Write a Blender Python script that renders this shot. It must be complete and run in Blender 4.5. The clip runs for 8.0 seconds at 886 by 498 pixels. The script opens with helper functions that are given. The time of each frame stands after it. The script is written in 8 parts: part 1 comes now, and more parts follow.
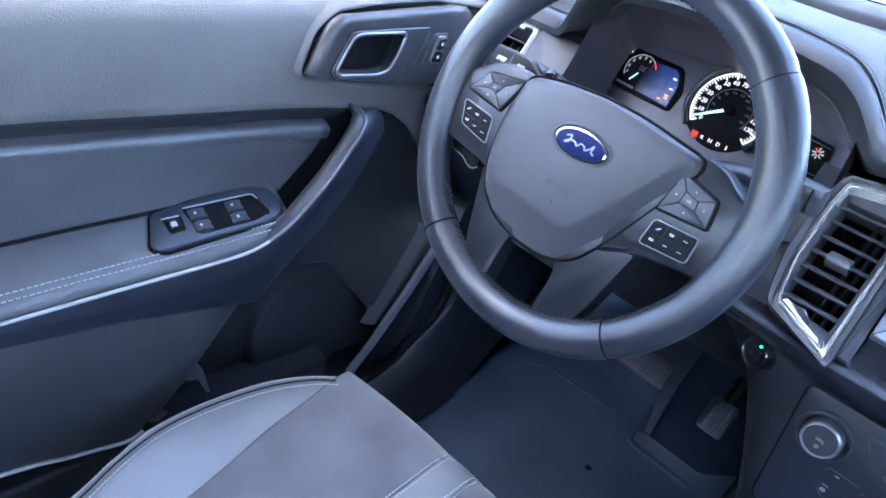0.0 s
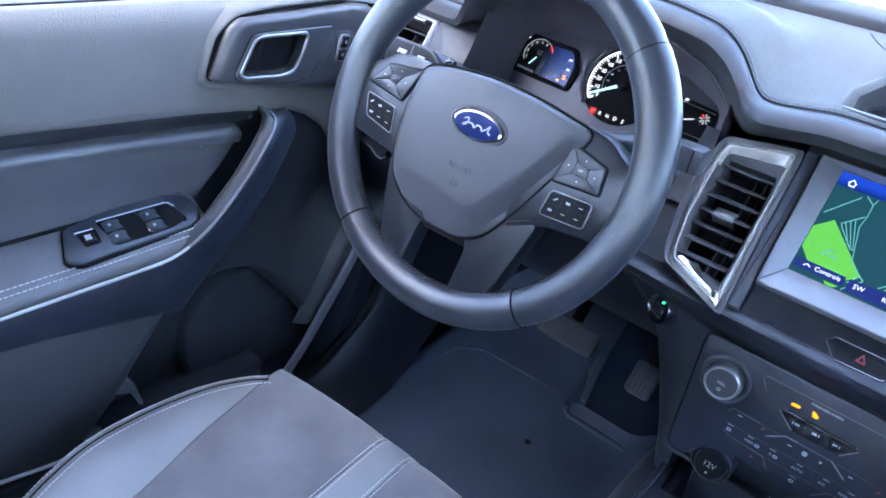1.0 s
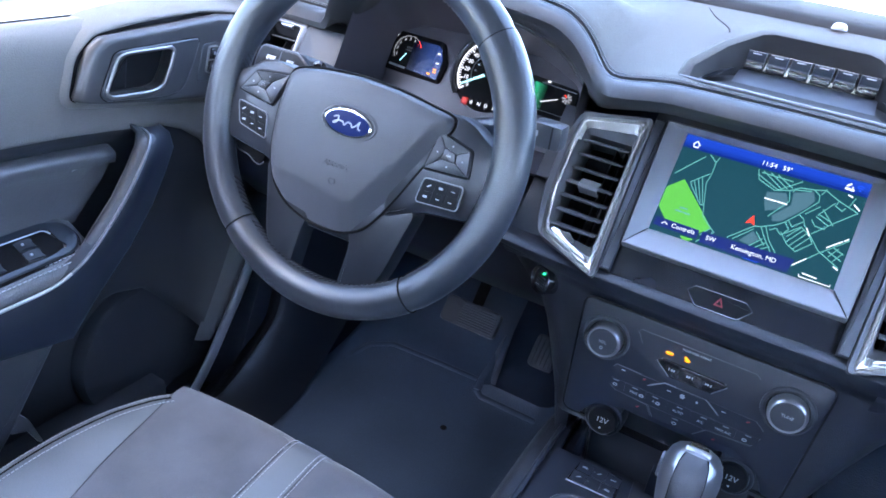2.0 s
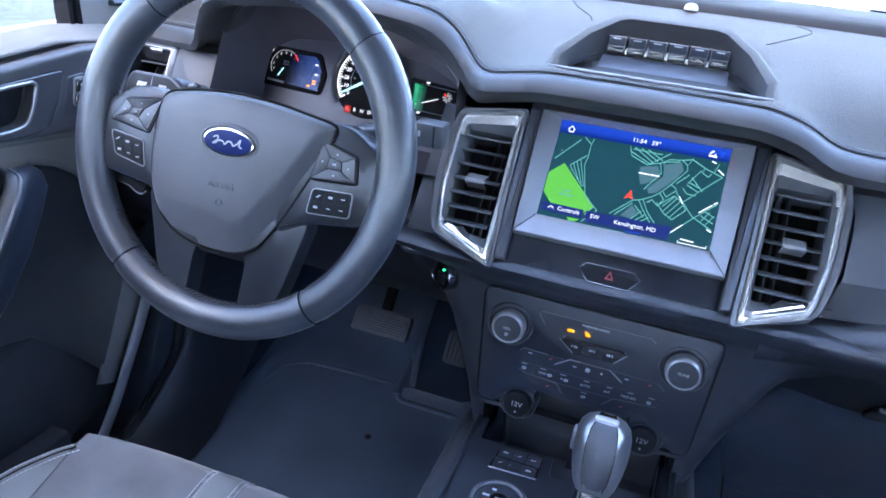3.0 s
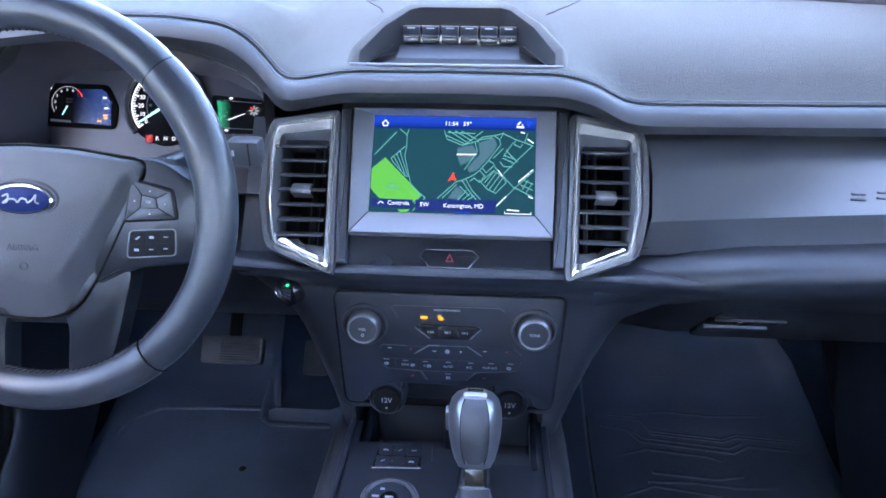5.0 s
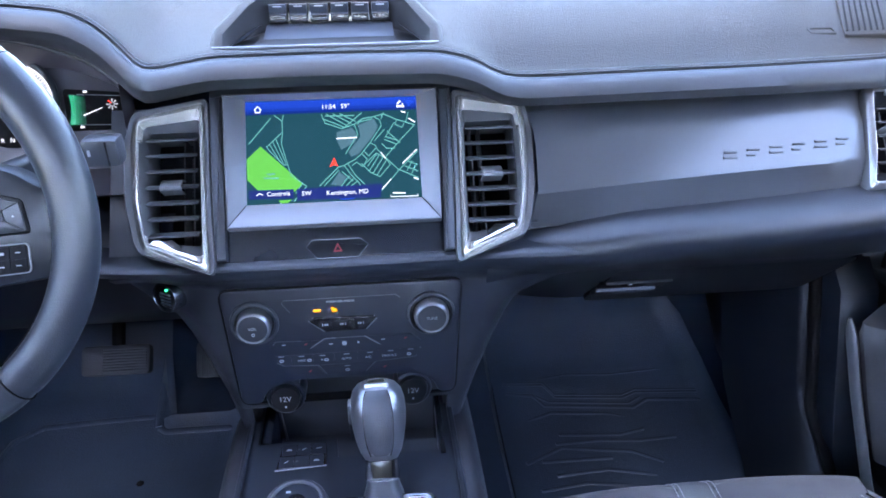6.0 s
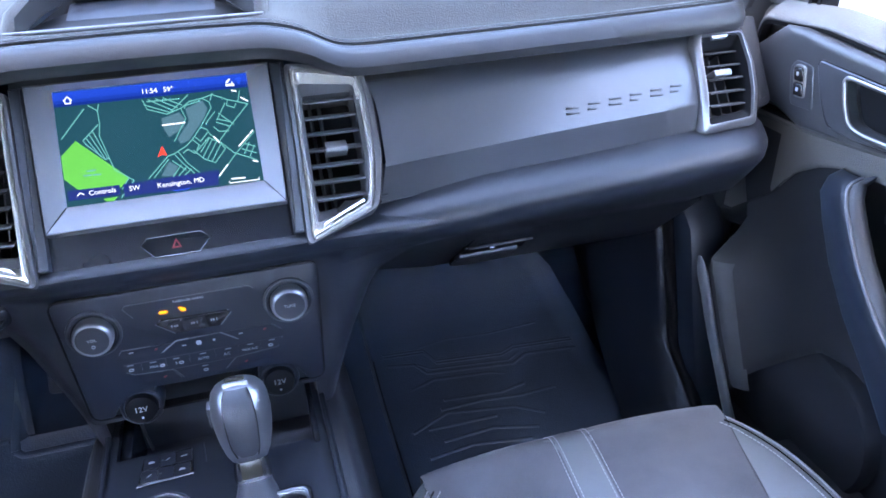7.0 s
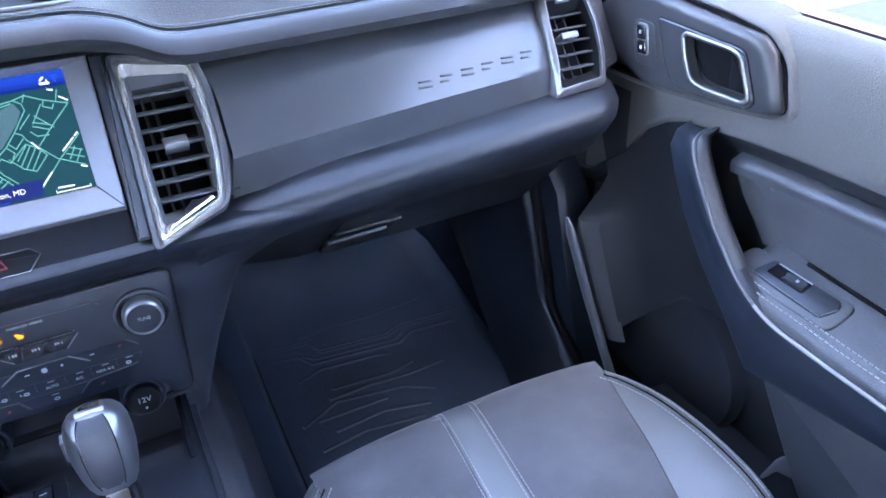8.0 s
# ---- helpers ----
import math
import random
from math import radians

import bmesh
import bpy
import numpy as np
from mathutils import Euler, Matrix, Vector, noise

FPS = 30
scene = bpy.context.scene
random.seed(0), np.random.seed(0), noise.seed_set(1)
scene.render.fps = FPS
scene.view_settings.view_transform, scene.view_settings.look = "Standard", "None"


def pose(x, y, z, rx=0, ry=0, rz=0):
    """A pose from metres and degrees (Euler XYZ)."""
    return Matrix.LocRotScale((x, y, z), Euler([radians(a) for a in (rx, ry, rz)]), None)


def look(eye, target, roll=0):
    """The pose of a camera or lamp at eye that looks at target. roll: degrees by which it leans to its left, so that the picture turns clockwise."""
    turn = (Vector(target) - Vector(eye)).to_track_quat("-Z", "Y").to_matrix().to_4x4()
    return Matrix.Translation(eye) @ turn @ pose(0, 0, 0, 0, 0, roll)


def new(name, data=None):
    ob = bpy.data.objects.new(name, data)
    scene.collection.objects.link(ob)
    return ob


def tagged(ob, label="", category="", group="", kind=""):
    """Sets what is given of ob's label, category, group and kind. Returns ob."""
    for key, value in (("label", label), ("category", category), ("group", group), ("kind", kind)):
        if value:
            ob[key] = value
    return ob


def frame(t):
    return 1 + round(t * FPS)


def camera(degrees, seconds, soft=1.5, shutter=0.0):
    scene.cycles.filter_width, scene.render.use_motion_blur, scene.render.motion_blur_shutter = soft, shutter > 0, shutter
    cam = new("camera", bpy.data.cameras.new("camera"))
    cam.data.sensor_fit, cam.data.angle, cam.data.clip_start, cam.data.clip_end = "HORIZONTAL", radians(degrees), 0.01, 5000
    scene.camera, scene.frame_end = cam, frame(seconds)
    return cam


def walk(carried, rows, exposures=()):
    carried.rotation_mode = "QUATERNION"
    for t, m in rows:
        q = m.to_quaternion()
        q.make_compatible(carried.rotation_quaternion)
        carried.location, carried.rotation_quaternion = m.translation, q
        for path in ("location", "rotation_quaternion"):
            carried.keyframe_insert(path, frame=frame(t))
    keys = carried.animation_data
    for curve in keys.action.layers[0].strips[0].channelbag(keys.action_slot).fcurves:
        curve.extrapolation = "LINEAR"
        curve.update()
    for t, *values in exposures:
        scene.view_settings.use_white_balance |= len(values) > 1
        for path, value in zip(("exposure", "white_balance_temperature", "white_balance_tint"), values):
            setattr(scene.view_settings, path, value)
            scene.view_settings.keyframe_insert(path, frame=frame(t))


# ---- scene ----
# ---------------- camera ----------------
cam = camera(63.1, 8.0, 1.7)
PATH = [  # seconds, x, y, z, yaw, pitch, roll
    (0.0, -0.0661, -0.6782, 0.9169, 38.01, -30.57, 13.90),
    (0.5, -0.0468, -0.6775, 0.9172, 35.96, -30.06, 12.67),
    (1.0, -0.0207, -0.6796, 0.9210, 33.24, -29.46, 11.25),
    (1.5, 0.0026, -0.6821, 0.9248, 29.70, -28.80, 9.95),
    (3.0, 0.0387, -0.6867, 0.9266, 18.06, -26.63, 5.20),
    (3.5, 0.0377, -0.6884, 0.9289, 14.43, -26.22, 3.50),
    (4.0, 0.0369, -0.6917, 0.9327, 10.95, -26.16, 1.90),
    (4.5, 0.0343, -0.6917, 0.9357, 7.55, -26.27, 0.72),
    (6.0, 0.0457, -0.6619, 0.9356, -5.34, -28.83, -0.51),
    (6.5, 0.0562, -0.6534, 0.9339, -10.29, -30.24, -0.84),
    (7.0, 0.0830, -0.6428, 0.9335, -15.59, -31.75, -1.23),
    (7.5, 0.1009, -0.6336, 0.9332, -20.80, -33.14, -1.53),
    (8.0, 0.1115, -0.6273, 0.9296, -26.14, -34.09, -1.47),
]
walk(cam, [(t, pose(x, y, z, 90 + pitch, 0, yaw) @ pose(0, 0, 0, 0, 0, roll)) for t, x, y, z, yaw, pitch, roll in PATH],
     exposures=[(0.0, 5.60, 6150, 18), (4.5, 5.44, 6180, 20), (6.5, 5.64, 6310, 22), (8.0, 5.68, 6370, 22)])

# ---------------- sky and sun ----------------
world = bpy.data.worlds.new("sky")
scene.world = world
world.use_nodes = True
wn = world.node_tree
sky = wn.nodes.new("ShaderNodeTexSky")
sky.sky_type, sky.sun_disc = "NISHITA", False
sky.sun_elevation, sky.sun_rotation = radians(60), radians(193)
wn.links.new(sky.outputs[0], wn.nodes["Background"].inputs[0])
wn.nodes["Background"].inputs[1].default_value = 0.12
sun_data = bpy.data.lights.new("sun", "SUN")
sun_data.energy, sun_data.angle, sun_data.color = 0.30, radians(60), (1.0, 0.985, 0.97)
sun = new("sun", sun_data)
sun.matrix_world = look((0, 0, 5), (math.sin(radians(193)) * -3, math.cos(radians(193)) * -3, 5 - 5.2))


# ---------------- materials ----------------
def material(name, colour, rough=0.5, metal=0.0, bump=0.0, scale=400.0, vary=0.15, patch=9.0, coat=0.0, sheen=0.0, spec=0.5, cells=False, rvary=0.03):
    """A surface with large faint stains, fine grain in colour and gloss, and fine relief."""
    m = bpy.data.materials.new(name)
    m.use_nodes = True
    nt = m.node_tree
    b = nt.nodes["Principled BSDF"]
    n, l = nt.nodes.new, nt.links.new
    co = n("ShaderNodeTexCoord")
    big, fine = n("ShaderNodeTexNoise"), n("ShaderNodeTexNoise")
    big.inputs["Scale"].default_value, fine.inputs["Scale"].default_value = patch, scale
    big.inputs["Detail"].default_value, fine.inputs["Detail"].default_value = 4, 2
    l(co.outputs["Object"], big.inputs["Vector"]), l(co.outputs["Object"], fine.inputs["Vector"])
    mix = n("ShaderNodeMath")
    mix.operation = "MULTIPLY_ADD"
    mix.inputs[1].default_value = 0.5
    l(fine.outputs[0], mix.inputs[0]), l(big.outputs[0], mix.inputs[2])
    ramp = n("ShaderNodeValToRGB")
    lo, hi = 1 - vary, 1 + vary
    ramp.color_ramp.elements[0].position, ramp.color_ramp.elements[1].position = 0.45, 1.05
    ramp.color_ramp.elements[0].color = (*[c * lo for c in colour], 1)
    ramp.color_ramp.elements[1].color = (*[min(1, c * hi) for c in colour], 1)
    l(mix.outputs[0], ramp.inputs[0]), l(ramp.outputs[0], b.inputs["Base Color"])
    rr = n("ShaderNodeMapRange")
    rr.inputs["From Min"].default_value, rr.inputs["From Max"].default_value = 0.3, 0.7
    rr.inputs["To Min"].default_value, rr.inputs["To Max"].default_value = max(0.02, rough - rvary / 2), min(1, rough + rvary / 2)
    l(big.outputs[0], rr.inputs["Value"]), l(rr.outputs[0], b.inputs["Roughness"])
    b.inputs["Metallic"].default_value = metal
    b.inputs["Specular IOR Level"].default_value = spec
    b.inputs["Coat Weight"].default_value = coat
    b.inputs["Sheen Weight"].default_value = sheen
    if bump:
        bp = n("ShaderNodeBump")
        bp.inputs["Strength"].default_value, bp.inputs["Distance"].default_value = bump, 0.001
        if cells:
            vo = n("ShaderNodeTexVoronoi")
            vo.inputs["Scale"].default_value = scale
            l(co.outputs["Object"], vo.inputs["Vector"]), l(vo.outputs["Distance"], bp.inputs["Height"])
        else:
            l(fine.outputs[0], bp.inputs["Height"])
        l(bp.outputs[0], b.inputs["Normal"])
    return m


def glowing(name, colour, strength):
    m = bpy.data.materials.new(name)
    m.use_nodes = True
    b = m.node_tree.nodes["Principled BSDF"]
    b.inputs["Base Color"].default_value = (*[c * 0.04 for c in colour], 1)
    b.inputs["Specular IOR Level"].default_value = 0.2
    b.inputs["Roughness"].default_value = 0.25
    b.inputs["Emission Color"].default_value = (*colour, 1)
    b.inputs["Emission Strength"].default_value = strength * 0.76
    return m


PAD = material("dash_top_vinyl", (0.0165, 0.0155, 0.0142), 0.66, 0, 0.35, 620, 0.16, 5, cells=True, spec=0.20)
NOSE = material("soft_dash_vinyl", (0.0190, 0.0198, 0.0225), 0.45, 0, 0.10, 900, 0.14, 6, cells=True, spec=0.32)
TRAY = material("matt_tray_plastic", (0.0045, 0.0050, 0.0064), 0.62, 0, 0.1, 800, 0.15, 9, spec=0.16)
PLASTIC = material("grained_dark_plastic", (0.0240, 0.0265, 0.0325), 0.38, 0, 0.24, 950, 0.16, 7, cells=True)
SMOOTHP = material("smooth_dark_plastic", (0.0125, 0.016, 0.0235), 0.40, 0, 0.06, 900, 0.12, 10)
DOORV = material("pebbled_door_vinyl", (0.118, 0.115, 0.110), 0.50, 0, 0.40, 620, 0.14, 6, cells=True, spec=0.42)
DOORD = material("dark_door_plastic", (0.033, 0.036, 0.041), 0.42, 0, 0.3, 700, 0.22, 7, spec=0.45)
LEATHER = material("dark_leather", (0.070, 0.072, 0.078), 0.35, 0, 0.35, 650, 0.15, 12, cells=True)
SEATL = material("seat_leather", (0.132, 0.144, 0.154), 0.31, 0, 0.20, 800, 0.12, 10, cells=True)
WHEELL = material("wheel_leather", (0.0175, 0.0205, 0.0260), 0.34, 0, 0.12, 800, 0.16, 9, cells=True, spec=0.50, rvary=0.10)
SUEDE = material("charcoal_suede", (0.080, 0.084, 0.096), 0.95, 0, 0.3, 1200, 0.30, 14, sheen=0.30, spec=0.2)
SATIN = material("satin_silver_paint", (0.150, 0.155, 0.168), 0.42, 0.5, 0, 600, 0.06, 8)
DSATIN = material("dark_satin_paint", (0.042, 0.045, 0.051), 0.29, 0, 0.02, 900, 0.05, 5, spec=0.78, rvary=0.0)
CHROME = material("chrome", (0.60, 0.60, 0.61), 0.13, 1.0, 0, 300, 0.05, 20)
VCHROME = material("vent_chrome", (0.78, 0.75, 0.69), 0.15, 0.75, 0, 300, 0.08, 40)
VFRAME = material("gunmetal_paint", (0.060, 0.061, 0.065), 0.48, 0.2, 0, 500, 0.08, 20)
VLINE = material("vent_lining", (0.075, 0.077, 0.082), 0.45, 0, 0, 600, 0.1, 14)
COVERM = material("airbag_cover_vinyl", (0.0450, 0.0475, 0.0530), 0.42, 0, 0.24, 950, 0.16, 7, cells=True, spec=0.36)
SPOKEM = material("dark_spoke_plastic", (0.0085, 0.0102, 0.0138), 0.37, 0, 0.06, 900, 0.12, 10, spec=0.36)
DIM = material("grey_print", (0.20, 0.21, 0.225), 0.6, 0, 0, 500, 0.05, 30)
DCHROME = material("dark_chrome", (0.22, 0.225, 0.24), 0.22, 1.0, 0, 300, 0.06, 20)
PIANO = material("gloss_black", (0.012, 0.012, 0.014), 0.16, 0, 0, 300, 0.2, 10, rvary=0.01)
KEYB = material("key_black", (0.006, 0.007, 0.009), 0.5, 0, 0.05, 600, 0.15, 10, spec=0.10)
BLACK = material("matt_black", (0.005, 0.005, 0.006), 0.75, 0, 0.2, 600, 0.2, 10, spec=0.10)
RUBBER = material("floor_rubber", (0.029, 0.046, 0.077), 0.40, 0, 0.5, 420, 0.30, 8, spec=0.50)
CARPET = material("dark_carpet", (0.014, 0.022, 0.040), 0.95, 0, 0.9, 900, 0.35, 14, spec=0.1)
HEADLINER = material("grey_headliner", (0.38, 0.38, 0.375), 0.95, 0, 0.3, 900, 0.08, 5)
DTHREAD = material("grey_thread", (0.12, 0.125, 0.135), 0.8, 0, 0, 500, 0.1, 30)
STITCHM = material("charcoal_thread", (0.018, 0.018, 0.020), 0.7, 0, 0, 500, 0.2, 30, spec=0.3)
THREAD = material("pale_thread", (0.34, 0.355, 0.375), 0.8, 0, 0, 500, 0.1, 30)
PRINT = material("white_print", (0.34, 0.35, 0.37), 0.6, 0, 0, 500, 0.05, 30)
BLUE = material("blue_enamel", (0.004, 0.012, 0.070), 0.5, 0, 0, 300, 0.08, 40, spec=0.12)
EDGEP = material("pale_satin_edge", (0.33, 0.34, 0.355), 0.34, 0, 0, 600, 0.06, 9)
STRIPM = material("door_edge_plastic", (0.105, 0.112, 0.125), 0.33, 0, 0.05, 700, 0.1, 9)
HANDLEM = material("dark_satin_handle", (0.045, 0.047, 0.052), 0.34, 0.3, 0, 600, 0.1, 20)
HOLEM = material("brushed_grey_metal", (0.25, 0.243, 0.233), 0.42, 1.0, 0, 500, 0.1, 30)
MIRROR = material("mirror_glass", (0.5, 0.5, 0.52), 0.05, 1.0, 0, 300, 0.03, 10, rvary=0.01)
KSILVER = material("lever_silver", (0.30, 0.305, 0.32), 0.33, 0.95, 0, 600, 0.06, 12)
KRIM = material("satin_chrome", (0.30, 0.305, 0.315), 0.30, 0.9, 0, 300, 0.06, 20)
RINGM = material("bright_satin_ring", (0.22, 0.224, 0.235), 0.36, 0.9, 0, 400, 0.08, 30)
VENTP = material("vent_plastic", (0.050, 0.053, 0.060), 0.45, 0, 0.05, 900, 0.1, 12)
TABM = material("tab_silver", (0.16, 0.165, 0.175), 0.36, 0.5, 0, 600, 0.06, 12)
OLIVE = material("smoked_amber_plastic", (0.030, 0.026, 0.018), 0.22, 0, 0, 400, 0.1, 20)
BEZELM = material("satin_bezel_plastic", (0.034, 0.035, 0.038), 0.40, 0, 0.05, 900, 0.10, 9)
LOWDASH = material("lower_dash_plastic", (0.0100, 0.0120, 0.0165), 0.38, 0, 0.26, 950, 0.16, 7, cells=True)
POCKETM = material("matt_pocket_plastic", (0.0180, 0.0195, 0.0230), 0.58, 0, 0.15, 800, 0.2, 7, spec=0.28)
ENDM = material("satin_grey_paint", (0.026, 0.029, 0.036), 0.46, 0, 0.05, 900, 0.08, 8, spec=0.32)
PEDALM = material("pedal_rubber", (0.018, 0.024, 0.034), 0.55, 0, 0.3, 600, 0.2, 20, spec=0.4)
GRILLE = material("speaker_cloth", (0.018, 0.020, 0.025), 0.6, 0, 0.4, 900, 0.2, 9, spec=0.25)
KNOBL = material("knob_leather", (0.045, 0.049, 0.058), 0.40, 0, 0.2, 900, 0.12, 20, cells=True, spec=0.4)
GLOSSP = material("shiny_dark_plastic", (0.007, 0.0085, 0.0125), 0.26, 0, 0.05, 900, 0.12, 10, spec=0.38)
# smooth plastic, its base darkened to stand in for deep footwell shade
KICKM = material("shade_darkened_plastic", (0.0050, 0.0075, 0.0130), 0.40, 0, 0.08, 900, 0.12, 10, spec=0.36)
# plum black, lifted to paint the haze of a cover lens that isn't modelled
BOWLM = material("haze_lifted_plastic", (0.052, 0.048, 0.060), 0.40, 0, 0.06, 900, 0.12, 10, spec=0.45)
KNOB = material("knob_grey", (0.060, 0.064, 0.072), 0.4, 0.3, 0.1, 700, 0.1, 20)
REDP = material("red_print", (0.24, 0.015, 0.02), 0.5, 0, 0, 500, 0.1, 30)
ASPHALT = material("grey_asphalt", (0.050, 0.053, 0.058), 0.9, 0, 0.6, 60, 0.3, 0.6)
PALE = material("pale_concrete", (0.22, 0.205, 0.185), 0.9, 0, 0.5, 60, 0.2, 0.8)
BRICK = material("brick_red", (0.30, 0.13, 0.09), 0.85, 0, 0.5, 60, 0.3, 2)
GREEN_LED = glowing("green_light", (0.02, 1.0, 0.30), 0.12)
AMBER = glowing("amber_light", (1.0, 0.30, 0.004), 0.075)
PANELM = material("matt_panel", (0.007, 0.010, 0.017), 0.44, 0, 0.06, 900, 0.12, 10, spec=0.4)
RED_LED = glowing("red_light", (1.0, 0.06, 0.04), 0.07)
RED_DIM = glowing("dim_red_light", (1.0, 0.05, 0.03), 0.012)
MAPBG = glowing("map_ground", (0.008, 0.045, 0.060), 0.055)
MAPROAD = glowing("map_road", (0.10, 0.36, 0.32), 0.045)
MAPWHITE = glowing("map_white", (0.75, 0.85, 0.9), 0.05)
MAPGREEN = glowing("map_park", (0.11, 0.50, 0.07), 0.040)
MAPGREY = glowing("map_block", (0.05, 0.12, 0.15), 0.055)
MAPBLUE = glowing("screen_blue", (0.01, 0.045, 0.36), 0.050)
MAPBLUES = [glowing("screen_blue", (0.01 * g, 0.045 * g, 0.36 * g), 0.050) for g in (0.72, 0.45, 1.5)]
MAPNAVY = glowing("screen_navy", (0.01, 0.02, 0.12), 0.055)
MAPRED = glowing("screen_red", (0.9, 0.05, 0.03), 0.06)
DIAL = glowing("dial_white", (0.8, 0.85, 0.9), 0.055)
DIALD = glowing("dim_dial_white", (0.8, 0.85, 0.9), 0.024)
LCDS = [glowing("lcd_blue", (0.035 * g, 0.075 * g, 0.26 * g), 0.021) for g in (0.08, 0.25, 0.5, 0.75, 1.0, 1.1, 1.2, 1.3)]
LCDGS = [glowing("lcd_green", (0.02 * g, 0.40 * g, 0.18 * g), 0.035) for g in (1.15, 1.0, 0.85, 0.62, 0.42, 0.26, 0.14, 0.06)]
NEEDLE = glowing("needle_cyan", (0.35, 0.85, 0.9), 0.07)
GLASS = bpy.data.materials.new("window_glass")
GLASS.use_nodes = True
gb = GLASS.node_tree.nodes["Principled BSDF"]
gb.inputs["Base Color"].default_value = (0.93, 0.97, 0.95, 1)
gb.inputs["Roughness"].default_value, gb.inputs["Transmission Weight"].default_value, gb.inputs["IOR"].default_value = 0.0, 1.0, 1.45

SIDEGLASS = bpy.data.materials.new("tinted_side_glass")
SIDEGLASS.use_nodes = True
gb = SIDEGLASS.node_tree.nodes["Principled BSDF"]
gb.inputs["Base Color"].default_value = (0.50, 0.53, 0.54, 1)
gb.inputs["Roughness"].default_value, gb.inputs["Transmission Weight"].default_value, gb.inputs["IOR"].default_value = 0.0, 1.0, 1.45

TINTED = bpy.data.materials.new("tinted_glass")
TINTED.use_nodes = True
gb = TINTED.node_tree.nodes["Principled BSDF"]
gb.inputs["Base Color"].default_value = (0.80, 0.82, 0.83, 1)
gb.inputs["Roughness"].default_value, gb.inputs["Transmission Weight"].default_value, gb.inputs["IOR"].default_value = 0.0, 1.0, 1.45


# ---------------- helpers ----------------
def part(name, bm, mat, parent=None, label="", angle=38):
    """One mesh object from a bmesh, with soft shading up to an angle."""
    bmesh.ops.remove_doubles(bm, verts=bm.verts, dist=0.00002)
    bmesh.ops.recalc_face_normals(bm, faces=bm.faces)
    me = bpy.data.meshes.new(name)
    bm.to_mesh(me)
    bm.free()
    me.materials.append(mat)
    me.polygons.foreach_set("use_smooth", [True] * len(me.polygons))
    me.set_sharp_from_angle(angle=radians(angle))
    ob = new(name, me)
    if parent is not None:
        ob.parent = parent
    if label:
        tagged(ob, label)
    return ob


def thing(name, label, category, group="", kind="", at=(0, 0, 0)):
    """An Empty at a thing's base, which holds its parts."""
    ob = new(name)
    ob.empty_display_size = 0.03
    ob.matrix_world = Matrix.Translation(at)
    return tagged(ob, label, category, group, kind)


def B():
    return bmesh.new()


def fit_parent(ob, root):
    """Hang a mesh built in world coordinates under a root that stands elsewhere."""
    ob.parent = root
    ob.matrix_parent_inverse = Matrix.Translation(root.location).inverted()
    return ob


def plane_at(o, u, v, w=None):
    o, u, v = Vector(o), Vector(u), Vector(v)
    w = Vector(w) if w is not None else u.cross(v).normalized()
    return lambda a, b, c=0.0: o + a * u + b * v + c * w


def recline(d=0.0):
    """The reclined plane of the upper dash: x, z and the height off it towards the seats."""
    n = Vector((0, -1, 0.83)).normalized()
    return lambda x, z, h=0.0: Vector((x, d + 0.83 * (z - 0.631), z)) + h * n


def stackface(d=0.0):
    n = Vector((0, -1, 0.09)).normalized()
    return lambda x, z, h=0.0: Vector((x, d - 0.027 + 0.09 * (z - 0.51), z)) + h * n


def doorface(s, d=0.70):
    """A door's inner face on side s: y, z and the height off it into the cabin."""
    return lambda y, z, h=0.0: Vector((s * (d - h), y, z))


def ccw(p):
    a = sum(p[i][0] * p[(i + 1) % len(p)][1] - p[(i + 1) % len(p)][0] * p[i][1] for i in range(len(p)))
    return list(p) if a > 0 else list(reversed(p))


def offset(p, d):
    """A counter-clockwise polygon moved inwards by d."""
    out = []
    for i in range(len(p)):
        a, b, c = Vector(p[i - 1]), Vector(p[i]), Vector(p[(i + 1) % len(p)])
        e, g = (b - a), (c - b)
        if e.length < 1e-9 or g.length < 1e-9:
            out.append(tuple(b))
            continue
        e.normalize(), g.normalize()
        n1, n2 = Vector((-e.y, e.x)), Vector((-g.y, g.x))
        m = n1 + n2
        k = d / max(0.35, m.length_squared / 2) if m.length > 1e-6 else 0
        out.append(tuple(b + m * k))
    return out


def rounded(p, r, n=4):
    """A polygon with its corners rounded."""
    p, out = ccw(p), []
    for i in range(len(p)):
        a, b, c = Vector(p[i - 1]), Vector(p[i]), Vector(p[(i + 1) % len(p)])
        q = min(r, (a - b).length * 0.45, (c - b).length * 0.45)
        s, e = b + (a - b).normalized() * q, b + (c - b).normalized() * q
        for k in range(n + 1):
            t = k / n
            out.append(tuple((1 - t) ** 2 * s + 2 * t * (1 - t) * b + t * t * e))
    return out


def rect(x0, z0, x1, z1):
    return [(x0, z0), (x1, z0), (x1, z1), (x0, z1)]


def circle(cx, cz, r, n=32, rz=None):
    return [(cx + r * math.cos(2 * math.pi * k / n), cz + (rz or r) * math.sin(2 * math.pi * k / n)) for k in range(n)]


def bridge(bm, a, b):
    n = len(a)
    for i in range(n):
        bm.faces.new((a[i], a[(i + 1) % n], b[(i + 1) % n], b[i]))


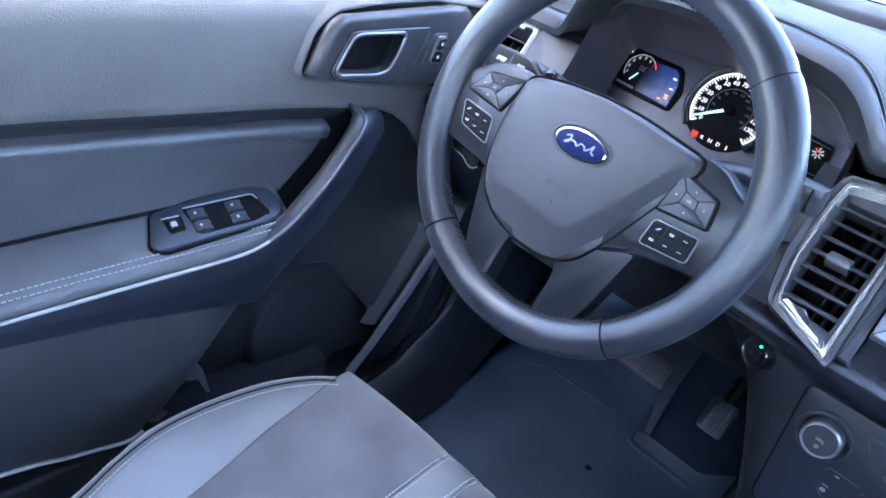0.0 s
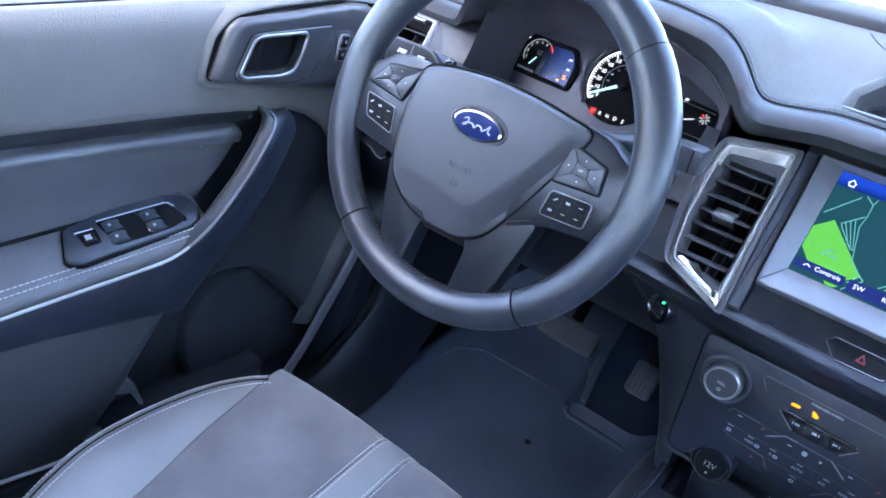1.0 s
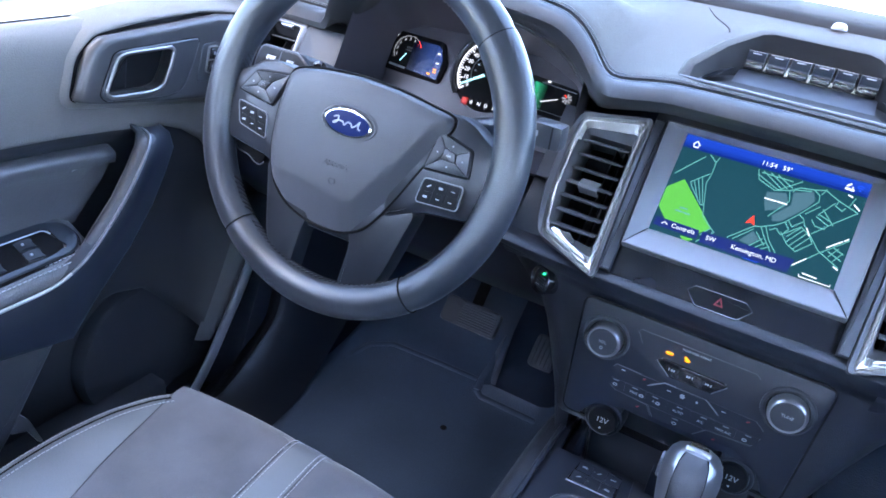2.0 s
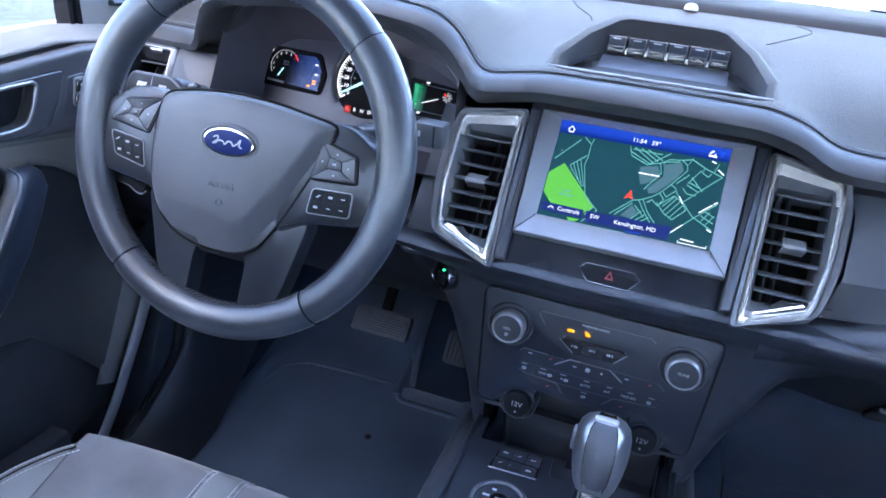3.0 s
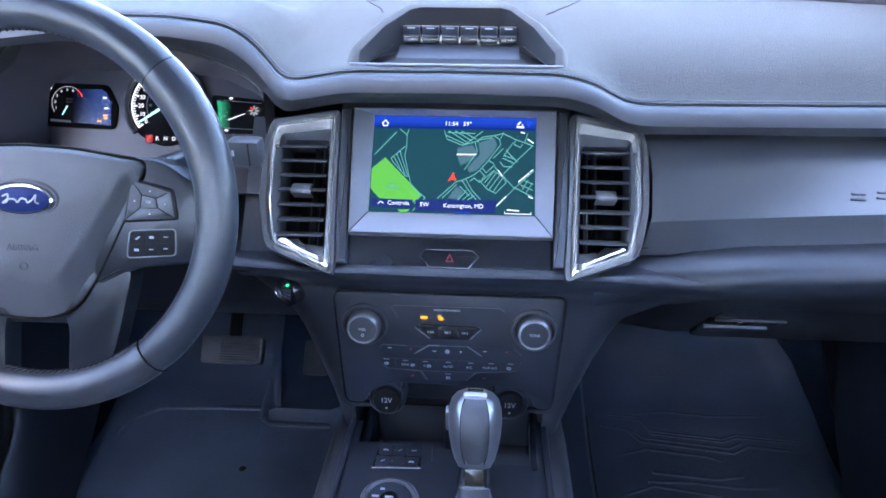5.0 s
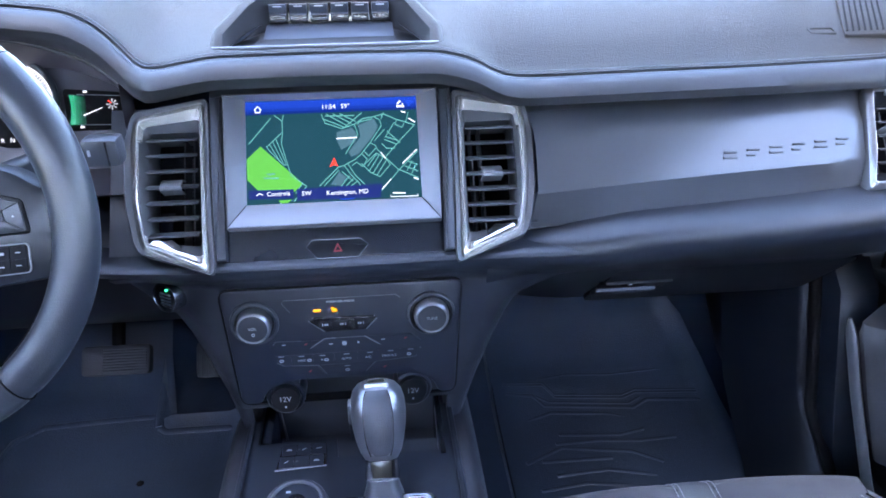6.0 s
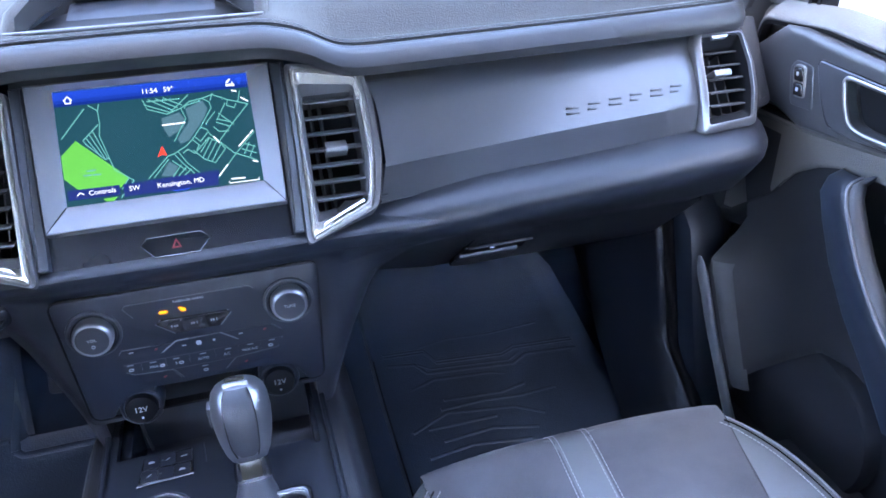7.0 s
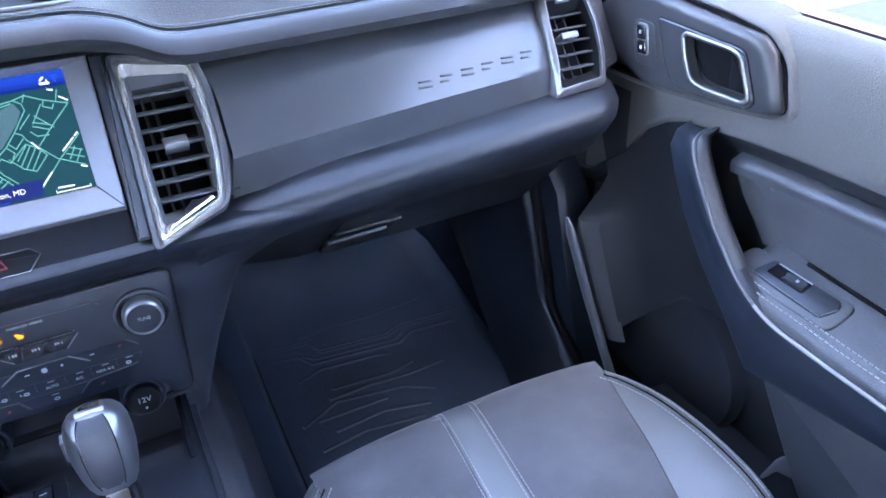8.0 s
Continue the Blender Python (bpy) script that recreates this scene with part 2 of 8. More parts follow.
def slab(bm, poly, put, h0, h1, bev=0.0):
    """A solid plate on a polygon, from h0 to h1, with a rounded upper edge."""
    p = ccw(poly)
    rows = [(p, h0), (p, h1 - bev)] if bev else [(p, h0), (p, h1)]
    if bev:
        rows += [(offset(p, bev * 0.3), h1 - bev * 0.3), (offset(p, bev), h1)]
    loops = [[bm.verts.new(put(x, z, h)) for x, z in q] for q, h in rows]
    for a, b in zip(loops, loops[1:]):
        bridge(bm, a, b)
    bm.faces.new(loops[0]), bm.faces.new(loops[-1])
    return bm


def ring(bm, outer, inner, put, h0, h1, bev=0.0, drop=None):
    """A frame between two polygons of one length. drop: the height of the inner edge's foot."""
    po, pi = ccw(outer), ccw(inner)
    k = min(range(len(pi)), key=lambda j: sum((Vector(pi[(i + j) % len(pi)]) - Vector(po[i])).length for i in range(len(po))))
    pi = pi[k:] + pi[:k]
    drop = h0 if drop is None else drop
    rows = [(po, h0), (po, h1 - bev), (offset(po, bev), h1), (offset(pi, -bev), h1), (pi, h1 - bev), (pi, drop)]
    loops = [[bm.verts.new(put(x, z, h)) for x, z in q] for q, h in rows]
    for a, b in zip(loops, loops[1:]):
        bridge(bm, a, b)
    bridge(bm, loops[-1], loops[0])
    return bm


def loft(bm, sections, closed=False, caps=False):
    rows = [[bm.verts.new(p) for p in s] for s in sections]
    for a, b in zip(rows, rows[1:]):
        for i in range(len(a) - (0 if closed else 1)):
            j = (i + 1) % len(a)
            bm.faces.new((a[i], a[j], b[j], b[i]))
    if caps:
        bm.faces.new(rows[0]), bm.faces.new(rows[-1])
    return bm


def spline(pts, n=6, closed=False):
    """A smooth line through points."""
    P = [Vector(p) for p in pts]
    out, m = [], len(P)
    for i in range(m if closed else m - 1):
        a, b = P[i - 1] if closed or i else P[0], P[i]
        c, d = P[(i + 1) % m], P[(i + 2) % m] if closed else P[min(i + 2, m - 1)]
        for k in range(n):
            t = k / n
            out.append(0.5 * (2 * b + (c - a) * t + (2 * a - 5 * b + 4 * c - d) * t * t + (3 * b - a - 3 * c + d) * t ** 3))
    if not closed:
        out.append(P[-1])
    return out


def tube(bm, pts, r, n=8, closed=False, flat=1.0, up=(0, 0, 1)):
    """A rod along points; r may be a list of radii."""
    P = [Vector(p) for p in pts]
    m, sections = len(P), []
    for i in range(m):
        a, b = (P[i - 1], P[(i + 1) % m]) if closed else (P[max(i - 1, 0)], P[min(i + 1, m - 1)])
        t = (b - a).normalized()
        s = t.cross(Vector(up))
        s = s.normalized() if s.length > 1e-4 else t.orthogonal().normalized()
        w = s.cross(t)
        q = r[i] if isinstance(r, (list, tuple)) else r
        sections.append([P[i] + q * (math.cos(2 * math.pi * k / n) * s + flat * math.sin(2 * math.pi * k / n) * w) for k in range(n)])
    if closed:
        sections.append(sections[0])
    return loft(bm, sections, closed=True, caps=not closed)


def lathe(bm, profile, o, axis, n=32):
    """A turned piece: radius and height along an axis."""
    ax = Vector(axis).normalized()
    s = ax.orthogonal().normalized()
    w = ax.cross(s)
    rows = [[Vector(o) + ax * h + max(r, 1e-5) * (math.cos(2 * math.pi * k / n) * s + math.sin(2 * math.pi * k / n) * w) for k in range(n)] for r, h in profile]
    return loft(bm, rows, closed=True, caps=True)


def block(bm, lo, hi, bev=0.0, seg=2):
    lo, hi = Vector(lo), Vector(hi)
    g = bmesh.ops.create_cube(bm, size=1, matrix=Matrix.Translation((lo + hi) / 2) @ Matrix.Diagonal((*(hi - lo), 1)))
    if bev:
        es = list({e for v in g["verts"] for e in v.link_edges})
        bmesh.ops.bevel(bm, geom=es, offset=bev, segments=seg, affect="EDGES", profile=0.6)
    return bm


def stitches(bm, pts, gap=0.0065, length=0.0042, r=0.00065):
    """A row of sewn stitches along a line."""
    P = [Vector(p) for p in pts]
    run, nxt = 0.0, 0.0
    for a, b in zip(P, P[1:]):
        d = (b - a).length
        if d < 1e-6:
            continue
        t = (b - a) / d
        while nxt < run + d:
            c = a + t * (nxt - run)
            s = t.orthogonal().normalized() * r
            w = t.cross(s)
            lo = [bm.verts.new(c + q) for q in (s, w, -s, -w)]
            hi = [bm.verts.new(c + t * length + q) for q in (s, w, -s, -w)]
            bridge(bm, lo, hi)
            bm.faces.new(lo), bm.faces.new(hi)
            nxt += gap
        run += d
    return bm


def text(name, body, size, put, x, z, mat, parent=None, h=0.0006, align="CENTER", depth=0.0002, turn=0.0):
    """Lettering in the built-in font on a plane."""
    cu = bpy.data.curves.new(name, "FONT")
    cu.body, cu.size, cu.align_x, cu.align_y, cu.extrude = body, size, align, "CENTER", depth
    cu.resolution_u = 2
    tmp = bpy.data.objects.new(name, cu)
    me = bpy.data.meshes.new_from_object(tmp)
    bpy.data.objects.remove(tmp)
    o, ux, vz = put(x, z, h), (put(x + 1, z, h) - put(x, z, h)).normalized(), (put(x, z + 1, h) - put(x, z, h)).normalized()
    if turn:
        ux, vz = math.cos(turn) * ux + math.sin(turn) * vz, math.cos(turn) * vz - math.sin(turn) * ux
    m = Matrix((ux, vz, ux.cross(vz))).transposed().to_4x4()
    me.transform(Matrix.Translation(o) @ m)
    me.materials.append(mat)
    ob = new(name, me)
    if parent is not None:
        ob.parent = parent
    return ob


def lerp_table(x, xs, ys):
    return float(np.interp(x, xs, ys))


# ---------------- the setting: ground, body shell, floor ----------------
def structure(name, bm, mat, label, category):
    return tagged(part(name, bm, mat), label, category, kind="structure")


def build_shell():
    bm = B()
    s = 400
    bm.faces.new([bm.verts.new(p) for p in ((-s, -s, -0.5), (s, -s, -0.5), (s, s, -0.5), (-s, s, -0.5))])
    ground = structure("ground", bm, ASPHALT, "grey asphalt ground outside the car", "ground")
    for x0, x1, y0, y1 in ((3.2, 14.0, 2.58, 30.0), (-5.75, -3.6, 2.0, 9.0)):
        bm = B()
        block(bm, (x0, y0, -0.52), (x1, y1, -0.486), 0.01, 1)
        structure("pavement", bm, PALE, "pale concrete pavement beside the asphalt", "pavement")
    # a course of paving bricks along its edge
    bm = B()
    block(bm, (4.30, 1.2, -0.50), (4.52, 1.295, -0.488), 0.004, 1)
    first = part("brick", bm, BRICK, ground)
    for k in range(1, 90):
        ob = new("brick", first.data)
        ob.location = (0, 0.105 * k, 0)
        ob.parent = ground
    # cabin floor with its raised toe board
    bm = B()
    prof = [(-1.6, 0.095), (0.22, 0.095), (0.36, 0.13), (0.52, 0.28), (0.56, 0.60), (0.56, 0.66), (0.62, 0.66), (0.60, 0.05), (-1.6, 0.05)]
    loft(bm, [[Vector((x, y, z)) for y, z in prof] for x in (-0.78, 0.78)], closed=True, caps=True)
    structure("floor", bm, CARPET, "dark carpeted car floor with sloping toe board", "floor")
    # bulkhead behind the dashboard; unseen shelf added above the footwells to block light
    bm = B()
    block(bm, (-0.695, 0.150, 0.525), (0.695, 0.575, 0.560))
    block(bm, (-0.695, 0.535, 0.300), (0.695, 0.600, 0.700))
    structure("bulkhead", bm, CARPET, "dark padded bulkhead behind the dashboard with an added light-blocking shelf", "bulkhead")
    # roof
    bm = B()
    prof = [(-1.62, 1.31), (-0.9, 1.33), (-0.2, 1.30), (-0.02, 1.26), (0.0, 1.29), (-0.2, 1.34), (-0.9, 1.37), (-1.62, 1.35)]
    loft(bm, [[Vector((x, y, z - 0.06 * (abs(x) / 0.7) ** 3)) for y, z in prof] for x in (-0.70, -0.5, -0.2, 0.2, 0.5, 0.70)], closed=True, caps=True)
    structure("ceiling", bm, HEADLINER, "grey fabric headliner under the roof", "ceiling")
    # sides behind the front doors, the back wall under the rear window
    for s, nm in ((-1, "wall_west"), (1, "wall_east")):
        bm = B()
        block(bm, (min(s * 0.72, s * 0.80), -1.6, 0.05), (max(s * 0.72, s * 0.80), -0.80, 0.74))
        block(bm, (min(s * 0.68, s * 0.76), -1.6, 1.16), (max(s * 0.68, s * 0.76), -0.80, 1.33))
        block(bm, (min(s * 0.70, s * 0.78), -1.6, 0.74), (max(s * 0.70, s * 0.78), -1.42, 1.16))
        structure(nm, bm, DOORD, "dark trimmed side panel behind the front door", "wall")
        bm = B()
        tube(bm, [(s * 0.76, -0.80, 0.70), (s * 0.68, -0.84, 1.28)], 0.055, 10)
        structure("pillar_rear", bm, HEADLINER, "grey trimmed pillar behind the front door", "pillar")
        bm = B()
        tube(bm, spline([(s * 0.76, 0.62, 0.80), (s * 0.72, 0.30, 1.03), (s * 0.66, 0.0, 1.25)], 6), 0.042, 10)
        structure("pillar_front", bm, HEADLINER, "grey trimmed windscreen pillar", "pillar")
    bm = B()
    block(bm, (-0.80, -1.62, 0.05), (0.80, -1.56, 0.86))
    block(bm, (-0.80, -1.62, 1.18), (0.80, -1.56, 1.37))
    for x in (-0.80, 0.58):
        block(bm, (x, -1.62, 0.86), (x + 0.22, -1.56, 1.18))
    structure("wall_south", bm, DOORD, "dark trimmed back wall of the cabin", "wall")
    for s in (-1, 1):
        bm = B()
        block(bm, (min(s * 0.69, s * 0.80), 0.13, 0.05), (max(s * 0.69, s * 0.80), 0.66, 0.735), 0.004)
        structure("cowl_side", bm, DOORD, "dark body side at the end of the dashboard", "wall")
    # cowl strip below the windscreen
    bm = B()
    prof = [(0.455, 0.790), (0.47, 0.803), (0.50, 0.806), (0.80, 0.80), (0.80, 0.70), (0.455, 0.70)]
    loft(bm, [[Vector((x, y - 0.22 * (abs(x) / 0.75) ** 2.4, z)) for y, z in prof] for x in np.linspace(-0.80, 0.80, 17)], closed=True, caps=True)
    structure("trim", bm, BLACK, "black band along the foot of the windscreen", "trim")
    # tinted panes behind the front seats
    bm = B()
    block(bm, (-0.58, -1.595, 0.86), (0.58, -1.590, 1.18))
    structure("window_4", bm, TINTED, "dark tinted rear window of the cabin", "window")
    for s, nm in ((-1, "window_5"), (1, "window_6")):
        bm = B()
        block(bm, (s * 0.735 - 0.002, -1.42, 0.74), (s * 0.735 + 0.002, -0.80, 1.16))
        structure(nm, bm, TINTED, "dark tinted side window behind the front seats", "window")
    # windscreen
    bm = B()
    rows = []
    for k in range(13):
        x = -0.76 + 1.52 * k / 12
        y0, y1 = 0.60 - 0.22 * (abs(x) / 0.75) ** 2.4, 0.0 - 0.06 * (abs(x) / 0.7) ** 2
        rows.append([Vector((x, y0, 0.812)), Vector((x * 0.93, (y0 + y1) / 2 + 0.02, 1.055)), Vector((x * 0.87, y1, 1.265 - 0.05 * (abs(x) / 0.7) ** 3)),
                     Vector((x * 0.87, y1 + 0.003, 1.270 - 0.05 * (abs(x) / 0.7) ** 3)), Vector((x * 0.93, (y0 + y1) / 2 + 0.023, 1.059)), Vector((x, y0 + 0.003, 0.816))])
    loft(bm, rows, closed=True, caps=True)
    w = structure("window_1", bm, GLASS, "clear curved windscreen glass", "window")
    w.visible_shadow = False
    for s, nm in ((-1, "window_2"), (1, "window_3")):
        bm = B()
        poly = [(-0.74, 0.715), (0.10, 0.715), (0.30, 0.80), (0.0, 1.20), (-0.74, 1.25)]
        slab(bm, poly, lambda y, z, h, s=s: Vector((s * (0.752 + h - 0.16 * (z - 0.715)), y, z)), 0, 0.004)
        w = structure(nm, bm, SIDEGLASS, "lightly tinted closed side window of the front door", "window")
        w.visible_shadow = False


# ---------------- dashboard ----------------
XS = [-0.70, -0.62, -0.572, -0.562, -0.552, -0.542, -0.530, -0.515, -0.50, -0.42, -0.30, -0.245, -0.222, -0.20, -0.184, -0.165, -0.11, 0.0, 0.11, 0.145, 0.172, 0.20, 0.45, 0.62, 0.638, 0.655, 0.69]
SEAM_Z = [0.733, 0.735, 0.736, 0.740, 0.765, 0.786, 0.797, 0.802, 0.806, 0.815, 0.813, 0.806, 0.794, 0.771, 0.757, 0.757, 0.766, 0.767, 0.766, 0.757, 0.741, 0.738, 0.738, 0.738, 0.738, 0.738, 0.738]
SEAM_Y = [0.125, 0.118, 0.110, 0.100, 0.092, 0.085, 0.08, 0.08, 0.08, 0.08, 0.08, 0.08, 0.08, 0.078, 0.06, 0.045, 0.048, 0.048, 0.046, 0.045, 0.042, 0.045, 0.056, 0.072, 0.077, 0.110, 0.150]
LOW_Z = [0.712, 0.716, 0.717, 0.717, 0.717, 0.722, 0.745, 0.772, 0.782, 0.790, 0.775, 0.756, 0.736, 0.714, 0.713, 0.719, 0.729, 0.729, 0.727, 0.719, 0.713, 0.712, 0.711, 0.711, 0.711, 0.712, 0.713]
LOW_Y = [0.128, 0.126, 0.122, 0.116, 0.110, 0.104, 0.10, 0.10, 0.10, 0.10, 0.10, 0.10, 0.10, 0.09, 0.075, 0.070, 0.079, 0.080, 0.077, 0.070, 0.062, 0.062, 0.065, 0.067, 0.072, 0.115, 0.155]
TUCK = [0.06, 0.06, 0.06, 0.06, 0.08, 0.11, 0.12, 0.12, 0.12, 0.12, 0.12, 0.12, 0.11, 0.09, 0.05, 0.04, 0.04, 0.04, 0.04, 0.04, 0.04, 0.04, 0.04, 0.04, 0.04, 0.04, 0.04]


def soft_table(x, t):
    """The table at x, smoothed over a few centimetres."""
    return sum(lerp_table(x + d, XS, t) for d in (-0.012, -0.008, -0.004, 0.0, 0.004, 0.008, 0.012)) / 7


def seam_at(x):
    return Vector((x, soft_table(x, SEAM_Y), soft_table(x, SEAM_Z)))


def build_dash():
    dash = thing("dashboard", "dark grey vinyl dashboard with satin trim and stitched top pad", "dashboard", at=(0, 0, 0))
    # top pad: profile from the windscreen to the tucked lower edge
    xs = sorted(set([round(v, 3) for v in np.linspace(-0.70, 0.70, 113)] + XS))
    secs, nose = [], []
    for x in xs:
        sy, sz, ly, lz, tk = (soft_table(x, t) for t in (SEAM_Y, SEAM_Z, LOW_Y, LOW_Z, TUCK))
        pod = max(0.0, 1 - (abs(x) / 0.112) ** 8)
        hood = max(0.0, sz - 0.765)
        back = 0.455 - 0.22 * (abs(x) / 0.75) ** 2.4
        mid = sz + (0.770 - sz) * 0.5
        p = [(back, 0.795), (max(0.32, sy + 0.2), 0.788), (0.24, 0.778 + hood * 0.75), (0.20, 0.774 * (1 - pod) + pod * 0.762 + hood * 0.95),
             (sy + 0.055, mid * (1 - pod) + pod * 0.758 + hood * 0.5), (sy + 0.028, sz * (1 - pod) + 0.762 * pod + 0.003), (sy + 0.008, sz + 0.0015),
             (sy + 0.0015, sz - 0.0005), (sy - 0.0005, sz - 0.0025), (sy - 0.003, sz - 0.001), (sy - 0.016, sz - 0.006), (sy - 0.024, sz - 0.016),
             (sy - 0.022 + 0.3 * (ly - sy), sz - 0.026 + 0.25 * (lz - sz + 0.026)), (ly - 0.006, lz + 0.006), (ly, lz), (ly + 0.010, lz - 0.001), (ly + tk, lz + 0.004)]
        secs.append([Vector((x, y, z)) for y, z in p])
    part("top_pad", loft(B(), [q[:9] for q in secs]), PAD, dash, "matt grained vinyl deck of the dashboard", 60)
    part("pad_nose", loft(B(), [q[8:] for q in secs]), NOSE, dash, "smooth padded nose with a sewn seam", 60)
    line = [seam_at(x) for x in np.linspace(-0.66, 0.66, 220)]
    bm = stitches(B(), [p + Vector((0, 0.007, 0.0022)) for p in line], 0.0042, 0.0032, 0.00042)
    part("stitching", bm, DTHREAD, dash, "pale row of stitching behind the seam")
    bm = stitches(B(), [p + Vector((0, -0.0068, -0.0012)) for p in line], 0.0042, 0.0032, 0.00042)
    part("stitching", bm, DTHREAD, dash, "pale row of stitching on the nose")
    part("seam_welt", tube(B(), [p + Vector((0, 0.0012, 0.0006)) for p in line], 0.0008, 6), NOSE, dash, "fine welt along the seam")
    for line in ([(-0.161, 0.428), (-0.140, 0.372), (-0.114, 0.322), (-0.108, 0.300)], [(0.108, 0.300), (0.124, 0.322), (0.166, 0.405), (0.150, 0.440)]):
        bm = tube(B(), spline([Vector((x, y, (0.788 + 0.053 * (y - 0.32) if y > 0.32 else 0.788 + 0.125 * (y - 0.32)) - 0.0002)) for x, y in line], 5), 0.0010, 6)
        part("pad_seam", bm, BLACK, dash)
    bm = lathe(B(), [(0.010, 0.0), (0.009, 0.005), (0.006, 0.008), (0.001, 0.009)], (0.007, 0.452, 0.797), (0, 0, 1), 20)
    part("light_sensor", bm, SATIN, dash, "small pale light sensor")
    for s in (1,):
        gr = lambda u, v, h=0.0, s=s: Vector((s * (0.573 + u), 0.114 + v, lerp_table(0.114 + v, [0.07, 0.095, 0.124, 0.20, 0.24], [0.7390, 0.7425, 0.7535, 0.7745, 0.780]) + h))
        bm = slab(B(), rounded([(0.0, 0.0), (0.062, 0.0), (0.070, 0.02), (0.078, 0.04), (0.086, 0.06), (0.095, 0.085), (0.04, 0.10), (0.03, 0.075), (0.022, 0.055), (0.014, 0.035), (0.006, 0.015)], 0.004), gr, -0.006, 0.003, 0.001)
        g = part("defroster_grille", bm, PAD, dash, "slotted side window defroster")
        for k in range(7):
            x = 0.005 + 0.0072 * k
            bm = slab(B(), [(x, 0.008), (x + 0.0026, 0.008), (x + 0.0116, 0.028), (x + 0.0201, 0.047), (x + 0.0286, 0.066), (x + 0.0376, 0.085), (x + 0.035, 0.085), (x + 0.026, 0.066), (x + 0.0175, 0.047), (x + 0.009, 0.028)], gr, 0.001, 0.0034)
            part("grille_slot", bm, BLACK, g)
        bm = ring(B(), rounded(rect(-0.038, 0.004, -0.006, 0.018), 0.004), rounded(rect(-0.035, 0.007, -0.009, 0.015), 0.003), gr, -0.004, 0.0025, 0.0006)
        part("sensor_cover", bm, PAD, dash)
    # driver's end: slots across the deck
    for k in range(7):
        x0 = -0.655 + 0.0125 * k
        line = [seam_at(x0 + 0.012 * j) + Vector((0, 0.030 + 0.018 * j, 0.0034 + 0.0085 * j)) for j in range(3)]
        part("deck_slot", tube(B(), line, 0.0017, 6, flat=0.5), BLACK, dash, "slot of the side window defroster")
    # bead along the mouth of the instrument hood, and its cheek
    lip = [Vector((x, soft_table(x, LOW_Y) + 0.002, soft_table(x, LOW_Z) - 0.0012)) for x in np.linspace(-0.518, -0.205, 90)]
    part("hood_bead", tube(B(), lip, 0.0032, 8), PLASTIC, dash, "rounded bead along the mouth of the hood", 60)
    cheek = [(-0.605, 0.670), (-0.5345, 0.670), (-0.5345, 0.737), (-0.548, 0.734), (-0.560, 0.717), (-0.605, 0.715)]
    part("hood_cheek", slab(B(), cheek, lambda x, z, h: Vector((x, 0.122 - h, z)), -0.003, 0.003, 0.001), PLASTIC, dash)
    # closed end of the dashboard beside the passenger's door
    part("dash_end", slab(B(), rounded([(0.628, 0.618), (0.676, 0.628), (0.683, 0.712), (0.634, 0.712)], 0.006), recline(0.032), -0.05, 0.0, 0.004), LOWDASH, dash)
    # upper facia behind screen and vents
    put = recline(0.012)
    for x0, x1 in ((-0.1245, 0.1245), (0.186, 0.204), (-0.226, -0.188)):
        part("facia", slab(B(), rect(x0, 0.575 if abs(x0) < 0.15 or x0 < 0 else 0.602, x1, 0.735 if x0 > -0.2 else 0.712), put, -0.03, 0 if x0 > -0.2 else -0.012), PLASTIC, dash)
    # passenger trim panel, chamfered along its foot
    put = recline(-0.010)
    bm = B()
    secs = []
    for k in range(31):
        t = k / 30
        bow = 0.006 * math.sin(math.pi * t) - 0.012 * max(0.0, (t - 0.9) / 0.1) ** 2
        zt, zc, zb = 0.706 + 0.008 * t, 0.634 + 0.016 * t, 0.609 + 0.014 * t
        row = []
        for z, h in ((zt + 0.012, -0.03), (zt, -0.014), (zt - 0.004, -0.008), (zt - 0.022, bow - 0.0005), ((zt + zc) / 2, bow + 0.002), (zc + 0.002, bow), (zc - 0.002, bow - 0.001), (zb, -0.022), (zb, -0.05)):
            x0 = lerp_table(z, [0.600, 0.609, 0.636, 0.681, 0.707], [0.1930, 0.1965, 0.2045, 0.2058, 0.1985])  # follows the vent's side
            row.append(put(x0 + t * (0.573 - x0), z, h))
        secs.append(row)
    loft(bm, secs)
    panel = part("trim_panel", bm, DSATIN, dash, "smooth dark satin trim panel with embossed emblem", 25)
    # the sunk emblem on it: plain strokes in place of letters
    put = recline(-0.010)
    for k in range(6):
        x0, z0 = 0.3985 + 0.0252 * k, 0.6508 + 0.0017 * k
        w, hgt, t = 0.0145, 0.0068, 0.0014
        bm = B()
        bow = 0.002 + 0.006 * math.sin(math.pi * (x0 + 0.006 - 0.198) / 0.375)
        strokes = [rect(x0 + 0.0012, z0 + hgt - t, x0 + w, z0 + hgt), rect(x0, z0 + 0.0010, x0 + w * (0.62 if k % 2 else 1.0), z0 + 0.0010 + t)]
        for q in strokes:
            slab(bm, q, put, bow - 0.003, bow + 0.0007, 0.0002)
        part("emblem_stroke", bm, DOORD, panel)
    # lower passenger bulge and glovebox
    bm, secs = B(), []
    for x in np.linspace(0.150, 0.648, 46):
        t = (x - 0.12) / 0.54
        end = max(0, (x - 0.585) / 0.063)
        zt = lerp_table(x, [0.10, 0.19, 0.21, 0.25, 0.30, 0.47, 0.58, 0.665], [0.570, 0.586, 0.589, 0.597, 0.6035, 0.611, 0.617, 0.617])
        b = min(1.0, max(0.0, (0.285 - x) / 0.095))
        e = 0.05 * end ** 2.5 + 0.0005 + 0.017 * b * b * (3 - 2 * b)
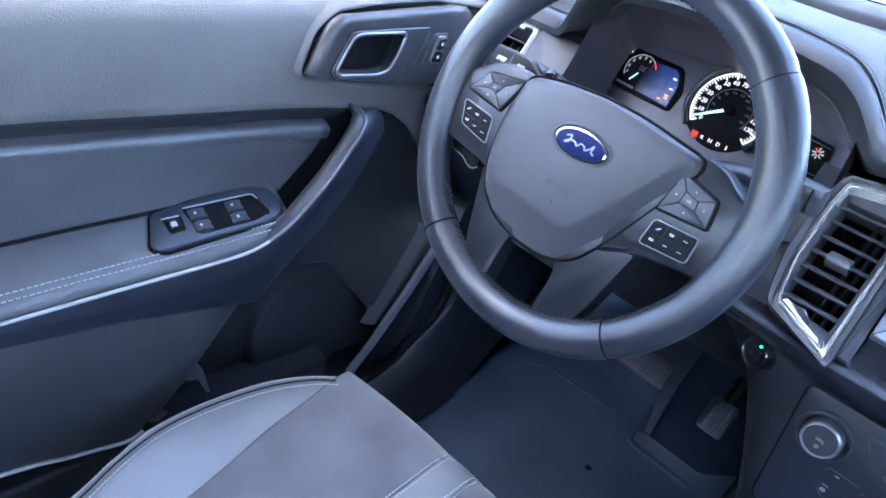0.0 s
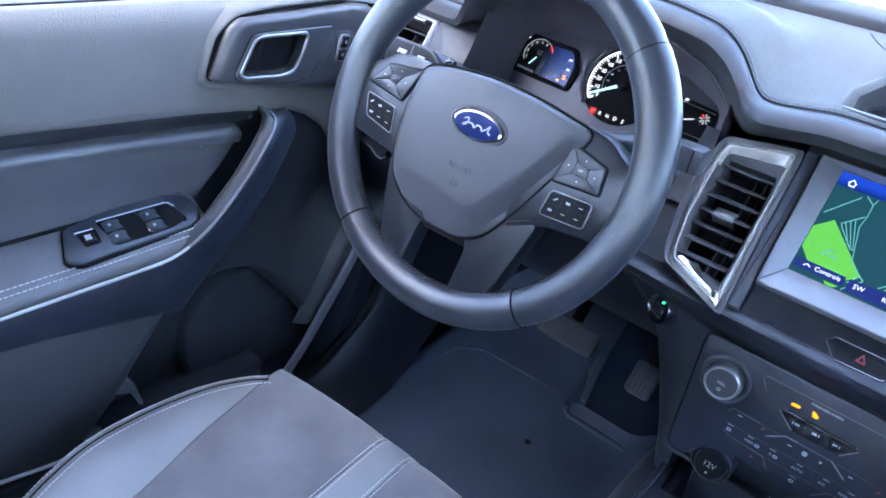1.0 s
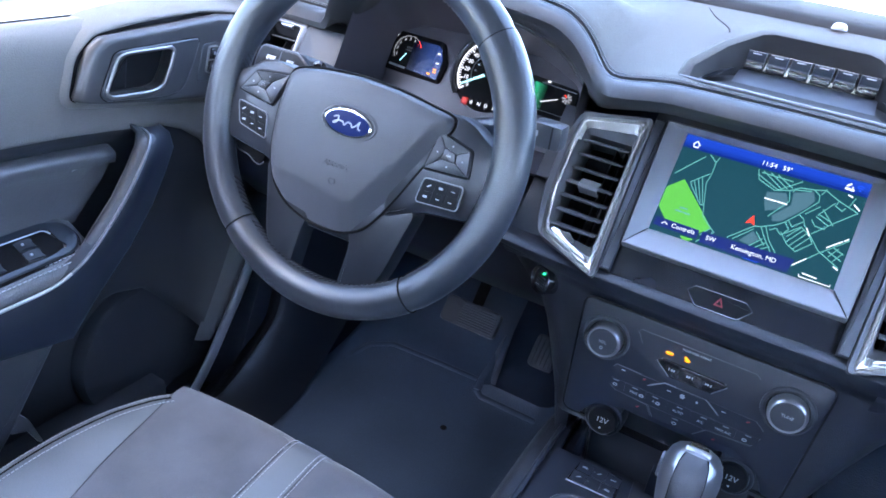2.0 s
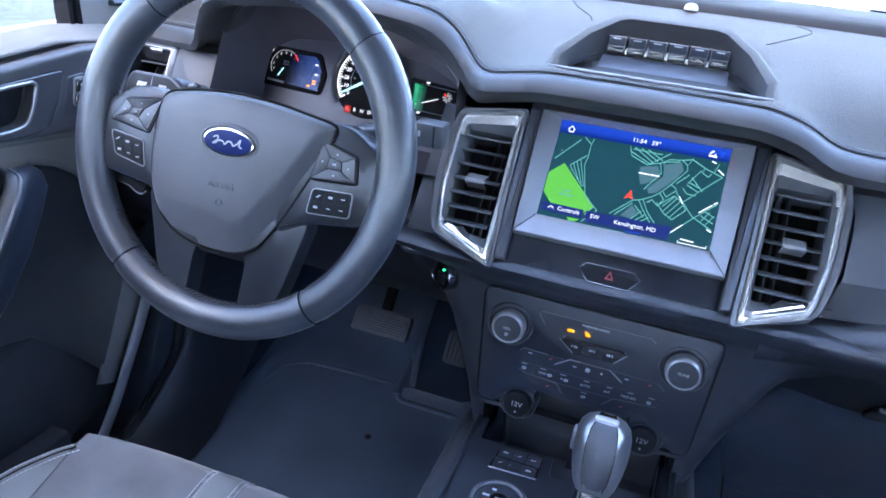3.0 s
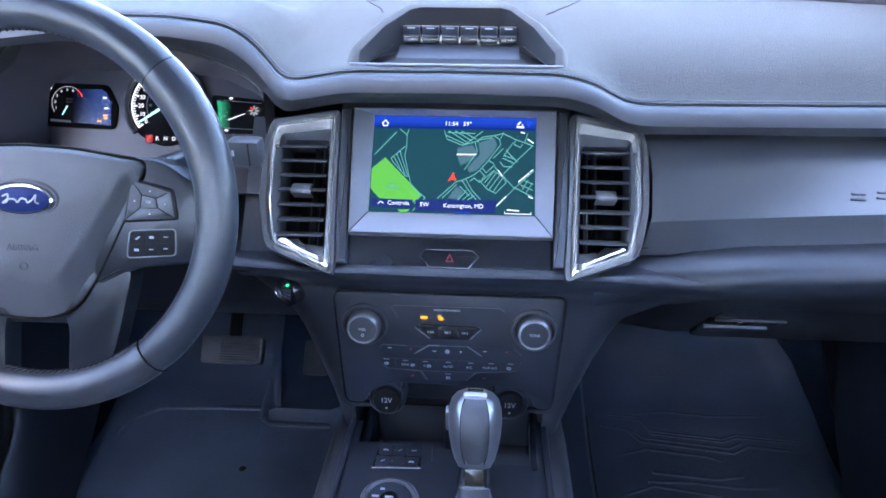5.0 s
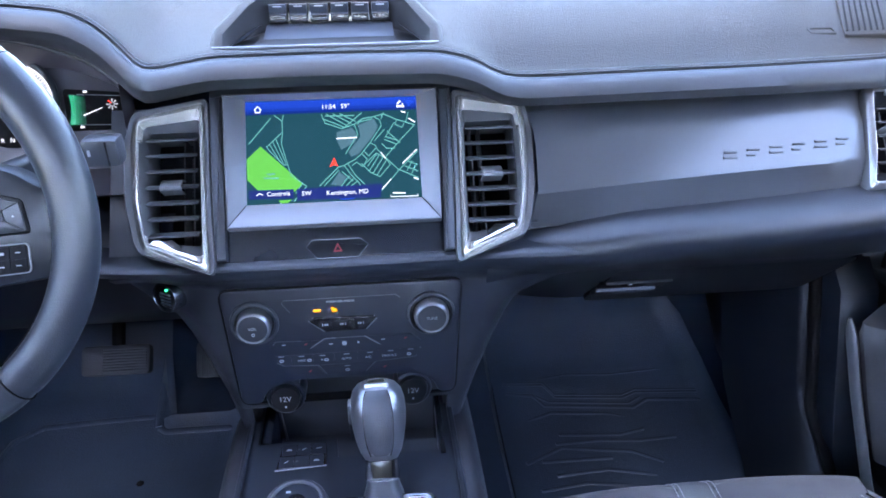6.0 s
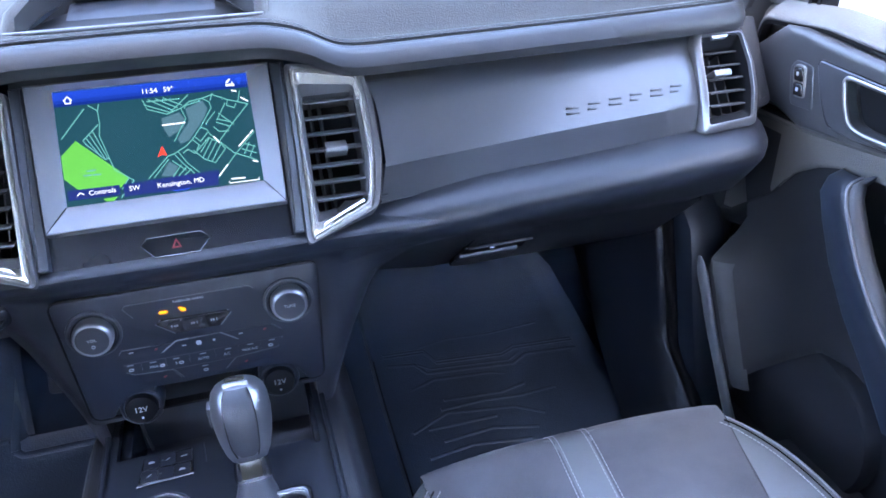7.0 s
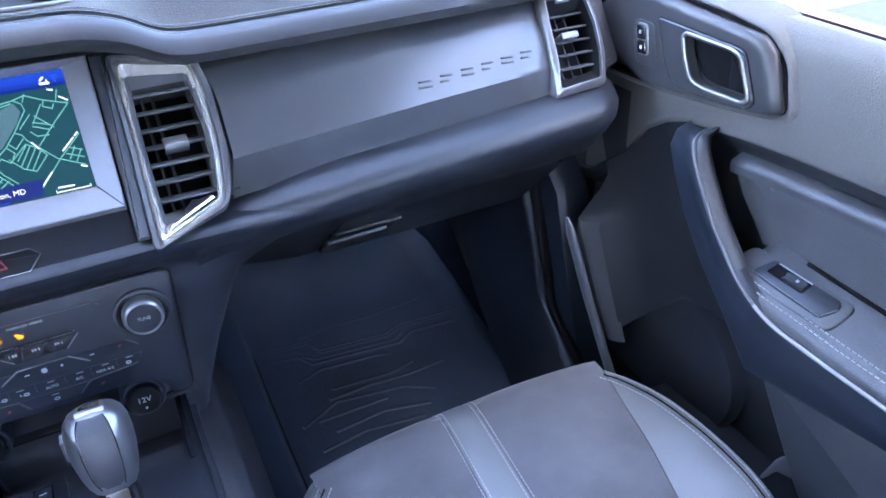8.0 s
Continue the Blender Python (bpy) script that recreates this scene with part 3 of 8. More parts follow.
        q = [(0.03, zt + 0.004), (-0.020 + e, zt + 0.003), (-0.042 + e, zt - 0.002), (-0.053 + e, zt - 0.011), (-0.0515 + e, zt - 0.024), (-0.041 + e, zt - 0.040), (-0.018 + e, 0.546), (0.006 + e, 0.532), (0.03 + e, 0.513), (0.062 + e, 0.480), (0.120 + e, 0.420), (0.17 + e, 0.40), (0.30, 0.40)]
        secs.append([Vector((x, y, z)) for y, z in q])
    loft(bm, secs)
    part("lower_panel", bm, LOWDASH, dash, "grained lower dash above the passenger footwell", 60)
    n = Vector((0, -0.72, -0.69))
    glove = plane_at((0, 0.062, 0.480), (1, 0, 0), (0, -0.66, 0.75), n)
    gp = [(0.300, -0.085), (0.60, -0.085), (0.612, 0.044), (0.318, 0.044)]
    part("glovebox_joint", slab(B(), rounded([(0.2985, -0.0865), (0.6015, -0.0865), (0.6136, 0.0456), (0.3164, 0.0456)], 0.022), glove, -0.01, 0.0006), BLACK, dash)
    bm = slab(B(), rounded(gp, 0.02), glove, -0.01, 0.0014, 0.0010)
    box_door = part("glovebox_door", bm, LOWDASH, dash)
    bm = slab(B(), rounded(rect(0.305, -0.030, 0.388, -0.003), 0.004), glove, 0.0, 0.0045, 0.001)
    part("handle_recess", bm, BLACK, box_door)
    bm = slab(B(), rounded([(0.298, -0.032), (0.381, -0.032), (0.379, -0.020), (0.303, -0.020)], 0.003), glove, 0.003, 0.009, 0.003)
    part("handle", bm, SMOOTHP, box_door)
    bm = slab(B(), rect(0.312, -0.003, 0.394, -0.001), glove, 0.003, 0.0055)
    part("handle_edge", bm, DSATIN, box_door)
    bm = slab(B(), circle(0.343, -0.009, 0.004, 16), glove, 0.003, 0.006, 0.001)
    part("lock", bm, DCHROME, box_door)
    # centre stack body: widens upwards and runs into the lower dash
    bm, secs = B(), []
    for z, w, f, wi in ((0.36, 0.132, -0.030, 0.104), (0.403, 0.150, -0.036, 0.104), (0.404, 0.150, -0.036, 0.050), (0.438, 0.166, -0.0350, 0.050), (0.4385, 0.166, -0.0350, 0), (0.454, 0.174, -0.033, 0), (0.475, 0.184, -0.031, 0), (0.496, 0.198, -0.029, 0), (0.510, 0.214, -0.0275, 0), (0.524, 0.236, -0.0262, 0), (0.545, 0.262, -0.0243, 0), (0.551, 0.268, -0.0250, 0), (0.562, 0.280, -0.034, 0), (0.574, 0.290, -0.044, 0), (0.581, 0.292, -0.0455, 0), (0.5845, 0.29, -0.042, 0), (0.5855, 0.29, -0.030, 0), (0.586, 0.29, 0.0, 0)):
        g = 0.09 if wi else 0.0
        wi = wi or 0.05
        a = w - 0.118
        k = 1 - 0.70 * min(1.0, max(0.0, (z - 0.51) / 0.045))
        half = [(w, 0.22), (w, 0.06), (0.118 + a * 0.94, f + 0.055 * k), (0.118 + a * 0.76, f + 0.024 * k), (0.118 + a * 0.55, f + 0.012 * k), (0.118 + a * 0.30, f + 0.005 * k), (0.118, f + 0.0015), (wi + 0.003, f), (wi, f + g), (0.04, f + g - 0.0005)]
        k = 1 - 0.70 * min(1.0, max(0.0, (z - 0.548) / 0.03))
        left = [(x, y) for x, y in half]
        yb = lerp_table(z, [0.36, 0.496, 0.510, 0.524, 0.545, 0.562, 0.574, 0.581, 0.5845, 0.5855, 0.586], [f + 0.055, f + 0.055, 0.024, 0.010, -0.019, -0.0405, -0.0490, -0.0515, -0.0505, -0.042, -0.01])
        half[2:6] = [(0.118 + a * u, f + (yb - f) * g) for u, g in ((0.97, 1.0), (0.78, 0.60), (0.55, 0.26), (0.30, 0.09))]
        left[2:7] = [(0.118 + a * 0.94, f + 0.066 * k), (0.118 + a * 0.76, f + 0.044 * k), (0.118 + a * 0.55, f + 0.028 * k), (0.118 + a * 0.30, f + 0.012 * k), (0.118, f + 0.0015)]
        row = [Vector((x, y, z)) for x, y in half] + [Vector((-x, y, z)) for x, y in reversed(left)]
        secs.append(row)
    loft(bm, secs)
    part("stack_surround", bm, LOWDASH, dash, "grained surround of the centre controls", 50)
    # knee panel and column shroud on the driver's side
    bm, secs = B(), []
    for x in np.linspace(-0.70, -0.17, 16):
        q = [(0.14, 0.612), (0.06, 0.609), (0.03, 0.60), (0.015, 0.585), (0.03, 0.54), (0.06, 0.48), (0.11, 0.43), (0.17, 0.40), (0.30, 0.40)]
        secs.append([Vector((x, y, z)) for y, z in q])
    loft(bm, secs)
    # the shade under the column is put into this darker colour
    part("knee_panel", bm, KICKM, dash, "plain panel below the steering column, darkened for shade", 60)
    return dash


def vent_polys(s):
    """The frame's outer edge, the chrome's edges and the mouth of a centre vent, corner by corner."""
    frame_o = [(0.1225, 0.7170), (0.1975, 0.7070), (0.2045, 0.681), (0.2030, 0.636), (0.1945, 0.606), (0.1885, 0.5970), (0.1165, 0.5765), (0.1205, 0.645)]
    chrome_o = [(0.1275, 0.7145), (0.1945, 0.7038), (0.1968, 0.684), (0.1952, 0.640), (0.1880, 0.606), (0.1838, 0.5970), (0.1228, 0.5790), (0.1262, 0.648)]
    chrome_i = [(0.1310, 0.7085), (0.1893, 0.6992), (0.1910, 0.684), (0.1903, 0.639), (0.1838, 0.608), (0.1812, 0.6025), (0.1280, 0.5858), (0.1295, 0.648)]
    mouth = [(0.1362, 0.6945), (0.1862, 0.6945), (0.1868, 0.680), (0.1860, 0.640), (0.1826, 0.613), (0.1810, 0.6070), (0.1335, 0.6030), (0.1345, 0.648)]
    return [[(s * x, z) for x, z in q] for q in (frame_o, chrome_o, chrome_i, mouth)]


def build_centre_vents(dash):
    put = recline(0.0)
    for s in (-1, 1):
        fo, co, ci, mo = (rounded(q, r) for q, r in zip(vent_polys(s), (0.007, 0.006, 0.005, 0.003)))
        loops = lambda *rows: [[put(x, z, h) for x, z in q] for q, h in rows]
        mix = lambda a, b, k: [tuple(Vector(p) * (1 - k) + Vector(q) * k) for p, q in zip(a, b)]
        bm = loft(B(), loops((fo, -0.016), (fo, 0.0045), (mix(fo, co, 0.15), 0.0062), (mix(fo, co, 0.8), 0.0042), (co, 0.0015), (co, -0.01)), closed=True)
        vent = part("air_vent", bm, VFRAME, dash, "centre air vent with bright frame and dark slats")
        # polished ring, with a deep facet at head and foot
        deep = [0.42 if abs(z - 0.648) > 0.038 else 0.06 for x, z in ci]
        facet = [tuple(Vector(p) * (1 - k) + Vector(q) * k) for p, q, k in zip(ci, mo, deep)]
        rows = loops((co, -0.004), (co, 0.0014), (mix(co, ci, 0.10), 0.0026), (mix(co, ci, 0.82), 0.0066), (mix(co, ci, 0.94), 0.0067), (ci, 0.0058))
        rows.append([put(x, z, 0.0035 - 0.016 * k) for (x, z), k in zip(facet, deep)])
        part("vent_surround", loft(B(), rows, closed=True), VCHROME, vent, "polished chrome surround", 30)
        rows = [[put(x, z, 0.0033 - 0.016 * k) for (x, z), k in zip(facet, deep)]] + loops((mo, -0.0125), (mo, -0.016), (mix(mo, ci, -0.03), -0.055))
        part("lining", loft(B(), rows, closed=True), VLINE, vent, "grey lining that slopes into the duct", 24)
        part("duct", slab(B(), mix(mo, ci, 0.05), put, -0.062, -0.052), BLACK, vent)
        # stepped bright plate on the foot that stands in for a reflection
        fp = lambda x, z, h: put(x, z, h + 0.0030 - 0.0115 * min(1.0, max(0.0, (z - 0.5868 - 0.315 * (abs(x) - 0.1285)) / 0.0165)))
        plate = [(0.1345, 0.5905), (0.1790, 0.6045), (0.1765, 0.6075), (0.1660, 0.6065), (0.1600, 0.6078), (0.1500, 0.6010), (0.1500, 0.5975), (0.1400, 0.5955)]
        part("foot_reflection", slab(B(), [(s * x, z) for x, z in plate], fp, -0.001, 0.0009, 0.0004), CHROME, vent, "stepped reflection built as a bright plate on the foot of the vent")
        for k in range(7):
            z = 0.6880 - k * 0.01265
            x0, x1 = lerp_table(z, [0.603, 0.648, 0.6945], [0.1340, 0.1350, 0.1366]), lerp_table(z, [0.607, 0.613, 0.64, 0.69], [0.1808, 0.1824, 0.1858, 0.1864])
            blade = plane_at(put(0, z, -0.010), (1, 0, 0), (0, -0.966, 0.259), (0, 0.259, 0.966))
            bm, secs = B(), []
            for v, t in ((-0.014, 0.0004), (-0.010, 0.0011), (0.000, 0.0016), (0.0055, 0.0013), (0.0070, 0.0005)):
                secs.append([blade(s * x0, v, -t), blade(s * x0, v, t), blade(s * (x0 + x1) / 2, v + 0.0006, t * 1.2), blade(s * x1, v, t), blade(s * x1, v, -t)])
            loft(bm, secs, closed=True, caps=True)
            part("slat", bm, VENTP, vent)
        for k in range(2):
            x = s * (0.1440 + 0.0095 * k)
            bm = slab(B(), [(x - 0.0009, 0.606), (x + 0.0009, 0.606), (x + 0.0009, 0.693), (x - 0.0009, 0.693)], put, -0.050, -0.026, 0.0004)
            part("fin", bm, VENTP, vent)
        bm, secs = B(), []
        z0 = 0.6505
        for zz, hh in ((z0 - 0.0052, -0.018), (z0 - 0.0052, -0.0005), (z0 - 0.0042, 0.0012), (z0 - 0.0026, 0.0016), (z0 - 0.0012, 0.0002), (z0 + 0.0040, -0.006), (z0 + 0.0052, -0.010), (z0 + 0.0052, -0.018)):
            secs.append([put(s * 0.1605 + u, zz, hh - (0.0012 if abs(u) > 0.0098 else 0)) for u in (-0.0108, -0.0097, 0, 0.0097, 0.0108)])
        loft(bm, secs, closed=False)
        part("tab", bm, TABM, vent, "satin sliding tab", 30)


def build_screen(dash):
    put = recline(0.0)
    # dark housing with the hazard switch
    bm = slab(B(), rounded([(-0.1095, 0.586), (0.1095, 0.586), (0.1125, 0.722), (-0.1125, 0.722)], 0.004), put, -0.02, -0.004, 0.002)
    unit = part("screen_unit", bm, GLOSSP, dash, "black screen housing")
    for s in (-1, 1):
        bm = slab(B(), rounded([(s * 0.1062, 0.588), (s * 0.1166, 0.588), (s * 0.1200, 0.645), (s * 0.1217, 0.7185), (s * 0.1098, 0.7185)], 0.001, 2), put, -0.02, 0.0052, 0.0020)
        part("side_post", bm, PLASTIC, unit, "satin post between screen and vent")
    # satin bezel: sloping facets at the sides and the foot, a thin strip along the head
    outer = [(-0.1050, 0.6115), (0.1050, 0.6115), (0.1085, 0.7185), (-0.1085, 0.7185)]
    inner = [(-0.0870, 0.6310), (0.0870, 0.6310), (0.0870, 0.7150), (-0.0870, 0.7150)]
    bm = B()
    rows = ((outer, -0.006), (outer, 0.0075), (offset(outer, 0.0005), 0.0084), (offset(outer, 0.0014), 0.0086), (offset(inner, -0.0006), -0.0002), (inner, -0.0008), (inner, -0.006))
    loops = [[bm.verts.new(put(x, z, h)) for x, z in q] for q, h in rows]
    for p, q in zip(loops, loops[1:] + loops[:1]):
        bridge(bm, p, q)
    part("bezel", bm, SATIN, unit, "satin silver bezel", 20)
    for s in (-1, 1):
        for a, b in (((s * 0.1040, 0.6125, 0.0088), (s * 0.0874, 0.6306, 0.0002)),):
            part("bezel_joint", tube(B(), [put(*a), put(*b)], 0.0005, 6), BLACK, unit)
    disp = part("display", slab(B(), rect(-0.087, 0.631, 0.087, 0.715), put, -0.005, -0.0016), MAPBG, dash, "lit navigation display with a street map")

    def flat(name, polys, mat, h=0.0):
        bm = B()
        for q in polys:
            slab(bm, q, put, -0.0017 + h, -0.00125 + h)
        return part(name, bm, mat, disp)

    X = lambda u: -0.087 + 0.174 * u
    Z = lambda v: 0.7145 - 0.0835 * v
    Q = lambda pts: [(X(u), Z(v)) for u, v in pts]

    def road(pts, w):
        out = []
        for a, b in zip(pts, pts[1:]):
            a, b = Vector((X(a[0]), Z(a[1]))), Vector((X(b[0]), Z(b[1])))
            t = (b - a).normalized()
            nn = Vector((-t.y, t.x)) * w / 2
            a, b = a - t * w * 0.3, b + t * w * 0.3
            out.append([tuple(a + nn), tuple(b + nn), tuple(b - nn), tuple(a - nn)])
        return out

    flat("title_bar", [Q([(0, 0), (1, 0), (1, 0.075), (0, 0.075)])], MAPBLUE)
    flat("title_bar", [Q([(0, 0.075), (1, 0.075), (1, 0.105), (0, 0.105)])], MAPBLUES[0])
    flat("title_bar", [Q([(0, 0.105), (1, 0.105), (1, 0.130), (0, 0.130)])], MAPBLUES[1])
    flat("park_area", [Q([(0.004, 0.56), (0.083, 0.441), (0.321, 0.819), (0.267, 0.892), (0.07, 0.874), (0.004, 0.76)])], MAPGREEN)
    flat("park_area", [Q([(0.177, 0.968), (0.252, 0.965), (0.228, 0.995), (0.193, 0.995)])], MAPGREEN)
    flat("city_block", [Q([(0.521, 0.331), (0.617, 0.292), (0.643, 0.368), (0.629, 0.438), (0.546, 0.505), (0.525, 0.419)])], MAPGREY)
    flat("city_block", [Q([(0.651, 0.269), (0.746, 0.211), (0.766, 0.288), (0.741, 0.369), (0.646, 0.553), (0.601, 0.577), (0.588, 0.53), (0.661, 0.386)])], MAPGREY)
    flat("city_block", [Q([(0.477, 0.841), (0.528, 0.72), (0.57, 0.773), (0.54, 0.853)])], MAPGREY)
    west = [[(0.017, 0.412), (0.144, 0.171)], [(0.166, 0.143), (0.21, 0.2), (0.219, 0.145)], [(0.21, 0.2), (0.211, 0.32), (0.202, 0.42), (0.235, 0.624), (0.252, 0.729), (0.34, 0.845), (0.267, 0.98)],
            [(0.203, 0.321), (0.119, 0.448), (0.133, 0.486), (0.214, 0.63), (0.235, 0.628)], [(0.315, 0.819), (0.276, 0.906)]]
    west += [[(0.135 + 0.018 * k, 0.426 - 0.027 * k), (0.195 + 0.015 * k, 0.602 + 0.007 * k)] for k in range(3)]
    north = [[(0.439, 0.149), (0.458, 0.237), (0.554, 0.298), (0.633, 0.257), (0.677, 0.207), (0.745, 0.191), (0.779, 0.228), (0.786, 0.286), (0.715, 0.449), (0.663, 0.552), (0.625, 0.604), (0.559, 0.659)],
             [(0.629, 0.257), (0.646, 0.358), (0.571, 0.547)], [(0.445, 0.193), (0.571, 0.286)], [(0.571, 0.286), (0.674, 0.148)], [(0.461, 0.167), (0.629, 0.172)], [(0.647, 0.264), (0.655, 0.239), (0.734, 0.212)]]
    north += [[(0.468 + 0.039 * k, 0.150), (0.587 + 0.025 * k, 0.271 - 0.020 * k)] for k in range(3)]
    east = [[(0.745, 0.191), (0.801, 0.166), (0.878, 0.228), (0.982, 0.287), (0.885, 0.446), (0.806, 0.586)], [(0.786, 0.217), (0.803, 0.156)], [(0.949, 0.163), (0.932, 0.253)], [(0.878, 0.228), (0.868, 0.278), (0.907, 0.308), (0.919, 0.274)],
            [(0.862, 0.259), (0.805, 0.402)], [(0.819, 0.342), (0.892, 0.461)], [(0.802, 0.324), (0.743, 0.427)], [(0.784, 0.462), (0.809, 0.508), (0.86, 0.513)]]
    east += [[(0.80 + 0.010 * k, 0.422 - 0.027 * k), (0.87 + 0.007 * k, 0.473 - 0.039 * k)] for k in range(2)]
    south = [[(0.715, 0.449), (0.745, 0.476), (0.758, 0.523), (0.867, 0.714), (0.982, 0.806)], [(0.663, 0.552), (0.694, 0.607), (0.678, 0.647)], [(0.661, 0.649), (0.71, 0.74), (0.763, 0.782), (0.826, 0.67), (0.801, 0.605), (0.748, 0.553), (0.665, 0.677)],
             [(0.679, 0.531), (0.704, 0.577), (0.746, 0.505)], [(0.605, 0.664), (0.632, 0.632), (0.665, 0.677)]]
    south += [[(0.704 + 0.021 * k, 0.721 + 0.024 * k), (0.766 + 0.020 * k, 0.570 + 0.026 * k)] for k in range(3)] + [[(0.696, 0.674), (0.748, 0.563)]]
    south += [[(0.559, 0.659), (0.526, 0.672), (0.414, 0.847)], [(0.527, 0.701), (0.443, 0.844)], [(0.559, 0.659), (0.592, 0.742), (0.647, 0.851)], [(0.582, 0.647), (0.621, 0.758), (0.672, 0.848)], [(0.545, 0.718), (0.606, 0.814)]]
    south += [[(0.535 + 0.028 * k, 0.863), (0.587 + 0.024 * k, 0.762 + 0.025 * k)] for k in range(3)]
    far = [[(0.747, 0.954), (0.878, 0.722), (0.99, 0.548)], [(0.911, 0.69), (0.985, 0.743)], [(0.932, 0.646), (0.985, 0.682)], [(0.956, 0.643), (0.921, 0.737)], [(0.981, 0.673), (0.947, 0.766)]]
    for line in west + north + east + south + far:
        for q in road(line, 0.00075):
            flat("street_line", [q], MAPROAD, 0.0003)
    # street names and captions that cannot be read: small pale bars
    captions = [[(0.522, 0.394), (0.585, 0.393)], [(0.592, 0.393), (0.639, 0.392)], [(0.118, 0.714), (0.161, 0.713)], [(0.100, 0.750), (0.138, 0.752)], [(0.146, 0.753), (0.182, 0.756)], [(0.773, 0.904), (0.808, 0.843)], [(0.812, 0.836), (0.826, 0.813)],
                [(0.899, 0.663), (0.960, 0.572)], [(0.968, 0.560), (0.985, 0.535)], [(0.776, 0.55), (0.800, 0.608)], [(0.951, 0.222), (0.985, 0.262)], [(0.960, 0.808), (0.985, 0.824)], [(0.909, 0.150), (0.932, 0.160)], [(0.833, 0.946), (0.904, 0.952)]]
    for line in captions:
        for q in road(line, 0.0010):
            flat("caption_bar", [q], MAPWHITE if line[0][0] > 0.2 else MAPROAD, 0.0005)
    flat("control_bar", [Q([(0.012, 0.862), (0.266, 0.868), (0.264, 0.952), (0.012, 0.947)])], MAPNAVY, 0.0005)
    flat("control_bar", [Q([(0.284, 0.868), (0.775, 0.852), (0.760, 0.985), (0.283, 0.975)])], MAPNAVY, 0.0005)
    flat("control_glow", [Q([(0.52, 0.978), (0.62, 0.976), (0.60, 0.990), (0.54, 0.990)])], MAPBLUE, 0.0006)
    for q in road([(0.82, 0.965), (0.821, 0.983), (0.977, 0.985), (0.976, 0.966)], 0.0006) + road([(0.057, 0.914), (0.073, 0.893), (0.089, 0.911)], 0.0007):
        flat("scale_bar", [q], MAPWHITE, 0.0008)
    flat("position_arrow", [Q([(0.474, 0.672), (0.504, 0.577), (0.524, 0.667), (0.499, 0.652)])], MAPRED, 0.0008)
    for q in road([(0.052, 0.083), (0.0715, 0.048), (0.091, 0.083)], 0.0008) + road([(0.058, 0.078), (0.058, 0.108), (0.085, 0.108), (0.085, 0.078)], 0.0008):
        flat("home_icon", [q], MAPWHITE, 0.0004)
    for q in road([(0.888, 0.070), (0.905, 0.045)], 0.0014) + road([(0.884, 0.095), (0.925, 0.098)], 0.0016) + road([(0.917, 0.105), (0.917, 0.070)], 0.0010):
        flat("signal_icon", [q], MAPWHITE, 0.0004)
    for k in range(3):
        for q in road([(0.938 + 0.006 * k, 0.050 + 0.020 * k), (0.954, 0.040 + 0.020 * k), (0.970 - 0.006 * k, 0.050 + 0.020 * k)], 0.0007):
            flat("wireless_icon", [q], MAPBLUES[2], 0.0004)
    for body, size, u, v in (("11:54", 0.0066, 0.482, 0.080), ("59°", 0.0066, 0.580, 0.080), ("Controls", 0.0064, 0.180, 0.908), ("SW", 0.0064, 0.338, 0.916), ("Kensington, MD", 0.0064, 0.572, 0.922)):
        text("map_label", body, size, put, X(u), Z(v), MAPWHITE, disp, h=0.0001)
    # hazard switch
    out = [(-0.0302, 0.5960), (-0.0195, 0.5868), (0.0200, 0.5868), (0.0305, 0.5960), (0.0232, 0.6010), (-0.0245, 0.6010)]
    bm = slab(B(), rounded(out, 0.001, 2), put, -0.006, -0.001, 0.001)
    hz = part("hazard_switch", bm, KEYB, dash, "gloss black hazard switch with red triangle")
    bm = ring(B(), offset(ccw(out), -0.0005), offset(ccw(out), 0.0002), put, -0.004, -0.0006, 0.0002)
    part("switch_rim", bm, DCHROME, hz)
    bm = ring(B(), [(-0.0040, 0.5915), (0.0050, 0.5915), (0.0005, 0.5985)], [(-0.0020, 0.5926), (0.0030, 0.5926), (0.0005, 0.5966)], put, -0.002, -0.0004, 0.0001)
    part("triangle", bm, REDP, hz)


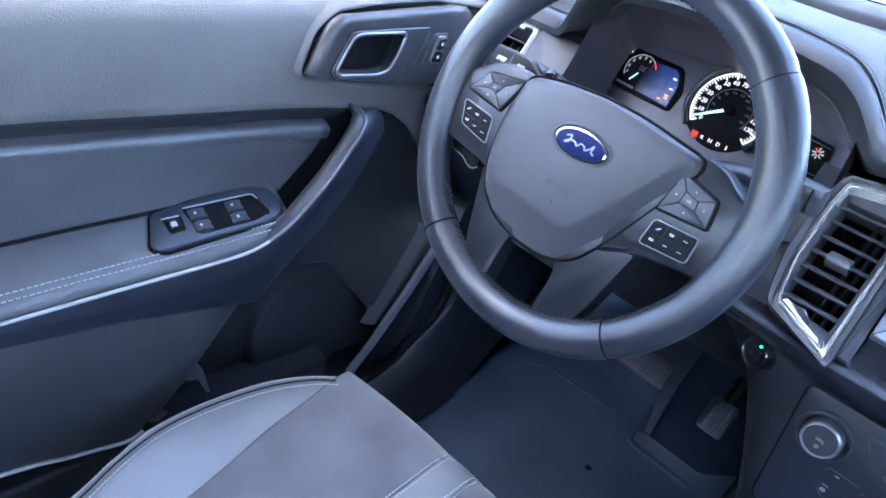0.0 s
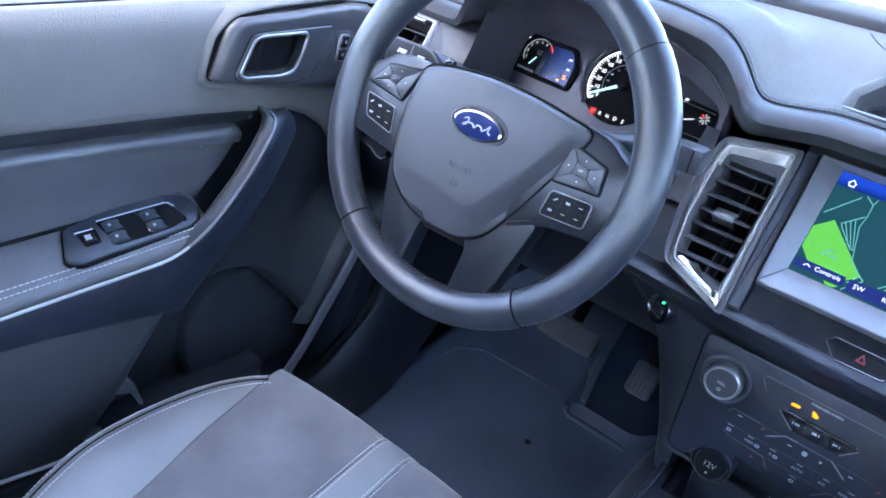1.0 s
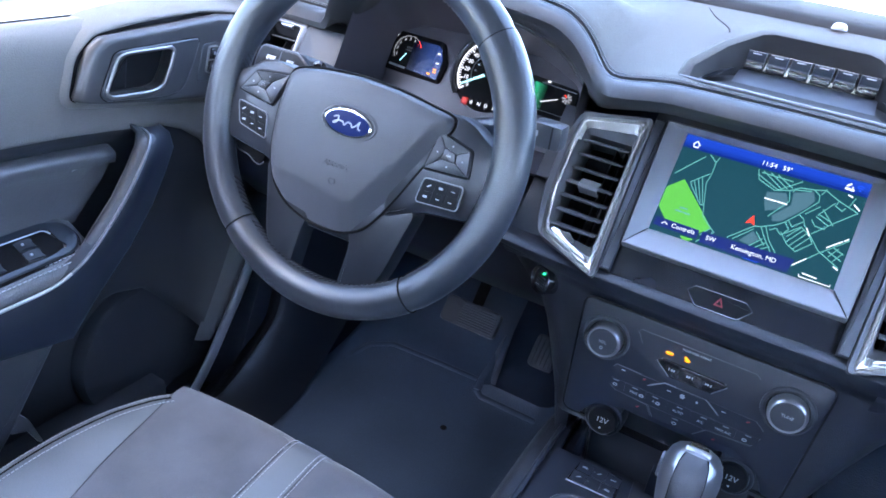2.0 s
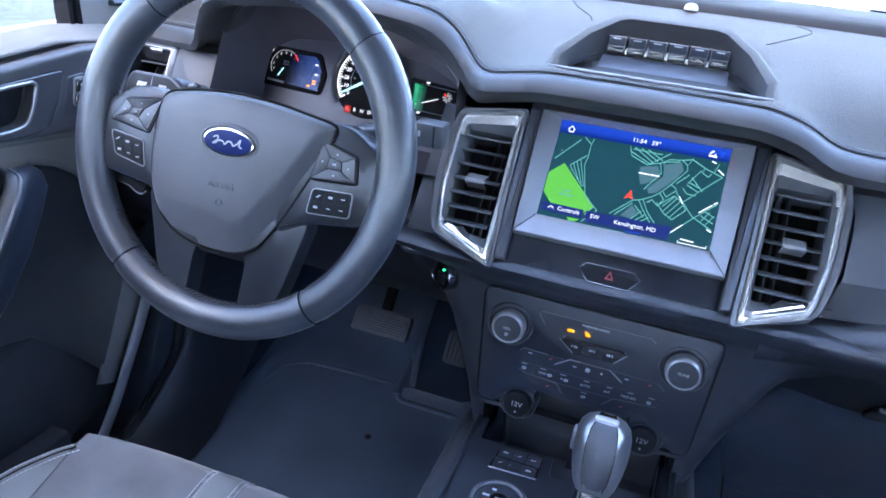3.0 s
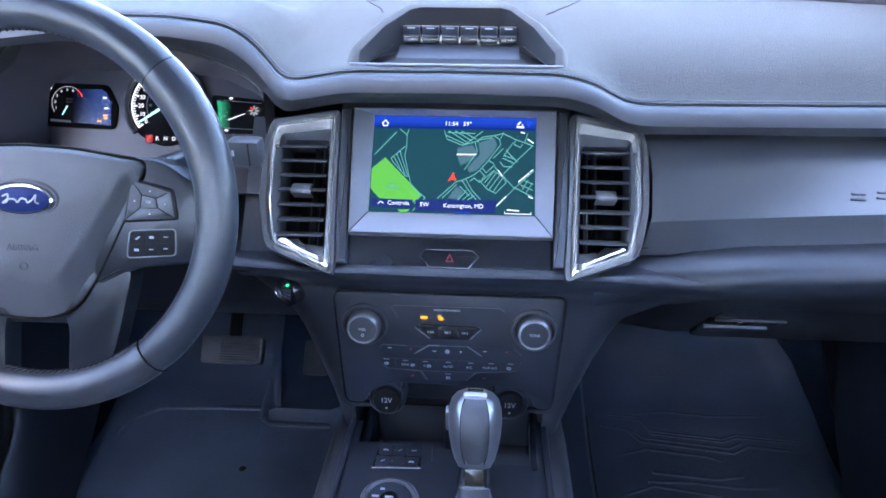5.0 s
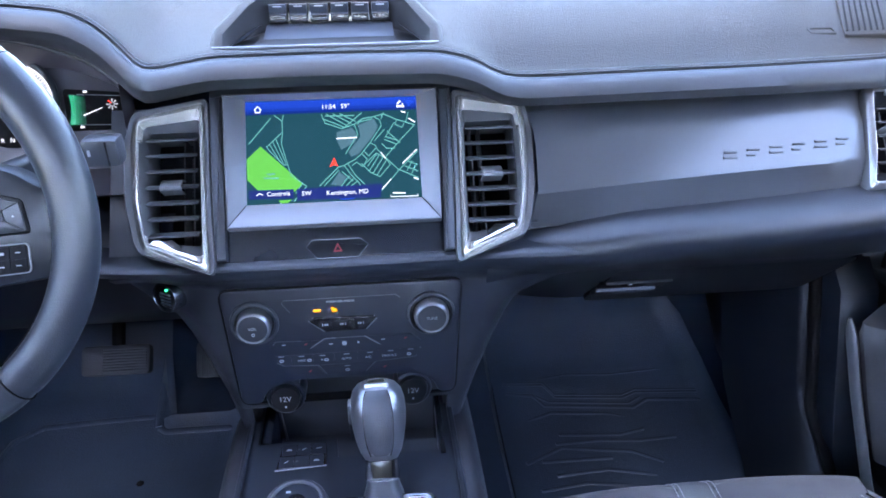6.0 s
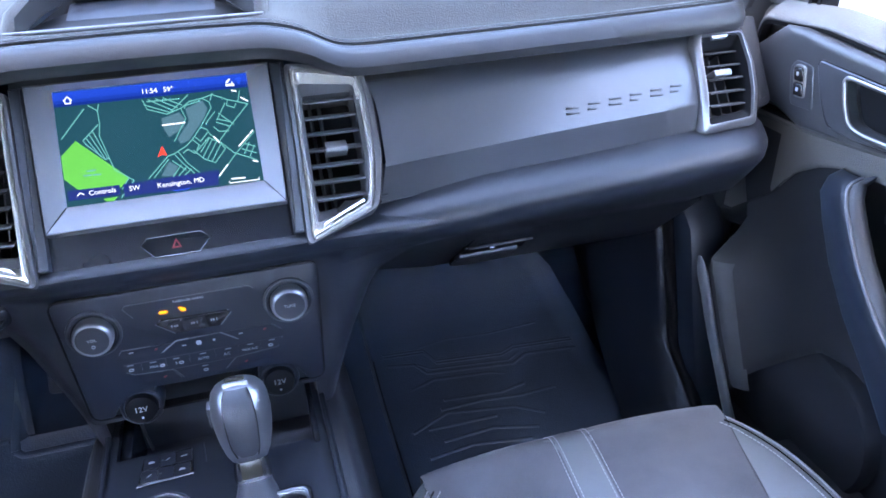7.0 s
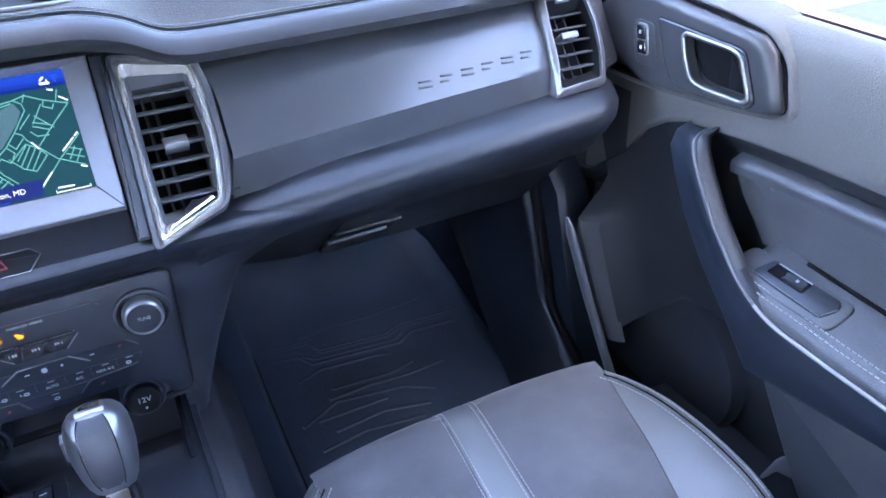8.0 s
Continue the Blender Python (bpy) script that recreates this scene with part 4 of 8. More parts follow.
def build_stack(dash):
    put = stackface(0.0)
    edge = [(-0.1235, 0.5475), (0.1235, 0.5475), (0.1155, 0.411), (0.098, 0.411), (0.095, 0.420), (0.085, 0.434), (0.060, 0.438), (-0.060, 0.438), (-0.082, 0.432), (-0.092, 0.418), (-0.095, 0.411), (-0.1155, 0.411)]
    bm = slab(B(), rounded(edge, 0.009), put, -0.012, 0.0030, 0.0016)
    panel = part("control_panel", bm, PANELM, dash, "dark control panel with knobs and flush keys")
    # dark joint round the panel
    pj = rounded([(-0.1235, 0.5475), (0.1235, 0.5475), (0.1155, 0.411), (-0.1155, 0.411)], 0.011)
    part("panel_joint", ring(B(), offset(ccw(pj), -0.0020), offset(ccw(pj), 0.0002), put, -0.010, 0.0021), BLACK, dash)
    for s, word in ((-1, "VOL"), (1, "TUNE")):
        cx, cz = s * 0.0915, 0.5105
        c = put(cx, cz, 0.003)
        n = Vector((0, -1, 0.09))
        bm = lathe(B(), [(0.0252, 0), (0.0248, 0.0024), (0.0230, 0.0034), (0.0206, 0.0020), (0.0200, 0.0)], c, n, 40)
        knob = part("knob_seat", bm, ENDM, dash, "dark ring around the knob")
        bm = lathe(B(), [(0.0182, 0), (0.0184, 0.0060), (0.0181, 0.0104), (0.0172, 0.0126), (0.0158, 0.0135), (0.0150, 0.0132), (0.0135, 0.0132)], c, n, 40)
        part("rim", bm, KRIM, knob, "satin chrome knob rim")
        bm = lathe(B(), [(0.0150, 0.008), (0.0150, 0.0130), (0.0142, 0.0139), (0.001, 0.0142)], c, n, 40)
        part("cap", bm, ENDM, knob)
        text("knob_label", word, 0.0044, put, cx, cz + 0.0008, PRINT, knob, h=0.0177)
        if s < 0:
            bm = ring(B(), circle(cx, cz - 0.0060, 0.0018, 12), circle(cx, cz - 0.0060, 0.0012, 12), put, 0.0165, 0.0178)
            part("power_mark", bm, PRINT, knob)

    def keyline(pts, w=0.0005, mat=KNOB, nm="key_line"):
        bm = B()
        tube(bm, [put(x, z, 0.0032) for x, z in pts], w, 6)
        return part(nm, bm, mat, panel)

    def bright(pts):
        return keyline(pts, 0.0006, SATIN, "key_edge")

    # bracket round the passenger airbag lamps
    keyline([(-0.0546, 0.5202), (-0.0618, 0.531), (-0.0595, 0.5343), (0.0548, 0.5344), (0.0595, 0.5306)], 0.0004)
    text("warning_label", "PASSENGER AIRBAG", 0.0032, put, -0.002, 0.5302, PRINT, panel, h=0.0034)
    bm = slab(B(), rounded(rect(-0.0306, 0.5194, -0.0228, 0.5222), 0.0010, 2), put, 0.003, 0.0037, 0.0002)
    part("warning_lamp", bm, AMBER, panel, "lit amber warning lamp")
    bm = slab(B(), rounded([(-0.0128, 0.5234), (-0.0098, 0.5238), (-0.0080, 0.5218), (-0.0058, 0.5212), (-0.0060, 0.5188), (-0.0112, 0.5186), (-0.0106, 0.5208)], 0.0007, 2), put, 0.003, 0.0037, 0.0002)
    part("warning_lamp", bm, AMBER, panel, "lit amber warning lamp")
    # media keys: three in one hexagon
    row = [(-0.0356, 0.5085), (-0.0199, 0.4962), (0.0225, 0.4968), (0.0340, 0.5085), (0.0314, 0.5114), (-0.0310, 0.5126)]
    part("key_bed", slab(B(), rounded(offset(ccw(row), -0.0008), 0.001, 2), put, 0.002, 0.0034), BLACK, panel)
    for k in range(3):
        xa, xb = -0.0356 + 0.0232 * k, -0.0356 + 0.0232 * (k + 1)
        lo = lambda x: lerp_table(x, [-0.0356, -0.0199, 0.0225, 0.0340], [0.5085, 0.4962, 0.4968, 0.5085]) + 0.0003
        hi = lambda x: lerp_table(x, [-0.0356, -0.0310, 0.0314, 0.0340], [0.5085, 0.5126, 0.5114, 0.5085]) - 0.0003
        xs = [xa + 0.0004 + (xb - xa - 0.0008) * t for t in (0, 0.15, 0.35, 0.65, 0.85, 1)]
        poly = [(x + (0.0016 if k < 2 and x == xs[-1] else 0), lo(x) - 0.0001) for x in xs] + [(x, hi(x) + 0.0001) for x in reversed(xs)]
        key = part("media_key", slab(B(), poly, put, 0.002, 0.0046, 0.0005), PIANO, panel)
        x = -0.0195 + 0.0186 * k
        bm = B()
        for q in (-1, 0, 1):
            d = -1 if k == 0 else 1
            slab(bm, [(x + q * 0.0022 - d * 0.0009, 0.5030), (x + q * 0.0022 + d * 0.0010, 0.5044), (x + q * 0.0022 - d * 0.0009, 0.5058)] if q * d < 1 else rect(x + d * 0.0026 - 0.0003, 0.5030, x + d * 0.0026 + 0.0003, 0.5058), put, 0.0044, 0.0050)
        part("key_mark", bm, PRINT, key)
    bright([(-0.0310, 0.5130), (-0.0362, 0.5088), (-0.0205, 0.4956)])
    bright([(0.0318, 0.5118), (0.0346, 0.5085), (0.0230, 0.4962)])
    # climate keys: raised strips whose ends are cut on the slant
    def strip(poly, nm="climate_key", h=0.0040):
        return part(nm, slab(B(), rounded(poly, 0.0008, 2), put, 0.002, h), PANELM, panel)

    strip([(-0.0757, 0.4818), (-0.0727, 0.4774), (-0.0385, 0.4762), (-0.0268, 0.4858), (-0.0419, 0.4856), (-0.0728, 0.4863)])
    strip([(-0.0362, 0.4764), (0.0350, 0.4764), (0.0210, 0.4868), (-0.0215, 0.4866)])
    strip([(0.0375, 0.4762), (0.0795, 0.4788), (0.0700, 0.4866), (0.0250, 0.4875)])
    bright([(-0.0419, 0.4772), (-0.0372, 0.4768), (-0.0215, 0.4872), (-0.010, 0.4874)])
    bright([(0.0205, 0.4875), (0.0362, 0.4766), (0.0420, 0.4768)])
    keyline([(-0.0757, 0.4822), (-0.0728, 0.4867), (-0.0460, 0.4860)], 0.0004)
    keyline([(-0.010, 0.4874), (0.0205, 0.4875)], 0.0004)
    keyline([(0.0500, 0.4774), (0.0795, 0.4790), (0.0705, 0.4868)], 0.0004)
    xs = [-0.0745, -0.0580, -0.0350, -0.0130, 0.0120, 0.0345, 0.0570, 0.0790]
    for xa, xb in zip(xs, xs[1:]):
        strip([(xa + 0.0003, 0.4590 if xa > -0.07 else 0.4615), (xb - 0.0003, 0.4590 if xb < 0.07 else 0.4612), (xb - 0.0003, 0.4698), (xa + 0.0003, 0.4696)], h=0.0036)
    strip([(-0.0665, 0.4572), (-0.0600, 0.4470), (-0.0245, 0.4440), (-0.0310, 0.4545)], "seat_heat_key")
    strip([(-0.0285, 0.4555), (-0.0215, 0.4442), (0.0185, 0.4442), (0.0280, 0.4555)], "power_key")
    strip([(0.0310, 0.4552), (0.0200, 0.4442), (0.0640, 0.4480), (0.0740, 0.4580)], "seat_heat_key")
    keyline([(-0.0738, 0.4612), (-0.0664, 0.4566), (-0.0302, 0.4552), (-0.0225, 0.4440)], 0.0004)
    keyline([(0.0192, 0.4442), (0.0302, 0.4552), (0.0742, 0.4590), (0.0795, 0.4700)], 0.0004)
    for body, x, z in (("MAX", -0.0475, 0.4624), ("AUTO", -0.0003, 0.4616), ("A/C", 0.0228, 0.4616), ("MAX A/C", 0.0457, 0.4620)):
        text("key_label", body, 0.0039, put, x, z, PRINT, panel, h=0.0037)
    for x, z in ((-0.0684, 0.4634), (-0.0395, 0.4624), (-0.0215, 0.4618), (0.0665, 0.4625), (-0.0001, 0.4480)):
        bm = ring(B(), circle(x, z, 0.0025, 10, 0.0016), circle(x, z, 0.0017, 10, 0.0009), put, 0.003, 0.0044)
        part("key_icon", bm, PRINT, panel)
    text("key_label", "R", 0.0036, put, -0.0262, 0.4618, PRINT, panel, h=0.0037)
    for x, z in ((-0.0685, 0.4682), (-0.0474, 0.4674), (-0.0254, 0.4669), (0.0001, 0.4669), (0.0248, 0.467), (0.0469, 0.4674), (0.0685, 0.4678), (-0.0001, 0.4525)):
        part("key_bar", slab(B(), rect(x - 0.0030, z, x + 0.0030, z + 0.0008), put, 0.003, 0.0042), DIM, panel)
    for x, z in ((-0.0644, 0.4826), (-0.0153, 0.4805), (0.0397, 0.4823)):
        part("minus_mark", slab(B(), rect(x - 0.0020, z, x + 0.0020, z + 0.0008), put, 0.003, 0.0046), PRINT, panel)
    bm = B()
    for k in range(3):
        a = k * math.pi / 3
        u, v = math.cos(a) * 0.0026, math.sin(a) * 0.0026
        slab(bm, [(-0.0012 - u - v * 0.3, 0.4809 - v + u * 0.3), (-0.0012 + u - v * 0.3, 0.4809 + v + u * 0.3), (-0.0012 + u + v * 0.3, 0.4809 + v - u * 0.3), (-0.0012 - u + v * 0.3, 0.4809 - v - u * 0.3)], put, 0.003, 0.0045 + 0.0001 * k)
    part("fan_mark", bm, PRINT, panel)
    part("plus_mark", slab(B(), circle(0.0135, 0.4810, 0.0012, 8), put, 0.003, 0.0046), PRINT, panel)
    for x, z in ((-0.0414, 0.4824), (0.0636, 0.4829), (-0.0396, 0.4490), (0.0401, 0.4490)):
        part("temperature_mark", slab(B(), [(x - 0.0018, z - 0.0008), (x + 0.0004, z - 0.0010), (x + 0.0018, z + 0.0008), (x - 0.0002, z + 0.0010)], put, 0.003, 0.0047), REDP, panel)
    # sockets
    for s in (-1, 1):
        c = put(s * 0.0690, 0.4165, -0.004)
        n = Vector((0, -1, 0.16)).normalized()
        bm = lathe(B(), [(0.0212, -0.02), (0.0212, 0.004), (0.0202, 0.007), (0.0188, 0.0080), (0.0172, 0.0072), (0.0164, 0.004), (0.0164, -0.01)], c, n, 36)
        sock = part("power_socket", bm, PANELM, dash, "round socket with a hinged cover")
        bm = lathe(B(), [(0.0159, 0), (0.0159, 0.0105), (0.0150, 0.0122), (0.001, 0.0130)], c, n, 32)
        part("cover", bm, KEYB, sock)
        pl = plane_at(c + n * 0.0132, (1, 0, 0), Vector((0, 0.16, 1)).normalized())
        text("socket_label", "12V", 0.0084, pl, 0, 0.0010, PRINT, sock, h=0.0002)
        part("mark", slab(B(), circle(0.0, -0.0085, 0.0011, 8), pl, -0.001, 0.0003), PRINT, sock)
    # start button
    n = Vector((-0.50, -0.85, 0.14)).normalized()
    c = Vector((-0.1785, -0.0125, 0.538))
    bm = lathe(B(), [(0.0165, -0.02), (0.0165, 0.002), (0.0156, 0.0036), (0.0142, 0.003), (0.0136, 0.0008), (0.001, 0.0015)], c, n, 28)
    st = part("start_button", bm, PIANO, dash, "round black start button with a green light")
    u = n.cross(Vector((0, 0, 1))).normalized() * -1
    pl = plane_at(c, u, n.cross(u) * (1 if n.cross(u).z > 0 else -1), n)
    part("button_rim", tube(B(), [pl(0.0148 * math.cos(a), 0.0148 * math.sin(a), 0.0034) for a in np.linspace(0, 2 * math.pi, 28, endpoint=False)], 0.0006, 6, closed=True, up=tuple(n)), DCHROME, st)
    part("pilot_lamp", slab(B(), circle(0.002, 0.0085, 0.0012, 10), pl, 0.001, 0.0028), GREEN_LED, st, "lit green pilot lamp")
    bm = B()
    for k in range(4):
        for q in range(2):
            slab(bm, rect(-0.0065 + 0.0068 * q, -0.0085 + 0.0036 * k, -0.0008 + 0.0072 * q, -0.0066 + 0.0036 * k), pl, 0.001, 0.0022)
    part("button_marks", bm, KNOB, st)


def build_pod():
    """The switch tray on the dash top, with six auxiliary switches."""
    pod = thing("switch_tray", "dark hooded tray with six auxiliary switches on the dash top", "switch panel", at=(0, 0.075, 0.768))
    rim = [(-0.111, 0.075, 0.768), (-0.1125, 0.110, 0.779), (-0.090, 0.160, 0.797), (-0.062, 0.196, 0.810), (-0.050, 0.201, 0.812), (0.050, 0.201, 0.812), (0.062, 0.196, 0.810), (0.090, 0.160, 0.797), (0.1125, 0.110, 0.779), (0.111, 0.075, 0.768)]
    R = [Vector(p) for p in rim]
    outer = [Vector((p.x * 1.13, p.y + (0.03 if 0.01 < p.y - 0.075 else -0.004), p.z - 0.032)) for p in R]
    lip = [Vector((p.x * 1.05, p.y + (0.010 if p.y > 0.09 else -0.002), p.z - 0.003)) for p in R]
    inn = [Vector((p.x * 0.935, p.y - 0.011 if p.y > 0.09 else p.y + 0.004, p.z - 0.003)) for p in R]
    foot = [Vector((p.x * 0.86, min(p.y - 0.012, 0.176) if p.y > 0.09 else p.y + 0.012, 0.7625)) for p in R]
    fit_parent(part("shell", loft(B(), [outer, lip, R, inn]), PAD, None, "", 50), pod)
    fit_parent(part("inner_wall", loft(B(), [inn, foot]), TRAY, None, "", 50), pod)
    bm = slab(B(), [(-0.100, 0.078), (0.100, 0.078), (0.098, 0.110), (0.06, 0.178), (-0.06, 0.178), (-0.098, 0.110)], lambda x, y, h: Vector((x, y, 0.7625 + 0.01 * (y - 0.08) + h)), -0.01, 0.0012)
    fit_parent(part("tray_floor", bm, TRAY), pod)
    bm = B()
    tube(bm, [(-0.112, 0.073, 0.7675), (0.112, 0.073, 0.7675)], 0.0020, 8)
    fit_parent(part("front_lip", bm, SATIN), pod)
    apron = lambda x, v, h=0.0: Vector((x, 0.166 - 0.042 * v - 0.5 * h, 0.7710 - 0.0075 * v + 0.9 * h))
    fit_parent(part("switch_apron", slab(B(), rect(-0.0685, 0.0, 0.0685, 1.0), apron, -0.006, 0.0008), PANELM, None, "smooth ledge below the switches"), pod)
    for s in (-1, 1):
        bm = loft(B(), [[Vector((s * (0.100 - 0.020 * t - 0.003 * q), 0.086 + 0.016 * math.sin(a) + 0.012 * q, 0.7635 + 0.013 * t)) for t, a in ((0, 0), (0.35, 0.5), (0.7, 1.0), (1, 1.5))] for q in (0, 1, 2, 3)])
        fit_parent(part("tray_cheek", bm, SMOOTHP, None, "smooth rounded cheek of the tray", 60), pod)
    face = plane_at((0, 0.168, 0.771), (1, 0, 0), Vector((0, 0.30, 1)).normalized() * 0.80, Vector((0, -1, 0.30)).normalized())
    bm = slab(B(), rounded(rect(-0.068, -0.003, 0.068, 0.0265), 0.002), face, -0.012, 0.001, 0.001)
    fit_parent(part("switch_bank", bm, PIANO), pod)
    for k in range(6):
        x = -0.0557 + 0.0223 * k
        bm = B()
        secs = []
        for zz, h in ((0.001, 0.002), (0.004, 0.0075), (0.010, 0.0085), (0.0125, 0.006), (0.016, 0.0075), (0.0235, 0.010), (0.0250, 0.004)):
            secs.append([face(x + u, zz, h if 0 < i < 3 else 0.0) for i, u in enumerate((-0.0097, -0.0092, 0.0092, 0.0097))])
        loft(bm, secs)
        sw = part("switch", bm, SMOOTHP, None, "", 25)
        fit_parent(sw, pod)
        bm = slab(B(), rect(x - 0.0045, 0.0205, x + 0.0045, 0.0218), face, 0.008, 0.0102)
        ln = part("switch_line", slab(B(), rect(x - 0.0075, 0.0030, x + 0.0075, 0.0042), face, 0.004, 0.0093), KNOB)
        ln.parent = sw
        ob = part("switch_print", bm, PRINT)
        ob.parent = sw
        bm = slab(B(), rounded(rect(x - 0.0085, 0.0040, x + 0.0085, 0.0095), 0.001, 2), face, 0.0070, 0.0093, 0.0008)
        ob = part("switch_edge", bm, PIANO)
        ob.parent = sw


def build_side_vents(dash):
    put = recline(-0.005)
    o = [(0.570, 0.7085), (0.634, 0.7090), (0.639, 0.676), (0.6345, 0.650), (0.622, 0.6225), (0.5550, 0.6195), (0.5615, 0.650), (0.566, 0.680)]
    i = [(0.5765, 0.7030), (0.6275, 0.7035), (0.6300, 0.676), (0.6260, 0.652), (0.6165, 0.6285), (0.5605, 0.6255), (0.5690, 0.652), (0.5725, 0.680)]
    m = [(0.5860, 0.6935), (0.6250, 0.6950), (0.6275, 0.676), (0.6245, 0.654), (0.6185, 0.6385), (0.5735, 0.6355), (0.5800, 0.654), (0.5835, 0.676)]
    for s in (1, -1):
        pt0, sh = (put, 0.0) if s > 0 else (recline(0.035), 0.031)
        pt = lambda x, z, h=0.0, pt0=pt0, sh=sh: pt0(x - sh, z, h)
        oo, ii, mm = (rounded([(s * x, z) for x, z in q], r) for q, r in ((o, 0.006), (i, 0.004), (m, 0.003)))
        mix = lambda a, b, k: [tuple(Vector(p) * (1 - k) + Vector(q) * k) for p, q in zip(a, b)]
        loops = lambda *rows: [[pt(x, z, h) for x, z in q] for q, h in rows]
        bm = loft(B(), loops((oo, -0.02), (oo, 0.0030), (mix(oo, ii, 0.10), 0.0042), (mix(oo, ii, 0.82), 0.0088), (mix(oo, ii, 0.94), 0.0088), (ii, 0.0075), (ii, 0.001)), closed=True)
        vent = part("side_vent", bm, RINGM, dash, "outer air vent in a bright satin ring", 50)
        bm = loft(B(), loops((ii, 0.0040), (mix(ii, mm, 0.9), -0.0075), (mm, -0.012), (mm, -0.05)), closed=True)
        part("lining", bm, TRAY, vent, "dark lining that slopes into the duct", 24)
        part("duct", slab(B(), mix(mm, ii, 0.1), pt, -0.060, -0.048), BLACK, vent)
        for k in range(6):
            z = 0.6915 - 0.0118 * k
            x0, x1 = lerp_table(z, [0.6355, 0.654, 0.6935], [0.5740, 0.5802, 0.5862]), lerp_table(z, [0.6385, 0.654, 0.676, 0.695], [0.6183, 0.6243, 0.6272, 0.6250])
            blade = plane_at(pt(0, z, -0.008), (1, 0, 0), (0, -0.961, 0.276), (0, 0.276, 0.961))
            bm, secs = B(), []
            for v, t in ((-0.012, 0.0004), (-0.006, 0.0009), (0.0035, 0.0010), (0.0050, 0.0004)):
                secs.append([blade(s * x0, v, -t), blade(s * x0, v, t), blade(s * x1, v, t), blade(s * x1, v, -t)])
            loft(bm, secs, closed=True, caps=True)
            part("slat", bm, VENTP, vent)
        for k in range(3):
            x = s * (0.588 + 0.013 * k)
            part("fin", slab(B(), rect(x - 0.0009, 0.637, x + 0.0009, 0.693), pt, -0.045, -0.022), VENTP, vent)
        bm = slab(B(), rounded(rect(s * 0.5975 - 0.0115, 0.6680, s * 0.5975 + 0.0115, 0.6740), 0.0025), pt, -0.014, 0.0035, 0.002)
        part("tab", bm, TABM, vent, "bright sliding tab")
        part("head_clip", slab(B(), rounded([(s * 0.590, 0.7050), (s * 0.593, 0.7005), (s * 0.611, 0.7008), (s * 0.615, 0.7052)], 0.001, 2), pt, 0.0, 0.0062, 0.001), RINGM, vent)
    bm = slab(B(), rounded([(-0.602, 0.640), (-0.5355, 0.640), (-0.5350, 0.7095), (-0.602, 0.709)], 0.005), recline(0.035), -0.02, 0.004, 0.002)
    part("end_panel", bm, ENDM, dash, "satin panel beside the instruments")


